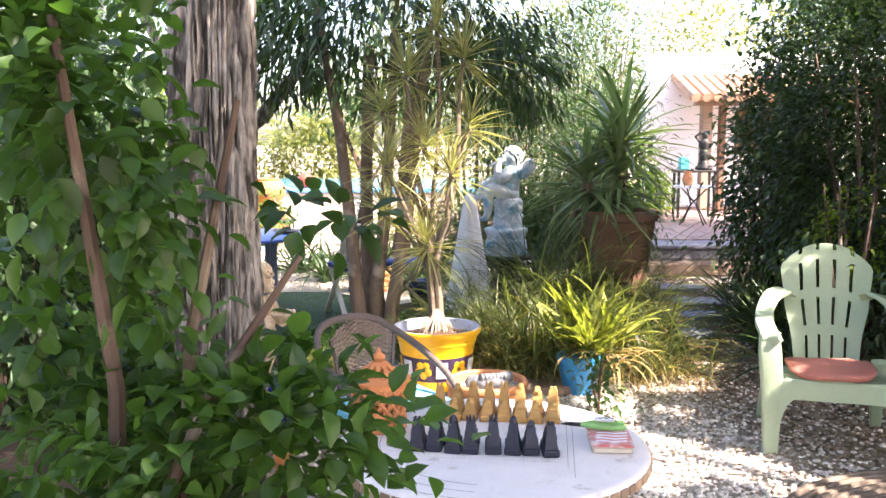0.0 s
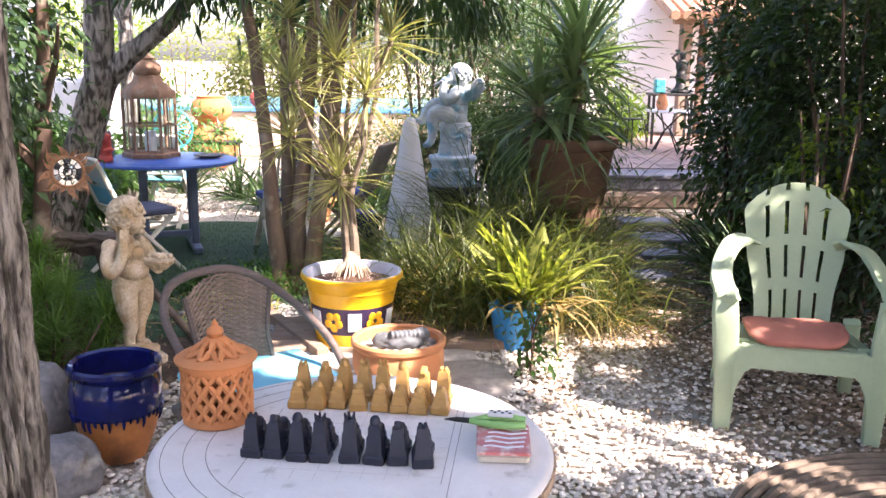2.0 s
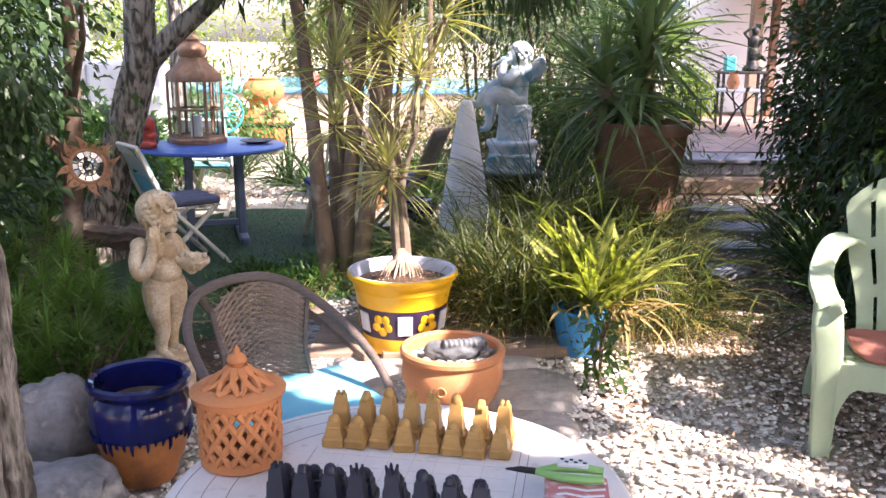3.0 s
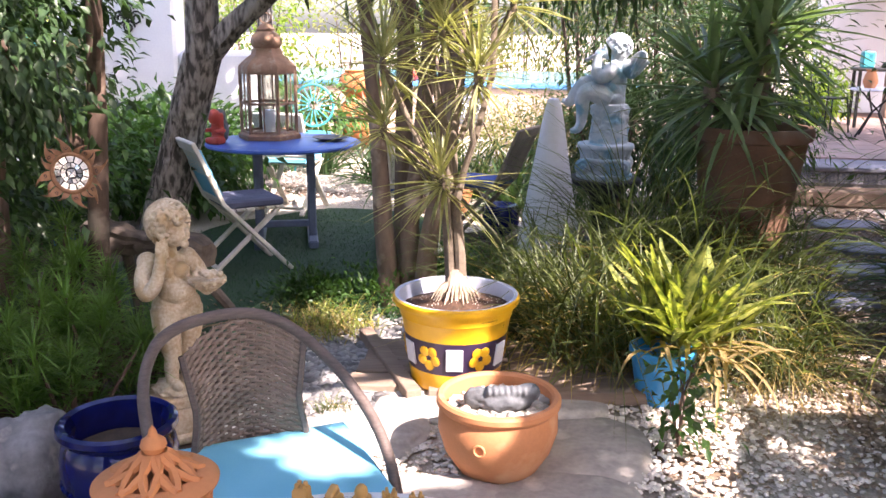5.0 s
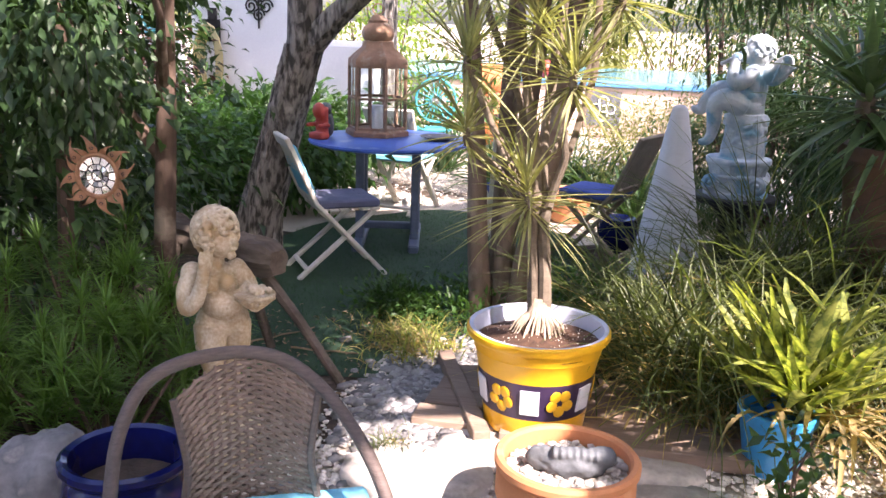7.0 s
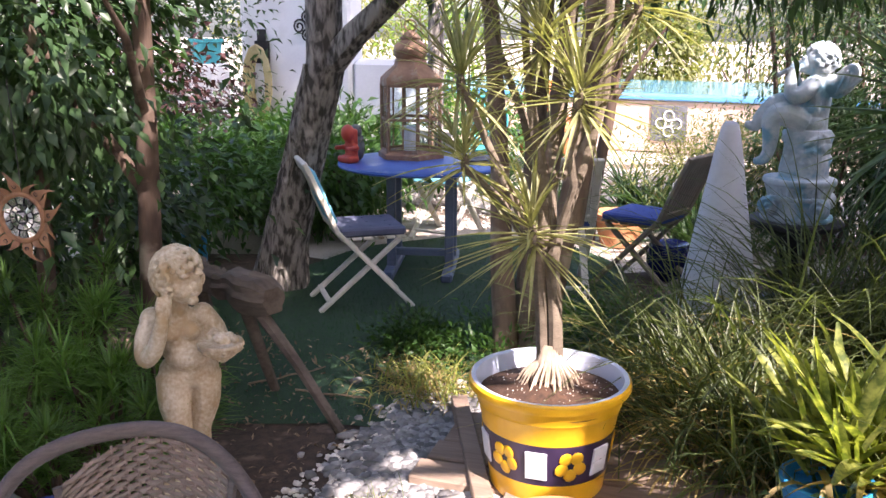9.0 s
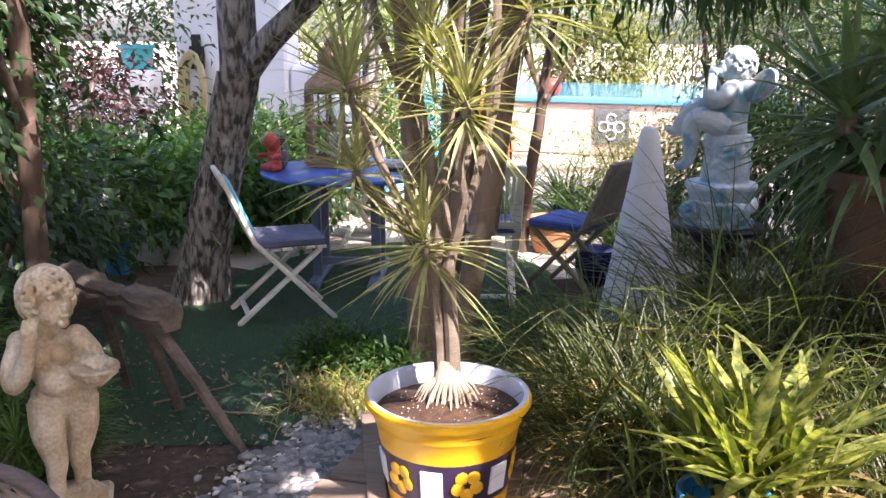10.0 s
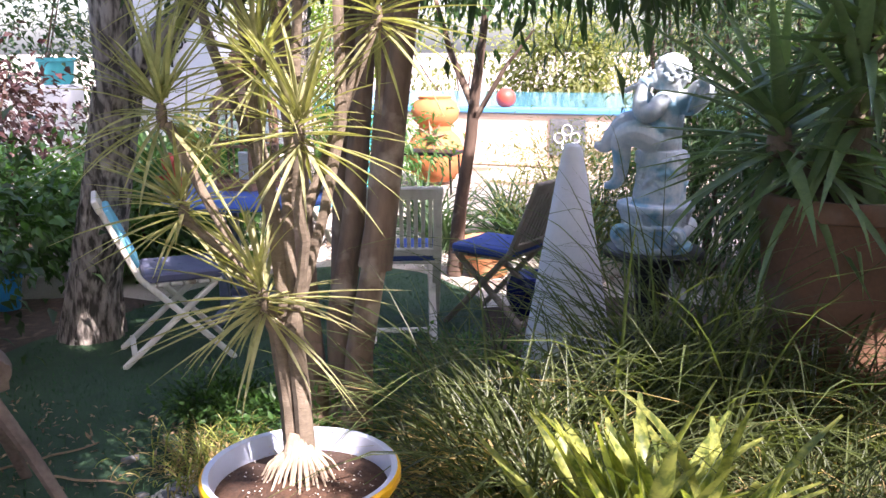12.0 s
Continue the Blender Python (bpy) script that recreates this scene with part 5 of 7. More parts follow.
ps.blob((0.016, 0.008, 0.375), (0.112, 0.084, 0.07)).blob((-0.04, -0.012, 0.345), (0.07, 0.072, 0.06)).blob((0.066, 0.004, 0.345), (0.068, 0.07, 0.06)).blob((0.012, -0.026, 0.445), (0.084, 0.074, 0.062)).blob((-0.002, 0.0, 0.48), (0.088, 0.07, 0.085)).blob((-0.014, 0.0, 0.54), (0.09, 0.066, 0.055)).blob((-0.018, 0.0, 0.572), (0.095, 0.048, 0.034))
ps.blob((-0.104, 0.0, 0.568), (0.046, 0.045, 0.045)).blob((0.076, 0.0, 0.568), (0.044, 0.044, 0.044)).blob((0.014, -0.098, 0.452), (0.006, 0.006, 0.006), cuts=1)
ps.blob((-0.05, -0.052, 0.535), (0.04, 0.028, 0.034)).blob((0.024, -0.056, 0.535), (0.04, 0.028, 0.034))
ps.limb([(-0.018, 0.0, 0.56), (-0.016, -0.006, 0.65)], [0.048, 0.042], 14)
hx, hy, hz, fx, fy = -0.008, -0.016, 0.715, 0.56, -0.83
ps.blob((hx - 0.016 * fx, hy - 0.016 * fy, hz + 0.016), (0.09, 0.088, 0.088)).blob((hx + 0.034 * fx, hy + 0.034 * fy, hz - 0.024), (0.064, 0.062, 0.062))
for sgn in (-1, 1):
    ps.blob((hx + 0.06 * fx - 0.03 * sgn * fy, hy + 0.06 * fy + 0.03 * sgn * fx, hz - 0.036), (0.027, 0.027, 0.027), cuts=2)
    ps.blob((hx + 0.08 * fx - 0.03 * sgn * fy, hy + 0.08 * fy + 0.03 * sgn * fx, hz + 0.02), (0.02, 0.02, 0.009), cuts=2)
ps.blob((hx + 0.096 * fx, hy + 0.096 * fy, hz - 0.016), (0.014, 0.014, 0.016), cuts=2).blob((hx + 0.08 * fx, hy + 0.08 * fy, hz - 0.068), (0.022, 0.022, 0.018), cuts=2).blob((hx + 0.09 * fx, hy + 0.09 * fy, hz - 0.043), (0.019, 0.019, 0.007), cuts=2)
face_way = math.atan2(fy, fx)
for k in range(95):
    e = math.asin(-0.6 + 1.6 * (k + 0.5) / 95)
    a = k * 2.39996
    turned = abs((a - face_way + math.pi) % (2 * math.pi) - math.pi)
    if turned < 1.0 and e < 0.36:
        continue
    c = Vector((hx + 0.09 * math.cos(a) * math.cos(e), hy + 0.088 * math.sin(a) * math.cos(e), hz + 0.008 + 0.094 * math.sin(e)))
    t1, t2 = Vector((-math.sin(a), math.cos(a), 0)), Vector((-math.cos(a) * math.sin(e), -math.sin(a) * math.sin(e), math.cos(e)))
    ps.tube([c + (t1 * math.cos(b * 0.8 + k) + t2 * math.sin(b * 0.8 + k)) * (0.024 - 0.0027 * b) for b in range(8)], [0.007, 0.01, 0.011, 0.011, 0.011, 0.01, 0.009, 0.007], 6)
ps.limb([(-0.1, 0.0, 0.57), (-0.135, -0.02, 0.51), (-0.14, -0.055, 0.455), (-0.108, -0.088, 0.49), (-0.082, -0.09, 0.56), (-0.07, -0.078, 0.61)], [0.04, 0.038, 0.035, 0.031, 0.027, 0.024], 14)
for k in range(4):
    ps.limb([(-0.085 + 0.012 * k, -0.086, 0.6), (-0.088 + 0.014 * k, -0.09, 0.64), (-0.08 + 0.014 * k, -0.08, 0.668)], [0.011, 0.009, 0.007], 6, 3)
ps.limb([(0.075, 0.0, 0.57), (0.118, 0.0, 0.51), (0.135, -0.04, 0.455), (0.13, -0.085, 0.44)], [0.044, 0.042, 0.036, 0.028], 14)
ps.lathe([(0.028, -0.008), (0.05, 0.004), (0.078, 0.032), (0.086, 0.042), (0.082, 0.05), (0, 0.044)], 24, (0.125, -0.1, 0.45))
for k in range(12):
    ps.tube([(0.125 + 0.03 * math.cos(k * 0.5236), -0.1 + 0.03 * math.sin(k * 0.5236), 0.446), (0.125 + 0.082 * math.cos(k * 0.5236), -0.1 + 0.082 * math.sin(k * 0.5236), 0.486)], 0.009, 6)
for k in range(20):
    a, r = random.uniform(0, 6.28), 0.06 * math.sqrt(random.random())
    ps.blob((0.125 + r * math.cos(a), -0.1 + r * math.sin(a), 0.505 + random.uniform(0, 0.012)), (0.018, 0.016, 0.015), cuts=1)
fuse(solo("child_statue", ps, STATUE, "cream stone child statue holding a fruit basket", "statue", (-1.04, 4.88, 0.202), turn=46), 0.0034, 1).scale = (0.86, 0.92, 0.94)

# sun mirror hung in the shrub
sm = thing("sun_mirror", (-1.09, 4.37, 1.15), "rusty metal sun with shattered mirror centre", "ornament", turn=14)
sm.scale = (0.7, 0.7, 0.7)
ringm = Shape().tube([(0.088 * math.cos(b * 0.2618), 0, 0.088 * math.sin(b * 0.2618)) for b in range(25)], 0.011, 8)
part("ring", ringm, SUNRUST, sm)


def flame(a, tip, wide, curl):
    """A flat curling flame cut from sheet metal, standing on the ring at angle a."""
    s = Shape()
    for b in range(8):
        u = b / 7
        r, mid, half = 0.092 + (tip - 0.092) * u, a + curl * u * u, wide * (1 - u) ** 0.8 * (0.75 + 0.5 * math.sin(math.pi * min(1, u * 1.6))) + 0.0008
        for q, y in ((-1, -0.003), (1, -0.003), (1, 0.003), (-1, 0.003)):
            s.v.append((r * math.cos(mid) - q * half * math.sin(mid), y - 0.012 * math.sin(3 * u), r * math.sin(mid) + q * half * math.cos(mid)))
    s.f = [(4 * b + j, 4 * b + (j + 1) % 4, 4 * b + 4 + (j + 1) % 4, 4 * b + 4 + j) for b in range(7) for j in range(4)] + [(0, 1, 2, 3), (31, 30, 29, 28)]
    return s


for k in range(16):
    a, big = k * math.pi / 8 + 0.1, k % 2 == 0
    ray = part("ray", flame(a, 0.178 if big else 0.15, 0.021 if big else 0.014, 0.26 if k % 4 < 2 else -0.26), SUNRUST, sm)
    if big:
        part("curl", Shape().tube([((0.118 + 0.011 * (1 - b / 14) * math.cos(b * 0.7)) * math.cos(a) - 0.011 * (1 - b / 14) * math.sin(b * 0.7) * math.sin(a), -0.012, (0.118 + 0.011 * (1 - b / 14) * math.cos(b * 0.7)) * math.sin(a) + 0.011 * (1 - b / 14) * math.sin(b * 0.7) * math.cos(a)) for b in range(12)], 0.0018, 5), IRON, ray)
part("backing", Shape().tube([(0, 0.006, 0), (0, 0.012, 0)], 0.085, 24), IRON, sm)
for k in range(12):
    for r0, r1, shift in ((0.052, 0.082, 0.0), (0.028, 0.048, 0.26), (0.004, 0.024, 0.1)):
        s, tilt = Shape(), random.uniform(-0.12, 0.12)
        if r0 < 0.01 and k % 3:
            continue
        wide = 0.22 if r0 > 0.01 else 0.7
        for y in (-0.004, 0.002):
            for r, d in ((r0, -wide), (r1, -wide), (r1, wide), (r0, wide)):
                a = k * math.pi / 6 + shift + d
                s.v.append((r * math.cos(a), y + tilt * (r - r0) + 0.04 * tilt * d, r * math.sin(a)))
        s.f = [(0, 1, 2, 3), (7, 6, 5, 4)] + [(j, j + 4, (j + 1) % 4 + 4, (j + 1) % 4) for j in range(4)]
        part("shard", s, MIRROR, sm)
part("hanging_wire", Shape().tube([(0, 0.01, 0.08), (-0.05, 0.06, 0.5)], 0.002, 5), IRON, sm)

# ---- green plastic chair ----


def sweep(pts, sizes, across, fine=5, seg=16):
    """A moulded bar through smooth points: a rounded flat section of (width, thickness), width along across."""
    guide, out = Shape().limb(pts, 0.01, 3, fine), Shape()
    n = len(guide.v) // 3
    mid = [sum((Vector(guide.v[3 * i + j]) for j in range(3)), Vector()) / 3 for i in range(n)]
    for i in range(n):
        d = (mid[min(i + 1, n - 1)] - mid[max(i - 1, 0)]).normalized()
        a = Vector(across)
        a = (a - d * a.dot(d)).normalized()
        b = d.cross(a)
        u = i / (n - 1) * (len(sizes) - 1)
        k = min(int(u), len(sizes) - 2)
        w, t = (sizes[k][j] + (sizes[k + 1][j] - sizes[k][j]) * (u - k) for j in (0, 1))
        for j in range(seg):
            c, q = math.cos(2 * math.pi * j / seg), math.sin(2 * math.pi * j / seg)
            out.v.append(tuple(mid[i] + a * (w / 2 * math.copysign(abs(c) ** 0.4, c)) + b * (t / 2 * math.copysign(abs(q) ** 0.4, q))))
    for i in range(n - 1):
        for j in range(seg):
            x, y = i * seg + j, i * seg + (j + 1) % seg
            out.f.append((x, y, y + seg, x + seg))
    out.f += [tuple(range(seg - 1, -1, -1)), tuple(range((n - 1) * seg, n * seg))]
    return out


gc = thing("plastic_armchair", (2.1, 4.64, 0), "pale green slatted plastic garden armchair", "chair", turn=-16)
gc.scale = (1.04, 1.04, 1.035)
for sx in (-1, 1):
    part("leg", sweep([(sx * 0.3, -0.235, 0.0), (sx * 0.302, -0.245, 0.2), (sx * 0.312, -0.25, 0.4), (sx * 0.322, -0.25, 0.52), (sx * 0.328, -0.235, 0.615)], [(0.07, 0.05), (0.085, 0.055), (0.11, 0.06), (0.112, 0.06), (0.1, 0.05)], (1, 0, 0)), GREENPLASTIC, gc)
    part("leg_flange", sweep([(sx * 0.328, -0.2, 0.0), (sx * 0.34, -0.17, 0.3), (sx * 0.352, -0.14, 0.6)], [(0.05, 0.018), (0.09, 0.018), (0.18, 0.018)], (0, 1, 0)), GREENPLASTIC, gc)
    part("leg", sweep([(sx * 0.3, 0.4, 0.0), (sx * 0.27, 0.24, 0.4)], [(0.06, 0.05), (0.075, 0.05)], (1, 0, 0)), GREENPLASTIC, gc)
    part("armrest", sweep([(sx * 0.3, -0.265, 0.575), (sx * 0.325, -0.25, 0.615), (sx * 0.34, -0.14, 0.635), (sx * 0.338, 0.0, 0.65), (sx * 0.325, 0.12, 0.685), (sx * 0.285, 0.22, 0.74), (sx * 0.225, 0.285, 0.755), (sx * 0.17, 0.3, 0.735)], [(0.085, 0.03), (0.1, 0.034), (0.1, 0.034), (0.095, 0.032), (0.09, 0.03), (0.095, 0.03), (0.1, 0.026), (0.1, 0.02)], (1, 0.55 * sx, -0.25 * sx * sx)), GREENPLASTIC, gc)
seat = part("seat", Shape().box((0.5, 0.05, 0.03), (0, -0.245, 0.388), edge=0.012), GREENPLASTIC, gc)
for k in range(6):
    part("slat", Shape().box((0.52, 0.072, 0.025), (0, -0.178 + 0.082 * k, 0.388 - 0.012 * k), (-8, 0, 0), edge=0.008), GREENPLASTIC, seat)
for x in (-0.24, 0.0, 0.24):
    part("rib", Shape().box((0.05, 0.45, 0.02), (x, 0.0, 0.372), (-8, 0, 0), edge=0.006), GREENPLASTIC, seat)
apron = Shape()
for k in range(25):
    u = -1 + 2 * k / 24
    drop = 0.3 - 0.16 * max(0, (abs(u) - 0.72) / 0.28) ** 2.2
    apron.v += [(0.272 * u, y, z) for y in (-0.276, -0.245) for z in (0.395, drop)]
for k in range(24):
    i = 4 * k
    apron.f += [(i, i + 1, i + 5, i + 4), (i + 3, i + 2, i + 6, i + 7), (i + 2, i, i + 4, i + 6), (i + 1, i + 3, i + 7, i + 5)]
part("apron", apron, GREENPLASTIC, gc)


def fan_back():
    """The moulded back: a fan with three tiers of narrow slots and notches along its arched top."""
    us, cuts = [-1.0, -0.8], []
    for c in (-0.575, -0.19, 0.19, 0.575):
        us += [c - 0.042, c + 0.042]
        cuts.append(len(us) - 2)
        us.append(c + 0.19 if c < 0.5 else 0.8)
    us.append(1.0)
    vs = [0.0, 0.1, 0.26, 0.34, 0.45, 0.565, 0.64, 0.76, 0.875, 0.95, 1.0]
    open_rows = {0, 1, 3, 4, 6, 7, 9}
    half = (0.165, 0.166, 0.174, 0.182, 0.196, 0.212, 0.216, 0.222, 0.232, 0.236, 0.225)

    def at(u, j, side):
        v = vs[j]
        z = 0.36 + v * (0.655 - 0.11 * abs(u) ** 2.2)
        return (u * half[j], 0.21 + 0.215 * v - 0.05 * u * u * (0.4 + 0.6 * v) + 0.008 * side, z)

    s, index = Shape(), {}
    for side in (-1, 1):
        for i, u in enumerate(us):
            for j in range(len(vs)):
                index[i, j, side] = len(s.v)
                s.v.append(at(u, j, side))
    solid = {(i, j) for i in range(len(us) - 1) for j in range(len(vs) - 1) if not (i in cuts and j in open_rows)}
    for i, j in sorted(solid):
        s.f.append((index[i, j, -1], index[i + 1, j, -1], index[i + 1, j + 1, -1], index[i, j + 1, -1]))
        s.f.append((index[i, j + 1, 1], index[i + 1, j + 1, 1], index[i + 1, j, 1], index[i, j, 1]))
        for (di, dj), (a, b) in (((-1, 0), ((0, 1), (0, 0))), ((1, 0), ((1, 0), (1, 1))), ((0, -1), ((0, 0), (1, 0))), ((0, 1), ((1, 1), (0, 1)))):
            if (i + di, j + dj) not in solid:
                p, q = (i + a[0], j + a[1]), (i + b[0], j + b[1])
                s.f.append((index[p[0], p[1], -1], index[p[0], p[1], 1], index[q[0], q[1], 1], index[q[0], q[1], -1]))
    return s


bk = part("backrest", fan_back(), GREENPLASTIC, gc, "fan shaped back with narrow slots")
pad = Shape().blob((0, 0, 0), (1, 1, 1), 0.0, cuts=4)
pad.v = [(math.copysign(abs(x) ** 0.55, x) * 0.22, math.copysign(abs(y) ** 0.55, y) * 0.18, z * (0.038 + 0.012 * noise.noise(Vector((x * 2, y * 2, 4)))) + 0.03 * abs(x) ** 3 + 0.008 * noise.noise(Vector((x * 4, y * 4, 1)))) for x, y, z in pad.v]
solo("seat_pad", pad, PINKCLOTH, "crumpled faded pink seat pad on the green chair", "cushion", (2.04, 4.53, 0.44), turn=-14, sharp=70)

# ---- blue table and folding chairs ----
bt = thing("blue_table", (-1.83, 8.25, 0), "round table with blue painted top", "table", turn=20)
part("tabletop", Shape().lathe([(0, 0.735), (0.57, 0.735), (0.585, 0.74), (0.59, 0.75), (0.585, 0.762), (0.575, 0.766), (0, 0.766)], 48), BLUEPAINT, bt)
for sx in (-0.2, 0.2):
    for sy in (-0.16, 0.16):
        part("leg", Shape().box((0.06, 0.06, 0.68), (sx, sy, 0.39), edge=0.01), BLUEGREY, bt)
    part("foot", Shape().box((0.075, 0.78, 0.06), (sx, 0, 0.03), edge=0.012), BLUEGREY, bt)
    part("cross_rail", Shape().box((0.06, 0.5, 0.05), (sx, 0, 0.7), edge=0.008), BLUEGREY, bt)
part("stretcher", Shape().box((0.4, 0.05, 0.05), (0, 0, 0.12), edge=0.008), BLUEGREY, bt)


def folding_chair(at, turn, wood, cloth, label, group="folding chairs round the blue table"):
    """A wooden folding chair with crossed legs; the sitter looks along -y."""
    c = thing("folding_chair", at, label, "chair", group, turn)
    for sx in (-1, 1):
        x = sx * 0.2
        part("back_post", Shape().beam((x, -0.27, 0.0), (x, 0.2, 0.5), 0.028, 0.05, 0.006, up=(1, 0, 0)).beam((x, 0.19, 0.49), (x, 0.36, 0.88), 0.028, 0.05, 0.006, up=(1, 0, 0)), wood, c)
        part("front_leg", Shape().beam((x * 0.86, 0.3, 0.0), (x * 0.86, -0.2, 0.43), 0.026, 0.045, 0.006, up=(1, 0, 0)), wood, c)
    part("top_rail", Shape().box((0.46, 0.03, 0.075), (0, 0.36, 0.87), (-23, 0, 0), edge=0.01), wood, c)
    part("low_rail", Shape().box((0.4, 0.025, 0.05), (0, 0.2, 0.51), (-23, 0, 0), edge=0.006), wood, c)
    part("foot_rail", Shape().box((0.36, 0.03, 0.025), (0, 0.24, 0.06), edge=0.006), wood, c)
    for k in range(9):
        x = -0.16 + 0.04 * k
        part("back_slat", Shape().beam((x, 0.2, 0.52), (x, 0.35, 0.85), 0.022, 0.012, 0.003, up=(0, 1, 0)), wood, c)
    for k in range(6):
        part("seat_slat", Shape().box((0.4, 0.058, 0.018), (0, -0.2 + 0.068 * k, 0.44), edge=0.004), wood, c)
    return c


def chair_pad(at, turn, cloth, label):
    p = solo("seat_cushion", Shape().box((0.4, 0.4, 0.05), edge=0.02), cloth, label, "cushion", at, "cushions on the folding chairs", turn=turn)
    for k in range(9):
        part("tuft_button", Shape().blob(((k % 3 - 1) * 0.12, (k // 3 - 1) * 0.12, 0.024), (0.012, 0.012, 0.006), cuts=1), cloth, p)


folding_chair((-1.82, 7.38, 0), 132, WHITEWOOD, SLATECLOTH, "weathered white wooden folding chair, sunlit edge")
chair_pad((-1.8, 7.4, 0.476), 132, SLATECLOTH, "slate grey cushion on the white folding chair")
folding_chair((-0.83, 8.2, 0), 203, WHITEWOOD, BLUECLOTH, "weathered white slatted folding chair seen from behind")
chair_pad((-0.84, 8.21, 0.476), 203, BLUECLOTH, "blue cushion on the white folding chair")
folding_chair((-0.32, 8.52, 0), 255, GREYWOOD, BLUECLOTH, "grey teak folding chair beside the cone")
chair_pad((-0.34, 8.51, 0.476), 255, BLUECLOTH, "dark blue tufted cushion on the teak chair")
folding_chair((-2.15, 9.35, 0), 178, WHITEWOOD, TURQUOISE, "white folding chair behind the blue table")
chair_pad((-2.15, 9.33, 0.476), 178, TURQUOISE, "pale turquoise cushion on the folding chair")
solo("draped_towel", Shape().box((0.34, 0.04, 0.34), (0, 0, 0.17), (-23, 0, 0), edge=0.018), TURQUOISE, "teal cloth hung on the chair back", "cloth", (-2.01, 7.2, 0.52), turn=132)

# lantern on the blue table
ln = thing("lantern", (-2.0, 8.4, 0.768), "tall rusty hexagonal metal and glass lantern", "lantern", turn=10)
ln.scale = (1.22, 1.22, 1.1)
part("base", Shape().lathe([(0.2, 0), (0.2, 0.03), (0.18, 0.045)], 6), RUST, ln)
lr2 = 0.175
for k in range(6):
    a, b = k * math.pi / 3, (k + 1) * math.pi / 3
    p, q = Vector((lr2 * math.cos(a), lr2 * math.sin(a), 0)), Vector((lr2 * math.cos(b), lr2 * math.sin(b), 0))
    part("post", Shape().box((0.02, 0.02, 0.43), (p.x, p.y, 0.255), (0, 0, math.degrees(a)), edge=0.003), RUST, ln)
    for z in (0.05, 0.25, 0.46):
        part("rail", Shape().beam(p + Vector((0, 0, z)), q + Vector((0, 0, z)), 0.012, 0.018, 0.003), RUST, ln)
    mid = (p + q) / 2
    part("mullion", Shape().box((0.01, 0.01, 0.42), (mid.x, mid.y, 0.255), (0, 0, math.degrees(a) + 30), edge=0.002), RUST, ln)
    g = part("pane", Shape().beam(p * 0.98 + Vector((0, 0, 0.255)), q * 0.98 + Vector((0, 0, 0.255)), 0.003, 0.4, 0.001), GLASS, ln)
    g.visible_shadow = False
part("roof", Shape().lathe([(0.186, 0.465), (0.184, 0.505), (0.145, 0.545), (0.1, 0.585), (0.095, 0.62), (0.08, 0.63)], 6), RUST, ln)
part("crown", Shape().lathe([(0.075, 0.62), (0.09, 0.64), (0.1, 0.67), (0.09, 0.71), (0.055, 0.74), (0.06, 0.755), (0.03, 0.79), (0.0, 0.8)], 20), RUST, ln, "pierced metal dome")
part("ring_handle", Shape().tube([(0.035 * math.cos(b * 0.5236), 0, 0.83 + 0.035 * math.sin(b * 0.5236)) for b in range(13)], 0.005, 6), RUST, ln)
part("candle", Shape().lathe([(0.04, 0.045), (0.04, 0.2), (0, 0.2)], 16), WHITEPAINT, ln, "white pillar candle")
# red figure and plate on the table
rf = Shape().box((0.13, 0.1, 0.05), (0, 0, 0.025), edge=0.015).box((0.1, 0.05, 0.2), (0, 0.03, 0.13), edge=0.02).blob((0, 0, 0.2), (0.05, 0.045, 0.06)).box((0.03, 0.11, 0.03), (-0.06, -0.01, 0.1), edge=0.01).box((0.03, 0.11, 0.03), (0.06, -0.01, 0.1), edge=0.01)
fuse(solo("red_ornament", rf, REDPAINT, "small red painted seat shaped ornament", "ornament", (-2.25, 7.95, 0.767), turn=-20), 0.007)
solo("grey_owl_ornament", Shape().blob((0, 0, 0.09), (0.07, 0.06, 0.1), 0.2, 3).blob((0, 0, 0.2), (0.05, 0.05, 0.05), 0.2, 3), GREYFISH, "small grey stone ornament on the blue table", "ornament", (-2.27, 8.08, 0.765))
solo("plate", Shape().lathe([(0.07, 0), (0.08, 0.004), (0.14, 0.022), (0.142, 0.026), (0.08, 0.012), (0, 0.01)], 32), GREYROCK, "dull grey plate on the blue table", "plate", (-1.5, 8.4, 0.767))
solo("star_ornament", Shape().tube([(0, -0.01, 0), (0, 0.01, 0)], 0.03, 8).add([(0, -0.05, 0)] + [((0.14 if k % 2 == 0 else 0.055) * math.cos(k * 0.3927 + 0.2), 0, (0.14 if k % 2 == 0 else 0.055) * math.sin(k * 0.3927 + 0.2)) for k in range(16)] + [(0, 0.05, 0)], [(0, 1 + k, 1 + (k + 1) % 16) for k in range(16)] + [(17, 1 + (k + 1) % 16, 1 + k) for k in range(16)]), RUST, "rusty brown metal star leaning on the urn", "ornament", (-2.42, 12.75, 0.66)).scale = (1.35, 1.35, 1.35)
st = thing("plant_stand", (-2.65, 13.0, 0), "low iron stand before the orange urn", "stand")
part("top", Shape().box((0.9, 0.4, 0.04), (0, 0, 0.46), edge=0.01), IRON, st)
for sx in (-0.4, 0.4):
    for sy in (-0.15, 0.15):
        part("leg", Shape().tube([(sx, sy, 0.45), (sx * 1.05, sy, 0)], 0.014, 6), IRON, st)
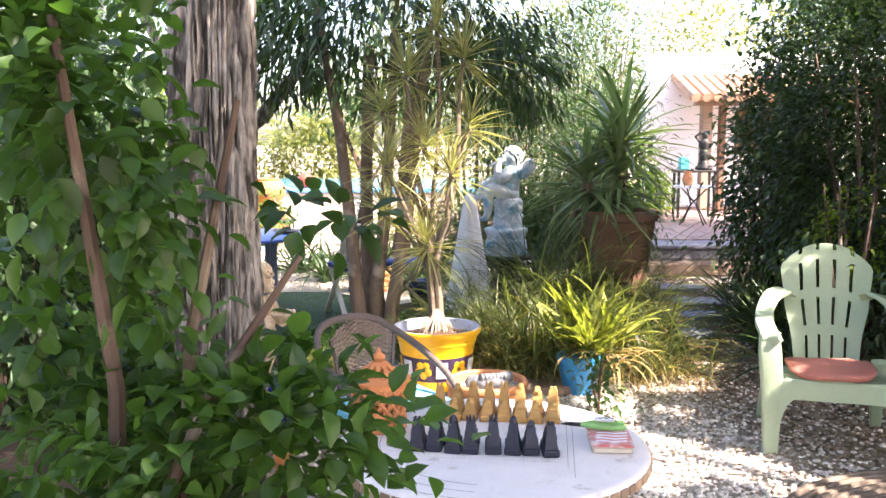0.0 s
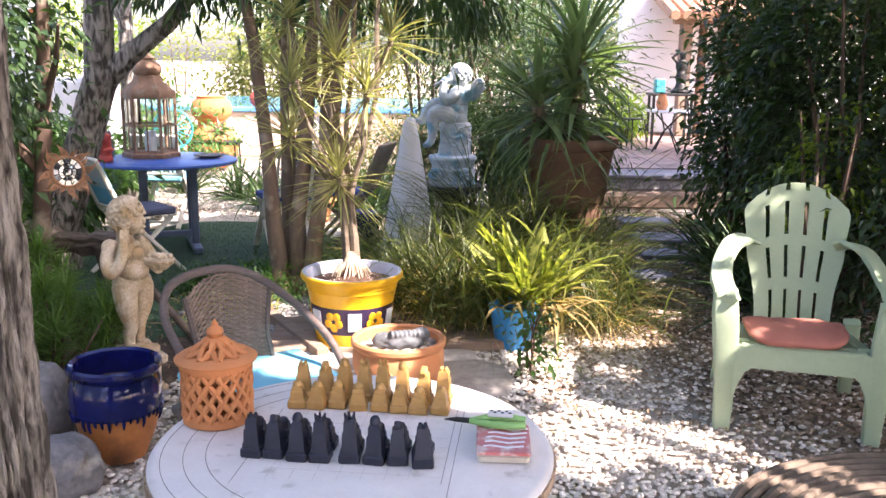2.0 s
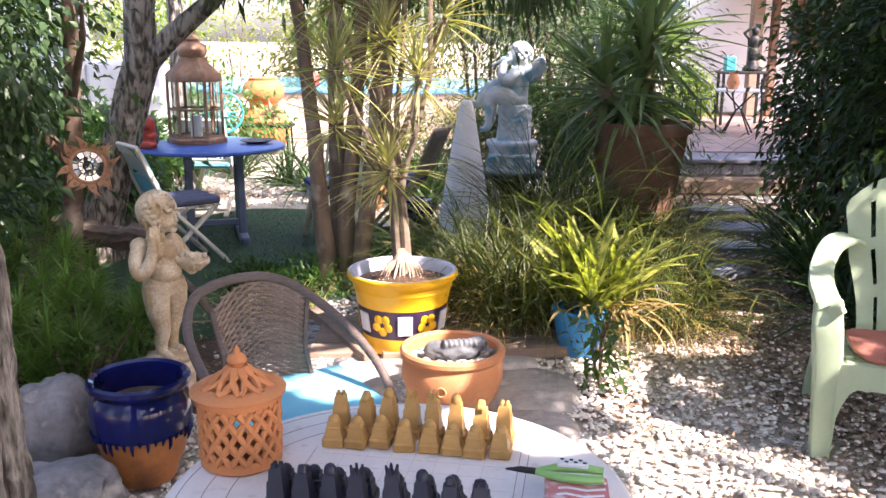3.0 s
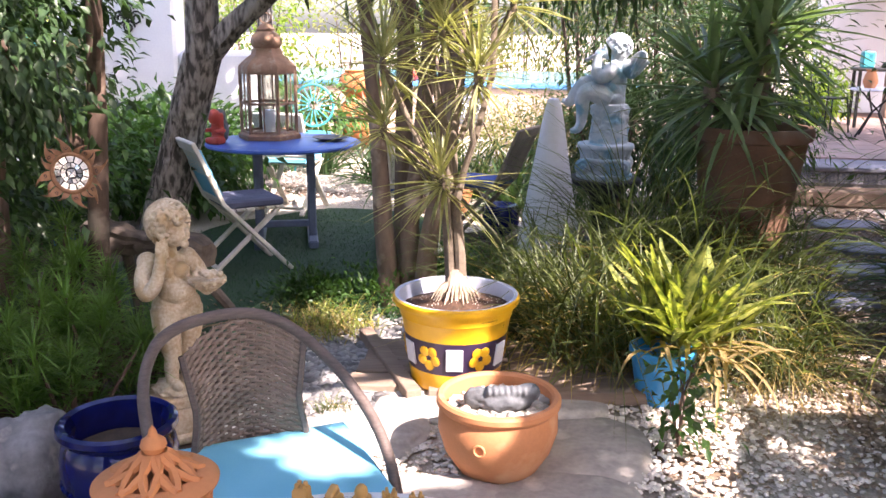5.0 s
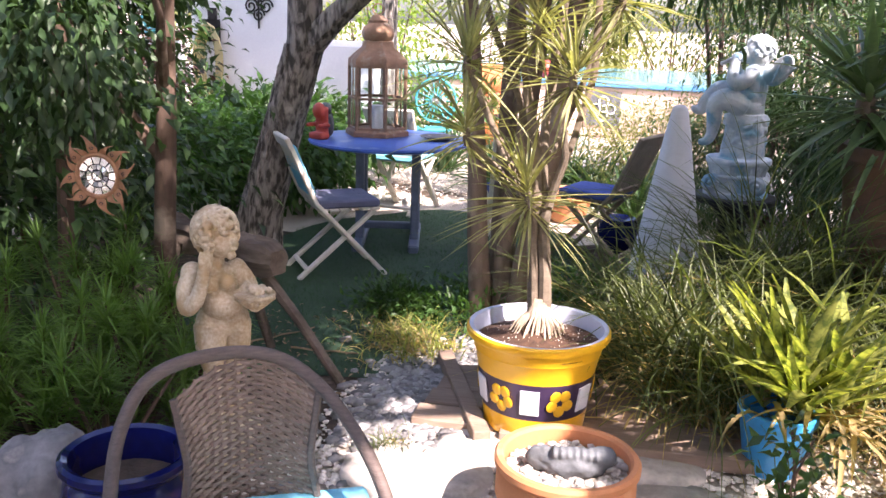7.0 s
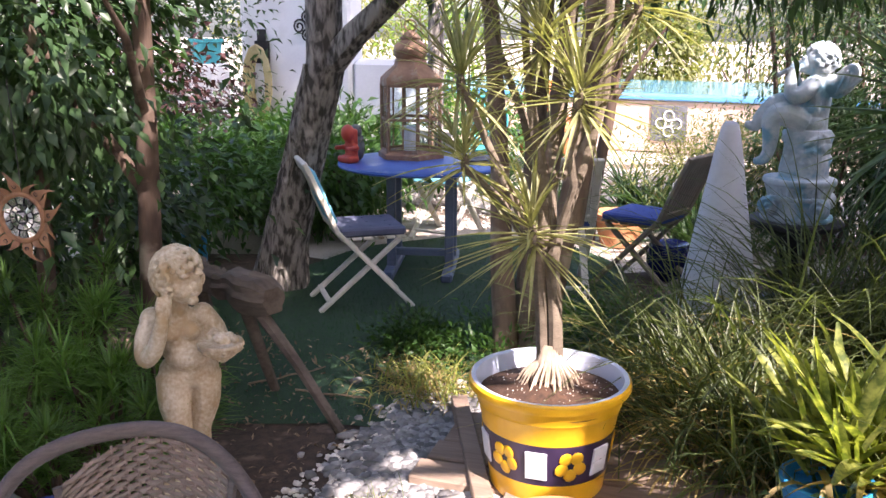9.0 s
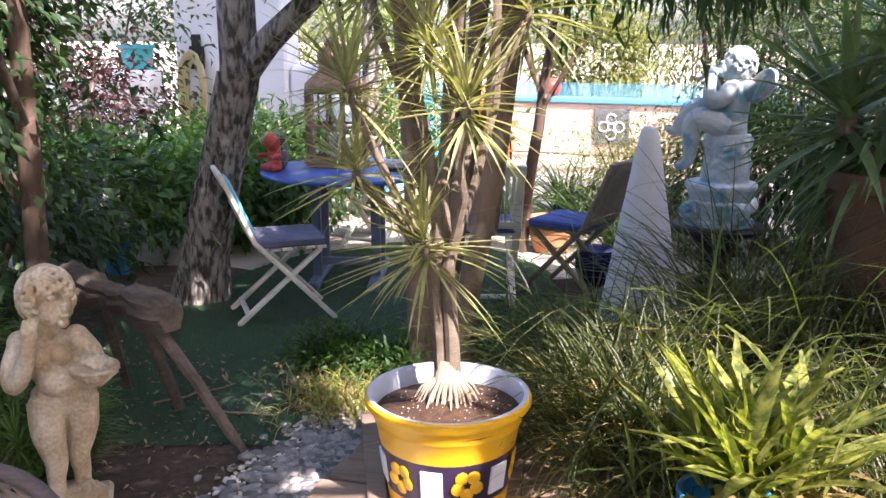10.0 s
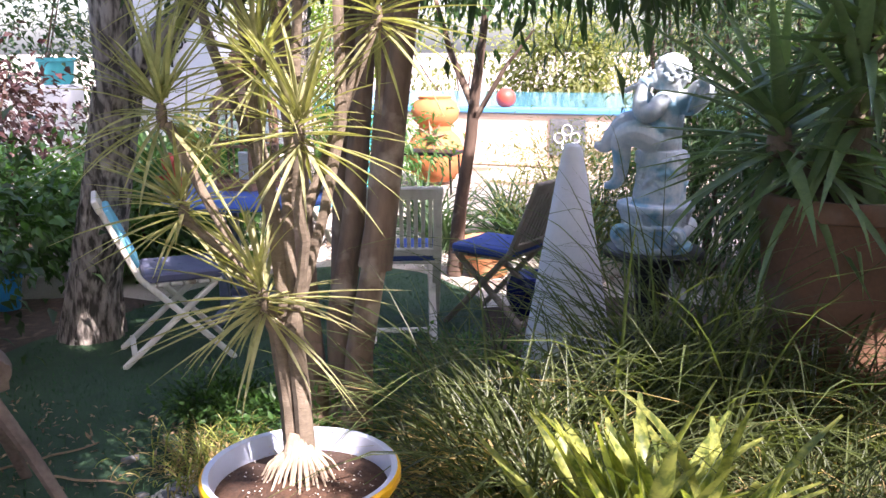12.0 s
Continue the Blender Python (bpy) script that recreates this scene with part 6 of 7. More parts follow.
# orange urn with round body
ou = Shape().lathe([(0.2, 0), (0.24, 0.02), (0.36, 0.2), (0.37, 0.36), (0.3, 0.52), (0.2, 0.62), (0.2, 0.68), (0.28, 0.76), (0.3, 0.86), (0.26, 0.96), (0.2, 1.0), (0.21, 1.03), (0.17, 1.03), (0, 0.9)], 40, wobble=0.02)
solo("orange_urn", ou, ORANGECLAY, "large orange clay gourd shaped urn", "urn", (-2.75, 13.7, 0.03))
# turquoise peacock chair back beyond the table
pk = thing("wire_chair", (-2.75, 11.6, 0), "turquoise wire chair with round fan back", "chair")
part("back_ring", Shape().tube([(0.24 * math.cos(b * 0.2618), 0.1, 0.74 + 0.24 * math.sin(b * 0.2618)) for b in range(25)], 0.014, 8), TEALPAINT, pk)
for k in range(18):
    a = k * 0.349
    part("spoke", Shape().tube([(0.05 * math.cos(a), 0.1, 0.74 + 0.05 * math.sin(a)), (0.24 * math.cos(a), 0.1, 0.74 + 0.24 * math.sin(a))], 0.006, 5), TEALPAINT, pk)
part("seat", Shape().lathe([(0, 0.42), (0.22, 0.42), (0.23, 0.44), (0, 0.45)], 24), TEALPAINT, pk)
for k in range(4):
    part("leg", Shape().tube([(0.15 * math.cos(k * 1.57 + 0.78), 0.15 * math.sin(k * 1.57 + 0.78), 0.43), (0.22 * math.cos(k * 1.57 + 0.78), 0.22 * math.sin(k * 1.57 + 0.78), 0)], 0.013, 6), TEALPAINT, pk)
solo("clay_pot", Shape().lathe([(0.14, 0), (0.2, 0.2), (0.22, 0.21), (0.22, 0.26), (0.19, 0.26), (0.17, 0.2), (0, 0.2)], 32), TERRACOTTA, "terracotta pot behind the teak chair", "plant pot", (-0.75, 9.6, 0))
solo("blue_glazed_pot", Shape().lathe([(0.1, 0), (0.15, 0.1), (0.15, 0.2), (0.13, 0.25), (0.12, 0.24), (0, 0.2)], 32), COBALT, "dark blue glazed pot under the teak chair", "plant pot", (-0.2, 8.75, 0))
# driftwood bench
db = thing("driftwood_bench", (-1.62, 5.77, 0), "rough dark driftwood log bench on crooked legs", "bench", turn=-8)
part("log", Shape().tube([(-0.42 + 0.78 * k / 26, 0.05 - 0.08 * k / 26 + 0.015 * noise.noise(Vector((k * 0.3, 0, 0))), 0.57 - 0.03 * k / 26 + 0.02 * noise.noise(Vector((k * 0.25, 5, 0)))) for k in range(27)], [(0.07 + 0.014 * math.sin(k * 0.35)) * (1 + 0.22 * noise.noise(Vector((k * 0.7, 9, 1)))) * (0.75 if k in (0, 26) else 1) for k in range(27)], 22, 0.45), DRIFT, db)
for p, q in (((0.2, -0.02, 0.53), (0.66, 0.02, 0.0)), ((0.1, 0.02, 0.55), (0.12, 0.2, 0.0)), ((-0.25, -0.04, 0.56), (-0.35, -0.2, 0.0)), ((-0.2, 0.06, 0.56), (-0.28, 0.25, 0.0))):
    part("leg", Shape().tube([p, [(a + b) / 2 + random.uniform(-0.02, 0.02) for a, b in zip(p, q)], q], [0.03, 0.026, 0.022], 8, 0.3), DRIFT, db)
# blue tarp scrap
solo("blue_bucket", Shape().lathe([(0.1, 0), (0.13, 0.26), (0.14, 0.27), (0.14, 0.29), (0.12, 0.28), (0.1, 0.03), (0, 0.03)], 24), BLUEPLASTIC, "blue bucket among the shrubs", "bucket", (-3.4, 7.7, 0)).scale = (0.75, 0.75, 0.75)

# urn with the yucca
uy = thing("terracotta_urn", (1.45, 7.35, 0), "large old terracotta pot, stained brown", "urn")
part("body", Shape().lathe([(0.2, 0.0), (0.215, 0.03), (0.225, 0.2), (0.25, 0.45), (0.285, 0.7), (0.315, 0.92), (0.322, 1.0), (0.3, 1.0), (0.29, 0.95), (0, 0.95)], 44, wobble=0.03), OLDTERRA, uy)
part("rim", Shape().lathe([(0.315, 0.985), (0.345, 0.995), (0.353, 1.02), (0.35, 1.055), (0.34, 1.07), (0.31, 1.07), (0.298, 1.05), (0.298, 0.985)], 44, wobble=0.02), OLDTERRA, uy, "thick rolled rim")
yu = thing("yucca", (1.45, 7.35, 1.0), "yucca with long dark green sword leaves", "plant")
part("trunk", Shape().tube([(0, 0, -0.06), (0.02, 0, 0.25), (0.05, 0.0, 0.64)], [0.06, 0.05, 0.045], 10, 0.3), CANE, yu)
part("trunk", Shape().tube([(-0.03, 0, -0.06), (-0.14, -0.05, 0.12), (-0.26, -0.1, 0.26)], [0.045, 0.04, 0.035], 10, 0.3), CANE, yu)
for x, y, z, n, lo, ln_ in ((0.05, 0.0, 0.6, 80, -0.75, 1.05), (-0.26, -0.1, 0.26, 60, -0.9, 0.95), (0.0, -0.04, 0.34, 34, -1.0, 0.95)):
    w = rosette(rng, n, lo, 1.4)
    base = np.array([x, y, z]) + np.c_[rng.normal(0, 0.02, (n, 2)), w[:, 2] * 0.1]
    strap_parts("leaf", part("rosette", Shape().blob((x, y, z), (0.05, 0.05, 0.1), cuts=2), CANE, yu), base, w, rng.uniform(0.5, 0.8, n) * ln_, rng.uniform(0.04, 0.062, n), rng.uniform(0.05, 0.75, n), STRAP_YUCCA, 6, 0.25)

n = 34
w = rosette(rng, n, -0.9, 0.3)
strap_parts("leaf", part("rosette", Shape().blob((-0.12, -0.12, 0.16), (0.05, 0.05, 0.07), cuts=2), CANE, yu), np.array([-0.12, -0.12, 0.16]) + w * 0.05, w, rng.uniform(0.45, 0.75, n), rng.uniform(0.03, 0.05, n), rng.uniform(0.3, 1.0, n), STRAP_YUCCA, 6, 0.25)

# ---- trees and shrubs ----


def tree(name, pts, radii, bark, label, limbs=(), crown=None, leaf=LEAF_DARK, n=4000, clumps=60, size=(0.09, 0.035), droop=0.6, seg=18):
    """Tapered trunk with limbs and a crown of separate leaves; crown: a list of (centre, half sizes)."""
    t = thing(name, (0, 0, 0), label, "tree")
    part("trunk", Shape().tube(pts, radii, seg, 0.22), bark, t)
    for lp, lrad in limbs:
        part("limb", Shape().tube(lp, lrad, 9, 0.2), bark, t)
    for c, s in crown or ():
        p, o = cloud(rng, c, s, n, clumps)
        k = shaded(p, False)
        part("crown", leaves_mesh("crown", p[k], o[k], *size, leaf, rng, droop), leaf, t)
    return t


def shrub(c, s, leaf, n, label, clumps=50, size=(0.08, 0.035), name="shrub", stems=5, droop=0.35, bark=BROWNBARK):
    """A bush: stems from the ground and clumped leaves."""
    t = thing(name, (c[0], c[1], 0), label, "shrub")
    for k in range(stems):
        a = 2 * math.pi * k / max(stems, 1)
        part("stem", Shape().tube([(0.1 * math.cos(a), 0.1 * math.sin(a), 0), (s[0] * 0.3 * math.cos(a), s[1] * 0.3 * math.sin(a), c[2] * 0.6), (s[0] * 0.6 * math.cos(a), s[1] * 0.6 * math.sin(a), c[2] + s[2] * 0.5)], [0.025, 0.018, 0.006], 7, 0.2), bark, t)
    p, o = cloud(rng, (0, 0, c[2]), s, n, clumps)
    p[:, 2] = np.maximum(p[:, 2], 0.02)
    k = shaded(p + np.array([c[0], c[1], 0]), False)
    p, o = p[k], o[k]
    part("foliage", leaves_mesh("foliage", p, o, *size, leaf, rng, droop), leaf, t)
    return t


# big furrowed trunk


def furrowed(pts, radii, seg, rows, depth, ridges):
    """A trunk whose bark stands in long ragged ridges."""
    s = Shape()
    pts = [Vector(q) for q in pts]
    for i in range(rows + 1):
        u = i / rows * (len(pts) - 1)
        k = min(int(u), len(pts) - 2)
        c, r = pts[k].lerp(pts[k + 1], u - k), radii[k] + (radii[k + 1] - radii[k]) * (u - k)
        for j in range(seg):
            a = 2 * math.pi * j / seg
            w = noise.noise(Vector((math.cos(a) * 1.2, math.sin(a) * 1.2, c.z * 1.5))) * 0.5
            e = noise.noise(Vector((math.cos(a + w * 0.25) * ridges * 0.5, math.sin(a + w * 0.25) * ridges * 0.5, c.z * 2.2)))
            f = noise.noise(Vector((math.cos(a) * ridges, math.sin(a) * ridges, c.z * 9)))
            q = r * (1 + 0.05 * w) + depth * (1 - min(1, abs(e) * 4)) * -1 + depth * 0.5 * f
            s.v.append((c.x + q * math.cos(a), c.y + q * math.sin(a), c.z))
    for i in range(rows):
        for j in range(seg):
            x, y = i * seg + j, i * seg + (j + 1) % seg
            s.f.append((x, y, y + seg, x + seg))
    return s


bt_ = tree("big_tree", [(-0.8, 3.14, 3.0), (-0.75, 3.16, 3.1), (-0.6, 3.1, 3.6)], [0.12, 0.12, 0.1], BARK, "large tree with pale furrowed bark",
     [([(-0.78, 3.12, 2.5), (-1.2, 3.5, 3.0), (-1.6, 3.8, 3.4)], [0.07, 0.05, 0.03]), ([(-0.6, 3.1, 3.3), (0.1, 3.6, 3.7), (0.8, 3.9, 3.9)], [0.07, 0.05, 0.03])],
     [((-1.2, 3.6, 3.8), (1.2, 1.2, 0.7))], LEAF_MID, 2600, 50, (0.1, 0.035))
part("bole", furrowed([(-0.8, 3.03, -0.05), (-0.8, 3.05, 0.25), (-0.83, 3.08, 0.9), (-0.84, 3.1, 1.6), (-0.83, 3.12, 2.2), (-0.8, 3.14, 3.02)], [0.182, 0.158, 0.141, 0.134, 0.128, 0.116], 240, 190, 0.036, 18), BARK, bt_, sharp=70)
bt_.matrix_basis = pose(0.1, -0.26, 0)
# leaning tree by the blue table
tree("leaning_tree", [(-2.5, 7.45, -0.05), (-2.42, 7.42, 0.3), (-2.2, 7.35, 0.9), (-1.98, 7.25, 1.45), (-1.95, 7.22, 1.9), (-1.9, 7.2, 2.8)], [0.19, 0.14, 0.12, 0.115, 0.1, 0.06], BARK, "leaning tree with furrowed brown bark",
     [([(-1.99, 7.25, 1.4), (-1.75, 7.22, 1.62), (-1.45, 7.2, 1.85), (-1.0, 7.2, 2.4)], [0.085, 0.075, 0.065, 0.04])],
     [((-1.9, 7.4, 3.1), (1.3, 1.1, 0.7))], LEAF_MID, 3500, 50, (0.1, 0.035), seg=30)
part("bole", furrowed([(-2.5, 7.45, -0.05), (-2.42, 7.42, 0.3), (-2.2, 7.35, 0.9), (-1.98, 7.25, 1.45)], [0.2, 0.152, 0.132, 0.124], 120, 90, 0.016, 14), BARK, bpy.data.objects["leaning_tree"], sharp=70)

# multi-stem tree behind the yellow pot
ms = thing("multistem_tree", (0, 0, 0), "tree of several brown stems with long hanging leaves", "tree")
STEMS = [[(-0.62, 6.75, 0), (-0.68, 6.8, 0.5), (-0.72, 6.85, 1.0), (-0.8, 6.9, 1.7), (-1.0, 6.95, 2.8)], [(-0.5, 6.78, 0), (-0.52, 6.8, 0.5), (-0.47, 6.85, 0.9), (-0.42, 6.9, 1.6), (-0.35, 7.0, 2.8)], [(-0.42, 6.72, 0), (-0.39, 6.72, 0.4), (-0.32, 6.75, 0.8), (-0.31, 6.82, 1.3), (-0.27, 6.85, 1.9), (0.0, 6.9, 2.8)], [(-0.58, 6.9, 0), (-0.6, 7.0, 0.6), (-0.62, 7.1, 1.3), (-0.6, 7.2, 2.4)], [(-0.33, 6.76, 0.75), (-0.27, 6.8, 1.2), (-0.22, 6.84, 1.7), (-0.12, 6.9, 2.5)]]
STEMBARK = mat("stem_bark", (0.23, 0.16, 0.11), (0.12, 0.08, 0.055), 12, 0.9, bump=0.6, fine=50, stretch=(1, 1, 0.3), stain=(0.34, 0.27, 0.2), stain_scale=6)
for s in STEMS:
    part("stem", Shape().tube(s, [0.07, 0.055, 0.048, 0.042, 0.03, 0.02][: len(s)], 14, 0.2), STEMBARK, ms)
for c, s, n in (((-0.4, 6.9, 2.55), (1.1, 0.9, 0.6), 2600), ((0.35, 7.4, 2.2), (0.7, 0.7, 0.45), 1400), ((-1.2, 7.0, 2.3), (0.5, 0.5, 0.4), 700)):
    p, o = cloud(rng, c, s, n, 40)
    part("crown", leaves_mesh("crown", p, o, 0.15, 0.03, LEAF_DARK, rng, 1.1), LEAF_DARK, ms)
# thin tree before the pool
tree("slender_tree", [(-0.98, 9.5, 0), (-0.93, 9.5, 0.5), (-0.85, 9.5, 1.0), (-0.82, 9.5, 1.3), (-0.75, 9.5, 1.8), (-0.7, 9.5, 2.4)], [0.06, 0.05, 0.042, 0.036, 0.025, 0.015], BROWNBARK, "slender dark tree before the pool",
     [([(-0.82, 9.5, 1.2), (-1.0, 9.5, 1.6), (-1.15, 9.5, 2.1)], [0.03, 0.022, 0.012]), ([(-0.84, 9.5, 1.1), (-0.6, 9.5, 1.5), (-0.4, 9.5, 1.75)], [0.022, 0.014, 0.006])],
     [((-0.8, 9.6, 2.3), (0.8, 0.6, 0.5))], LEAF_DARK, 1400, 30, (0.09, 0.045))

# left bank of shrubs
for c, s, leaf, n, sz, lab in (
    ((-3.2, 6.3, 0.75), (0.85, 0.9, 0.7), LEAF_DARK, 4200, (0.1, 0.045), "dense dark green shrub"),
    ((-3.9, 7.9, 0.5), (0.9, 0.8, 0.42), LEAF_MID, 5000, (0.1, 0.045), "glossy mid green shrub"),
    ((-3.2, 8.9, 0.5), (0.7, 0.6, 0.42), LEAF_MID, 4000, (0.12, 0.05), "broad leaved green shrub by the table"),
    ((-3.8, 10.1, 0.45), (1.2, 0.7, 0.4), LEAF_MID, 5000, (0.12, 0.05), "broad leaved green shrub below the white wall"),
    ((-5.2, 9.0, 1.1), (0.9, 0.8, 0.75), LEAF_RED, 3400, (0.09, 0.05), "dark red leaved shrub"),
    ((-2.6, 5.1, 0.9), (0.7, 0.6, 0.9), LEAF_DARK, 3000, (0.09, 0.04), "dark shrub behind the sun mirror"),
    ((-6.8, 11.0, 1.6), (1.6, 1.3, 1.6), LEAF_DARK, 4500, (0.12, 0.05), "tall dark green shrub by the wall"),
    ((-4.6, 6.0, 1.3), (1.2, 1.2, 1.3), LEAF_DARK, 4500, (0.1, 0.045), "tall dark green shrub"),
    ((-3.2, 12.4, 0.6), (1.0, 0.6, 0.6), LEAF_MID, 2200, (0.12, 0.04), "green shrub near the urn"),
    ((-0.2, 10.6, 0.5), (0.8, 0.6, 0.5), LEAF_WASHED, 9000, (0.06, 0.014), "feathery grey green lavender bush"),
    ((0.7, 10.0, 0.6), (0.8, 0.5, 0.6), LEAF_DARK, 8000, (0.08, 0.02), "dark feathery bush behind the cone"),
):
    shrub(c, s, leaf, n, lab, size=sz)
# upright needle-leaved plants by the statue
for x, y, h in ((-1.42, 4.9, 0.6), (-1.35, 4.62, 0.45), (-1.7, 5.0, 0.66), (-1.6, 4.6, 0.52), (-1.95, 4.75, 0.62), (-1.28, 5.05, 0.5), (-1.85, 4.4, 0.5)):
    t = thing("needle_plant", (x, y, 0), "bushy plant with fine bright green needle leaves", "plant", "needle plants by the statue")
    for k in range(13):
        ex, ey, ez = random.uniform(-0.22, 0.22), random.uniform(-0.22, 0.22), h * random.uniform(0.35, 1.2)
        part("stem", Shape().tube([(0, 0, 0), (ex * 0.6, ey * 0.6, ez * 0.6), (ex, ey, ez)], [0.01, 0.008, 0.005], 6), BROWNBARK, t)
        n = 90
        w = rosette(rng, n, -0.3, 1.4)
        part("needles", straps_mesh("needles", np.array([ex, ey, ez]) + np.c_[np.zeros((n, 2)), rng.uniform(-0.12, 0.02, n)], w, rng.uniform(0.09, 0.17, n), np.full(n, 0.007), rng.uniform(0.0, 0.6, n), LEAF_NEEDLE, 3), LEAF_NEEDLE, t)
# small tree over the sun mirror
tree("citrus_tree", [(-1.72, 5.5, 0), (-1.7, 5.45, 0.6), (-1.62, 5.4, 1.2), (-1.55, 5.35, 1.9), (-1.5, 5.3, 2.6)], [0.055, 0.045, 0.04, 0.03, 0.02], BROWNBARK, "small dark leaved citrus tree",
     [([(-1.65, 5.42, 1.0), (-1.9, 5.3, 1.4), (-2.1, 5.2, 1.9)], [0.03, 0.022, 0.012]), ([(-1.62, 5.4, 1.3), (-1.4, 5.1, 1.6), (-1.3, 4.9, 1.75)], [0.022, 0.014, 0.006]), ([(-2.05, 5.2, 0), (-2.0, 5.2, 0.8), (-1.95, 5.2, 1.8)], [0.04, 0.035, 0.025])],
     [((-1.85, 5.1, 1.65), (0.5, 0.5, 0.5)), ((-2.4, 5.4, 1.8), (0.7, 0.7, 0.8))], LEAF_DARK, 3600, 55, (0.078, 0.034))

# shrub beside the first steps
fs = thing("lemon_shrub", (0, 0, 0), "leafy green shrub with rounded glossy leaves", "shrub")
for pts, r in (([(-0.5, 1.25, 0), (-0.48, 1.22, 0.8), (-0.45, 1.18, 1.3), (-0.5, 1.15, 1.8)], [0.02, 0.016, 0.012, 0.006]), ([(-0.42, 1.4, 0), (-0.44, 1.35, 0.7), (-0.38, 1.3, 1.35), (-0.3, 1.3, 1.7)], [0.018, 0.014, 0.01, 0.005]), ([(-0.46, 1.2, 1.0), (-0.32, 1.2, 1.3), (-0.2, 1.22, 1.48)], [0.01, 0.008, 0.004]), ([(-0.46, 1.25, 0.85), (-0.3, 1.3, 1.05), (-0.14, 1.35, 1.15)], [0.01, 0.008, 0.004])):
    part("stem", Shape().tube(pts, r, 7, 0.15), BROWNBARK, fs)
for c, s, n in (((-0.46, 1.2, 1.66), (0.16, 0.18, 0.28), 900), ((-0.28, 1.22, 1.17), (0.2, 0.16, 0.16), 900), ((-0.5, 1.25, 1.15), (0.18, 0.2, 0.28), 900), ((-0.5, 1.3, 0.75), (0.3, 0.22, 0.3), 900), ((-0.75, 1.5, 1.4), (0.25, 0.3, 0.5), 1000), ((-0.18, 1.3, 1.52), (0.1, 0.08, 0.05), 30)):
    p, o = cloud(rng, c, s, n, 14)
    part("foliage", leaves_mesh("foliage", p, o, 0.045, 0.03, LEAF_SHRUB, rng, 0.2, round_leaf=True), LEAF_SHRUB, fs)

# right hand hedge
for c, s, n, leaf, sz in (
    ((3.25, 6.5, 1.5), (0.85, 0.9, 1.6), 13000, LEAF_DARK, (0.085, 0.038)),
    ((3.75, 8.4, 1.7), (0.85, 1.1, 1.8), 13000, LEAF_DARK, (0.09, 0.04)),
    ((3.2, 5.1, 1.6), (0.6, 0.6, 1.6), 9000, LEAF_DARK, (0.075, 0.034)),
    ((4.2, 5.2, 1.9), (0.9, 1.2, 1.9), 9000, LEAF_DARK, (0.09, 0.04)),
    ((5.0, 10.0, 1.9), (1.1, 1.2, 1.9), 9000, LEAF_DARK, (0.1, 0.045)),
    ((3.7, 3.4, 1.7), (0.8, 0.9, 1.7), 7000, LEAF_DARK, (0.085, 0.038)),
    ((4.6, 7.2, 2.2), (0.8, 1.2, 1.8), 8000, LEAF_DARK, (0.1, 0.045)),
    ((3.0, 8.0, 1.25), (0.42, 0.5, 1.2), 4500, LEAF_DARK, (0.09, 0.04)),
    ((2.75, 5.9, 1.1), (0.3, 0.35, 0.5), 700, LEAF_LIME, (0.06, 0.03)),
):
    shrub(c, s, leaf, n, "tall dense dark green hedge shrub" if leaf is LEAF_DARK else "lime green new growth on the hedge", 80, sz, "hedge_shrub")
for x, y in ((2.6, 6.7), (2.72, 7.3), (2.75, 7.8), (2.6, 6.1), (-1.35, 10.2), (-0.6, 10.3), (-1.8, 10.9), (-0.2, 9.6), (-1.0, 10.9), (-2.5, 11.4)):
    t = thing("strap_plant", (x, y, 0), "dark arching strap leaved plant", "plant", "dark strap leaved plants")
    n = 60
    w = rosette(rng, n, 0.3, 1.4)
    strap_parts("leaf", t, np.c_[rng.normal(0, 0.06, (n, 2)), np.zeros(n)], w, rng.uniform(0.45, 0.9, n), rng.uniform(0.02, 0.04, n), rng.uniform(0.4, 1.8, n), LEAF_DARK, 5)
# airy screen behind the cherub
for c, s, n in (((1.2, 10.4, 1.6), (0.9, 0.6, 1.6), 11000), ((1.9, 11.2, 2.3), (0.7, 0.6, 1.3), 6000), ((0.4, 11.6, 2.3), (0.9, 0.6, 1.2), 5000), ((1.6, 9.2, 1.1), (0.6, 0.5, 1.1), 7000)):
    shrub(c, s, LEAF_DARK, n, "tall airy bamboo like screen", 70, (0.1, 0.018), "bamboo_screen", 9)
# far trees and garden beyond the pool, washed-out light put into their leaf colour
for c, s, n, leaf in (((-6.0, 24, 1.5), (3.0, 1.5, 1.5), 700, LEAF_WASHED), ((-1.5, 25, 2.0), (2.6, 1.5, 2.0), 1400, LEAF_WASHED), ((3.0, 24, 3.0), (3.0, 1.5, 3.0), 2200, LEAF_WASHED), ((7.5, 23, 3.2), (3.0, 1.5, 3.2), 3000, LEAF_WASHED), ((-11, 22, 3.0), (3.5, 2, 3.0), 3600, LEAF_WASHED), ((-4.4, 13.8, 1.4), (0.9, 0.7, 1.3), 2600, LEAF_LIME), ((1.6, 15.5, 2.2), (1.4, 0.9, 1.9), 3000, LEAF_WASHED), ((-3.4, 23, 1.2), (1.2, 0.8, 1.1), 1800, LEAF_WASHED), ((3.5, 15.2, 0.75), (0.4, 0.4, 0.4), 1500, LEAF_LIME)):
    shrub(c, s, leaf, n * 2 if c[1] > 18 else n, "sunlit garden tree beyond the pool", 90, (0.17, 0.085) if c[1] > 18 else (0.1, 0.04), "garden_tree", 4)

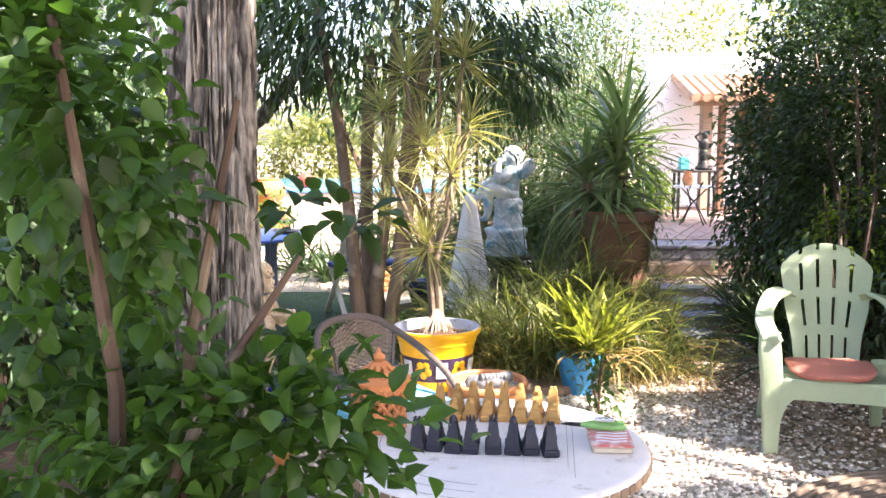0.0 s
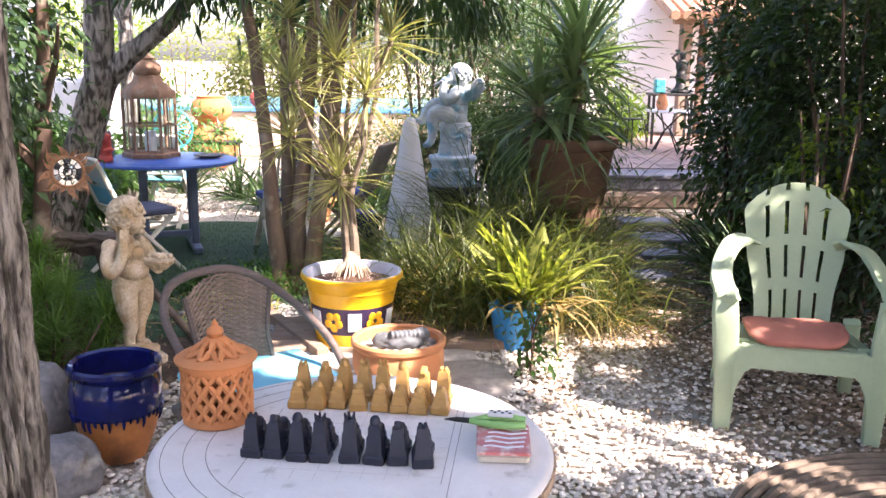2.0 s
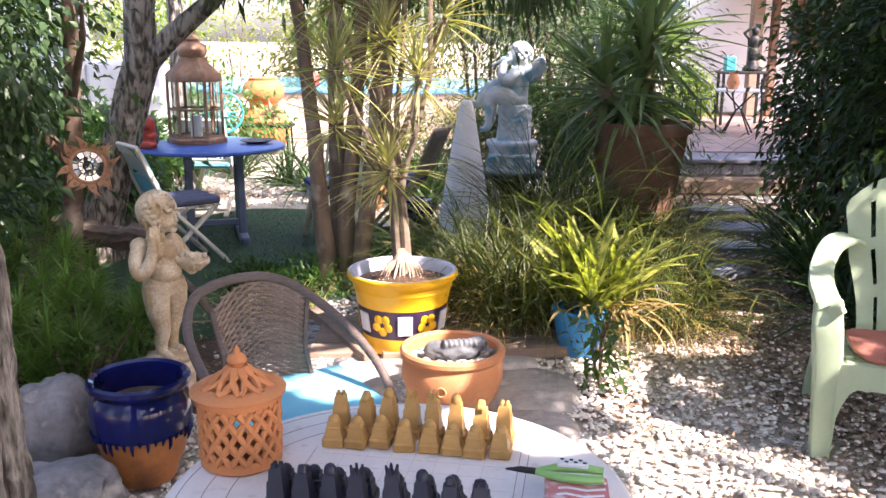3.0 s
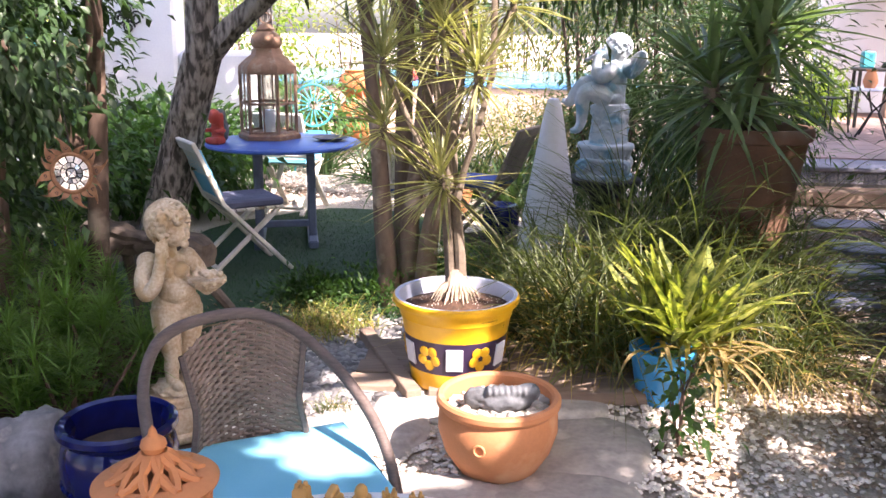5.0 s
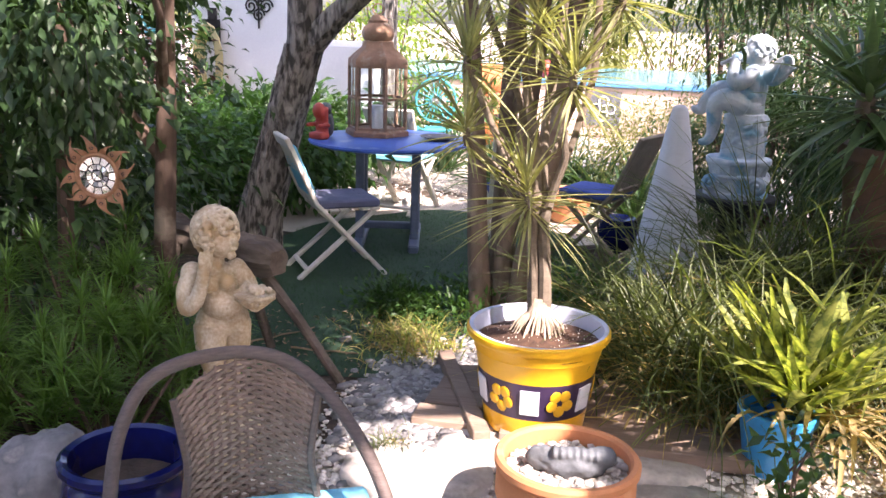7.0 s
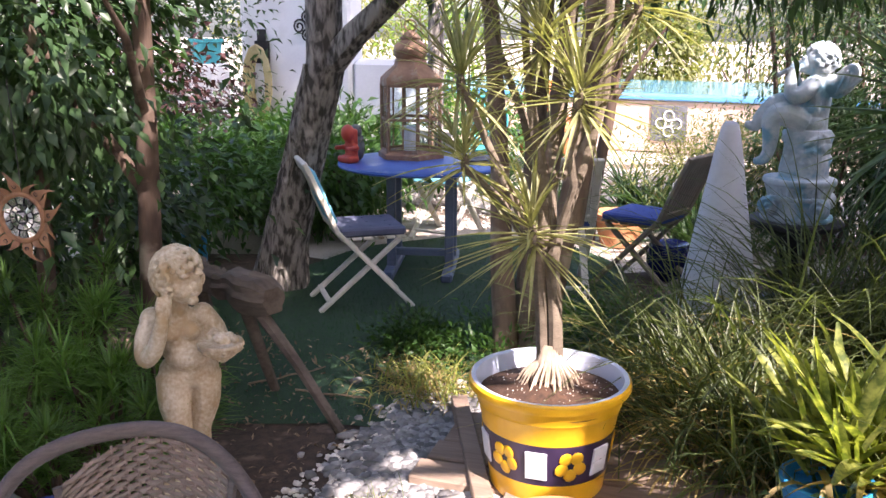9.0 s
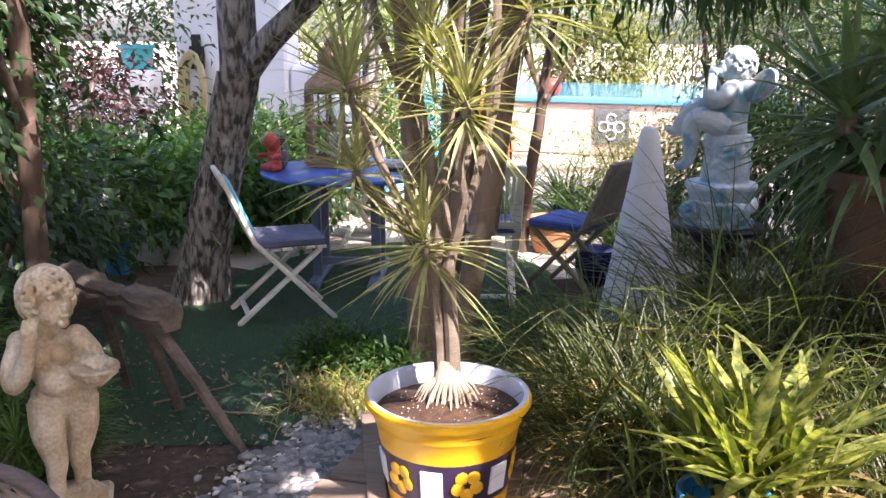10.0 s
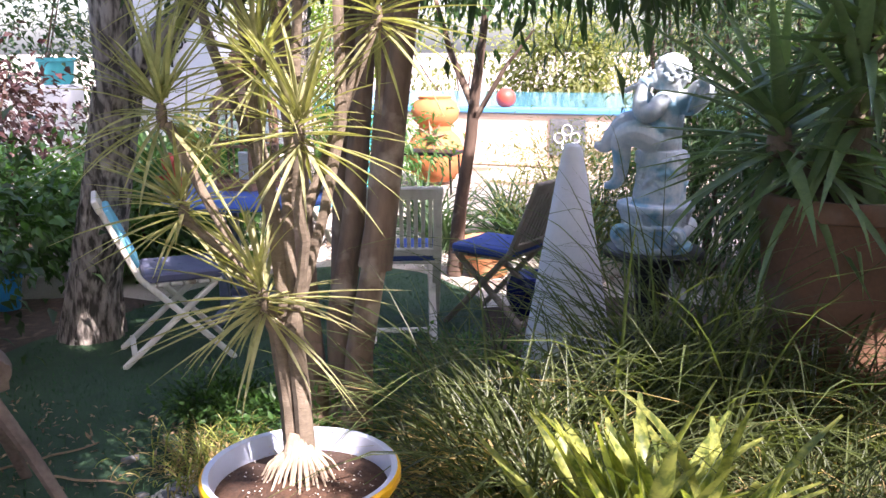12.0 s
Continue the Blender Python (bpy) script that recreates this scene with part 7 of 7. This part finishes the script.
# canopy trees beside and behind the way, with gaps where the sun comes through
for name, at, h, crowns in (
    ("canopy_tree", (4.6, 2.0), 2.6, [((4.2, 2.6, 3.7), (1.9, 1.9, 0.75)), ((2.3, 1.4, 4.0), (1.5, 1.4, 0.6)), ((5.6, 4.2, 3.9), (1.8, 1.8, 0.8))]),
    ("canopy_tree", (3.4, -1.2), 2.7, [((3.6, -0.2, 3.8), (2.0, 1.9, 0.8)), ((5.8, 0.6, 4.0), (1.8, 1.8, 0.8))]),
    ("canopy_tree", (1.2, -2.4), 2.6, [((1.5, -0.6, 3.7), (1.8, 1.7, 0.7))]),
    ("canopy_tree", (5.8, 6.5), 2.7, [((5.2, 6.6, 3.9), (1.8, 1.9, 0.9)), ((2.4, 4.8, 4.1), (1.5, 1.5, 0.6)), ((0.9, 5.7, 4.3), (1.2, 1.2, 0.5)), ((2.3, 3.1, 4.1), (1.2, 1.1, 0.5)), ((2.7, 7.2, 4.1), (1.3, 1.2, 0.5))]),
):
    t = thing(name, (0, 0, 0), "tall shade tree with a broad leafy crown", "tree", "shade trees")
    part("trunk", Shape().tube([(at[0], at[1], 0), (at[0] + 0.05, at[1], h * 0.6), (at[0], at[1] + 0.05, h + 0.6)], [0.17, 0.13, 0.09], 14, 0.2), BARK, t)
    for c, s in crowns:
        dense = 13500 if c[0] < 3 and c[1] > 1 else 9000
        part("limb", Shape().tube([(at[0], at[1], h), ((at[0] + c[0]) / 2, (at[1] + c[1]) / 2, h + 0.5), c], [0.08, 0.06, 0.03], 8, 0.2), BARK, t)
        p, o = cloud(rng, c, s, dense, 160, 0.3, 0.6)
        keep = shaded(p)
        part("crown", leaves_mesh("crown", p[keep], o[keep], 0.15, 0.08, LEAF_MID, rng, 0.4), LEAF_MID, t)

# unseen shrubs added to the left and behind, holding back sky light
for c, s, n in (((-3.3, 3.2, 1.9), (0.9, 1.2, 1.9), 8000), ((-2.6, 0.6, 1.9), (0.9, 1.3, 1.9), 7000), ((-4.6, 4.4, 2.4), (1.0, 1.3, 2.2), 7000), ((-1.0, -2.6, 1.9), (1.6, 0.8, 1.9), 6000), ((2.2, -3.2, 1.9), (1.6, 0.8, 1.9), 6000)):
    shrub(c, s, LEAF_DARK, n, "tall dense dark green shrub, added out of view to block sky light", 80, (0.1, 0.045), "sky_block_shrub")

solo("plant_label", Shape().box((0.022, 0.004, 0.56), (0, 0, 0.28), edge=0.002), WHITEPAINT, "white plant label stake among the grass", "plant label", (1.38, 7.1, 0.0), turn=-20)
solo("orange_fruit", Shape().blob((0, 0, 0), (0.045, 0.045, 0.043), 0.05, 3), ORANGECLAY, "ripe orange fruit hanging in the tree", "fruit", (-2.0, 6.3, 1.85))
for x, y, a, l in ((1.3, 6.9, -25, 0.8), (2.1, 6.3, 20, 0.6), (-1.2, 6.0, 10, 0.35), (-1.05, 6.3, -35, 0.3), (-1.5, 6.1, 60, 0.4), (2.4, 7.6, -10, 0.5)):
    pts = [((k / 6 - 0.5) * l, 0.03 * noise.noise(Vector((k * 0.8, x, y))), 0.012 + 0.01 * abs(noise.noise(Vector((k, x, 3))))) for k in range(7)]
    solo("twig", Shape().limb(pts, [0.006, 0.0055, 0.005, 0.005, 0.0045, 0.004, 0.003], 6, 2), LITTER, "dry fallen twig on the ground", "twig", (x, y, 0), "fallen twigs", turn=a)

# trees added with crowns above the view, to shade terrace and white wall
for at, c, s in (((6.9, 11.0), (6.3, 11.2, 3.9), (1.9, 1.6, 0.9)), ((-3.0, 10.9), (-2.7, 9.9, 4.4), (1.7, 1.2, 0.6)), ((-3.0, 10.9), (-4.2, 10.6, 4.3), (1.2, 1.0, 0.5))):
    t = thing("garden_tree", (0, 0, 0), "leafy tree added to shade the terrace and white wall", "tree", "shade trees")
    part("trunk", Shape().tube([(at[0], at[1], 0), (at[0], at[1] + 0.05, 2.0), c], [0.1, 0.08, 0.04], 12, 0.2), BARK, t)
    q, o = cloud(rng, c, s, 8000, 120, 0.3, 0.5)
    part("crown", leaves_mesh("crown", q, o, 0.15, 0.08, LEAF_MID, rng, 0.4), LEAF_MID, t)
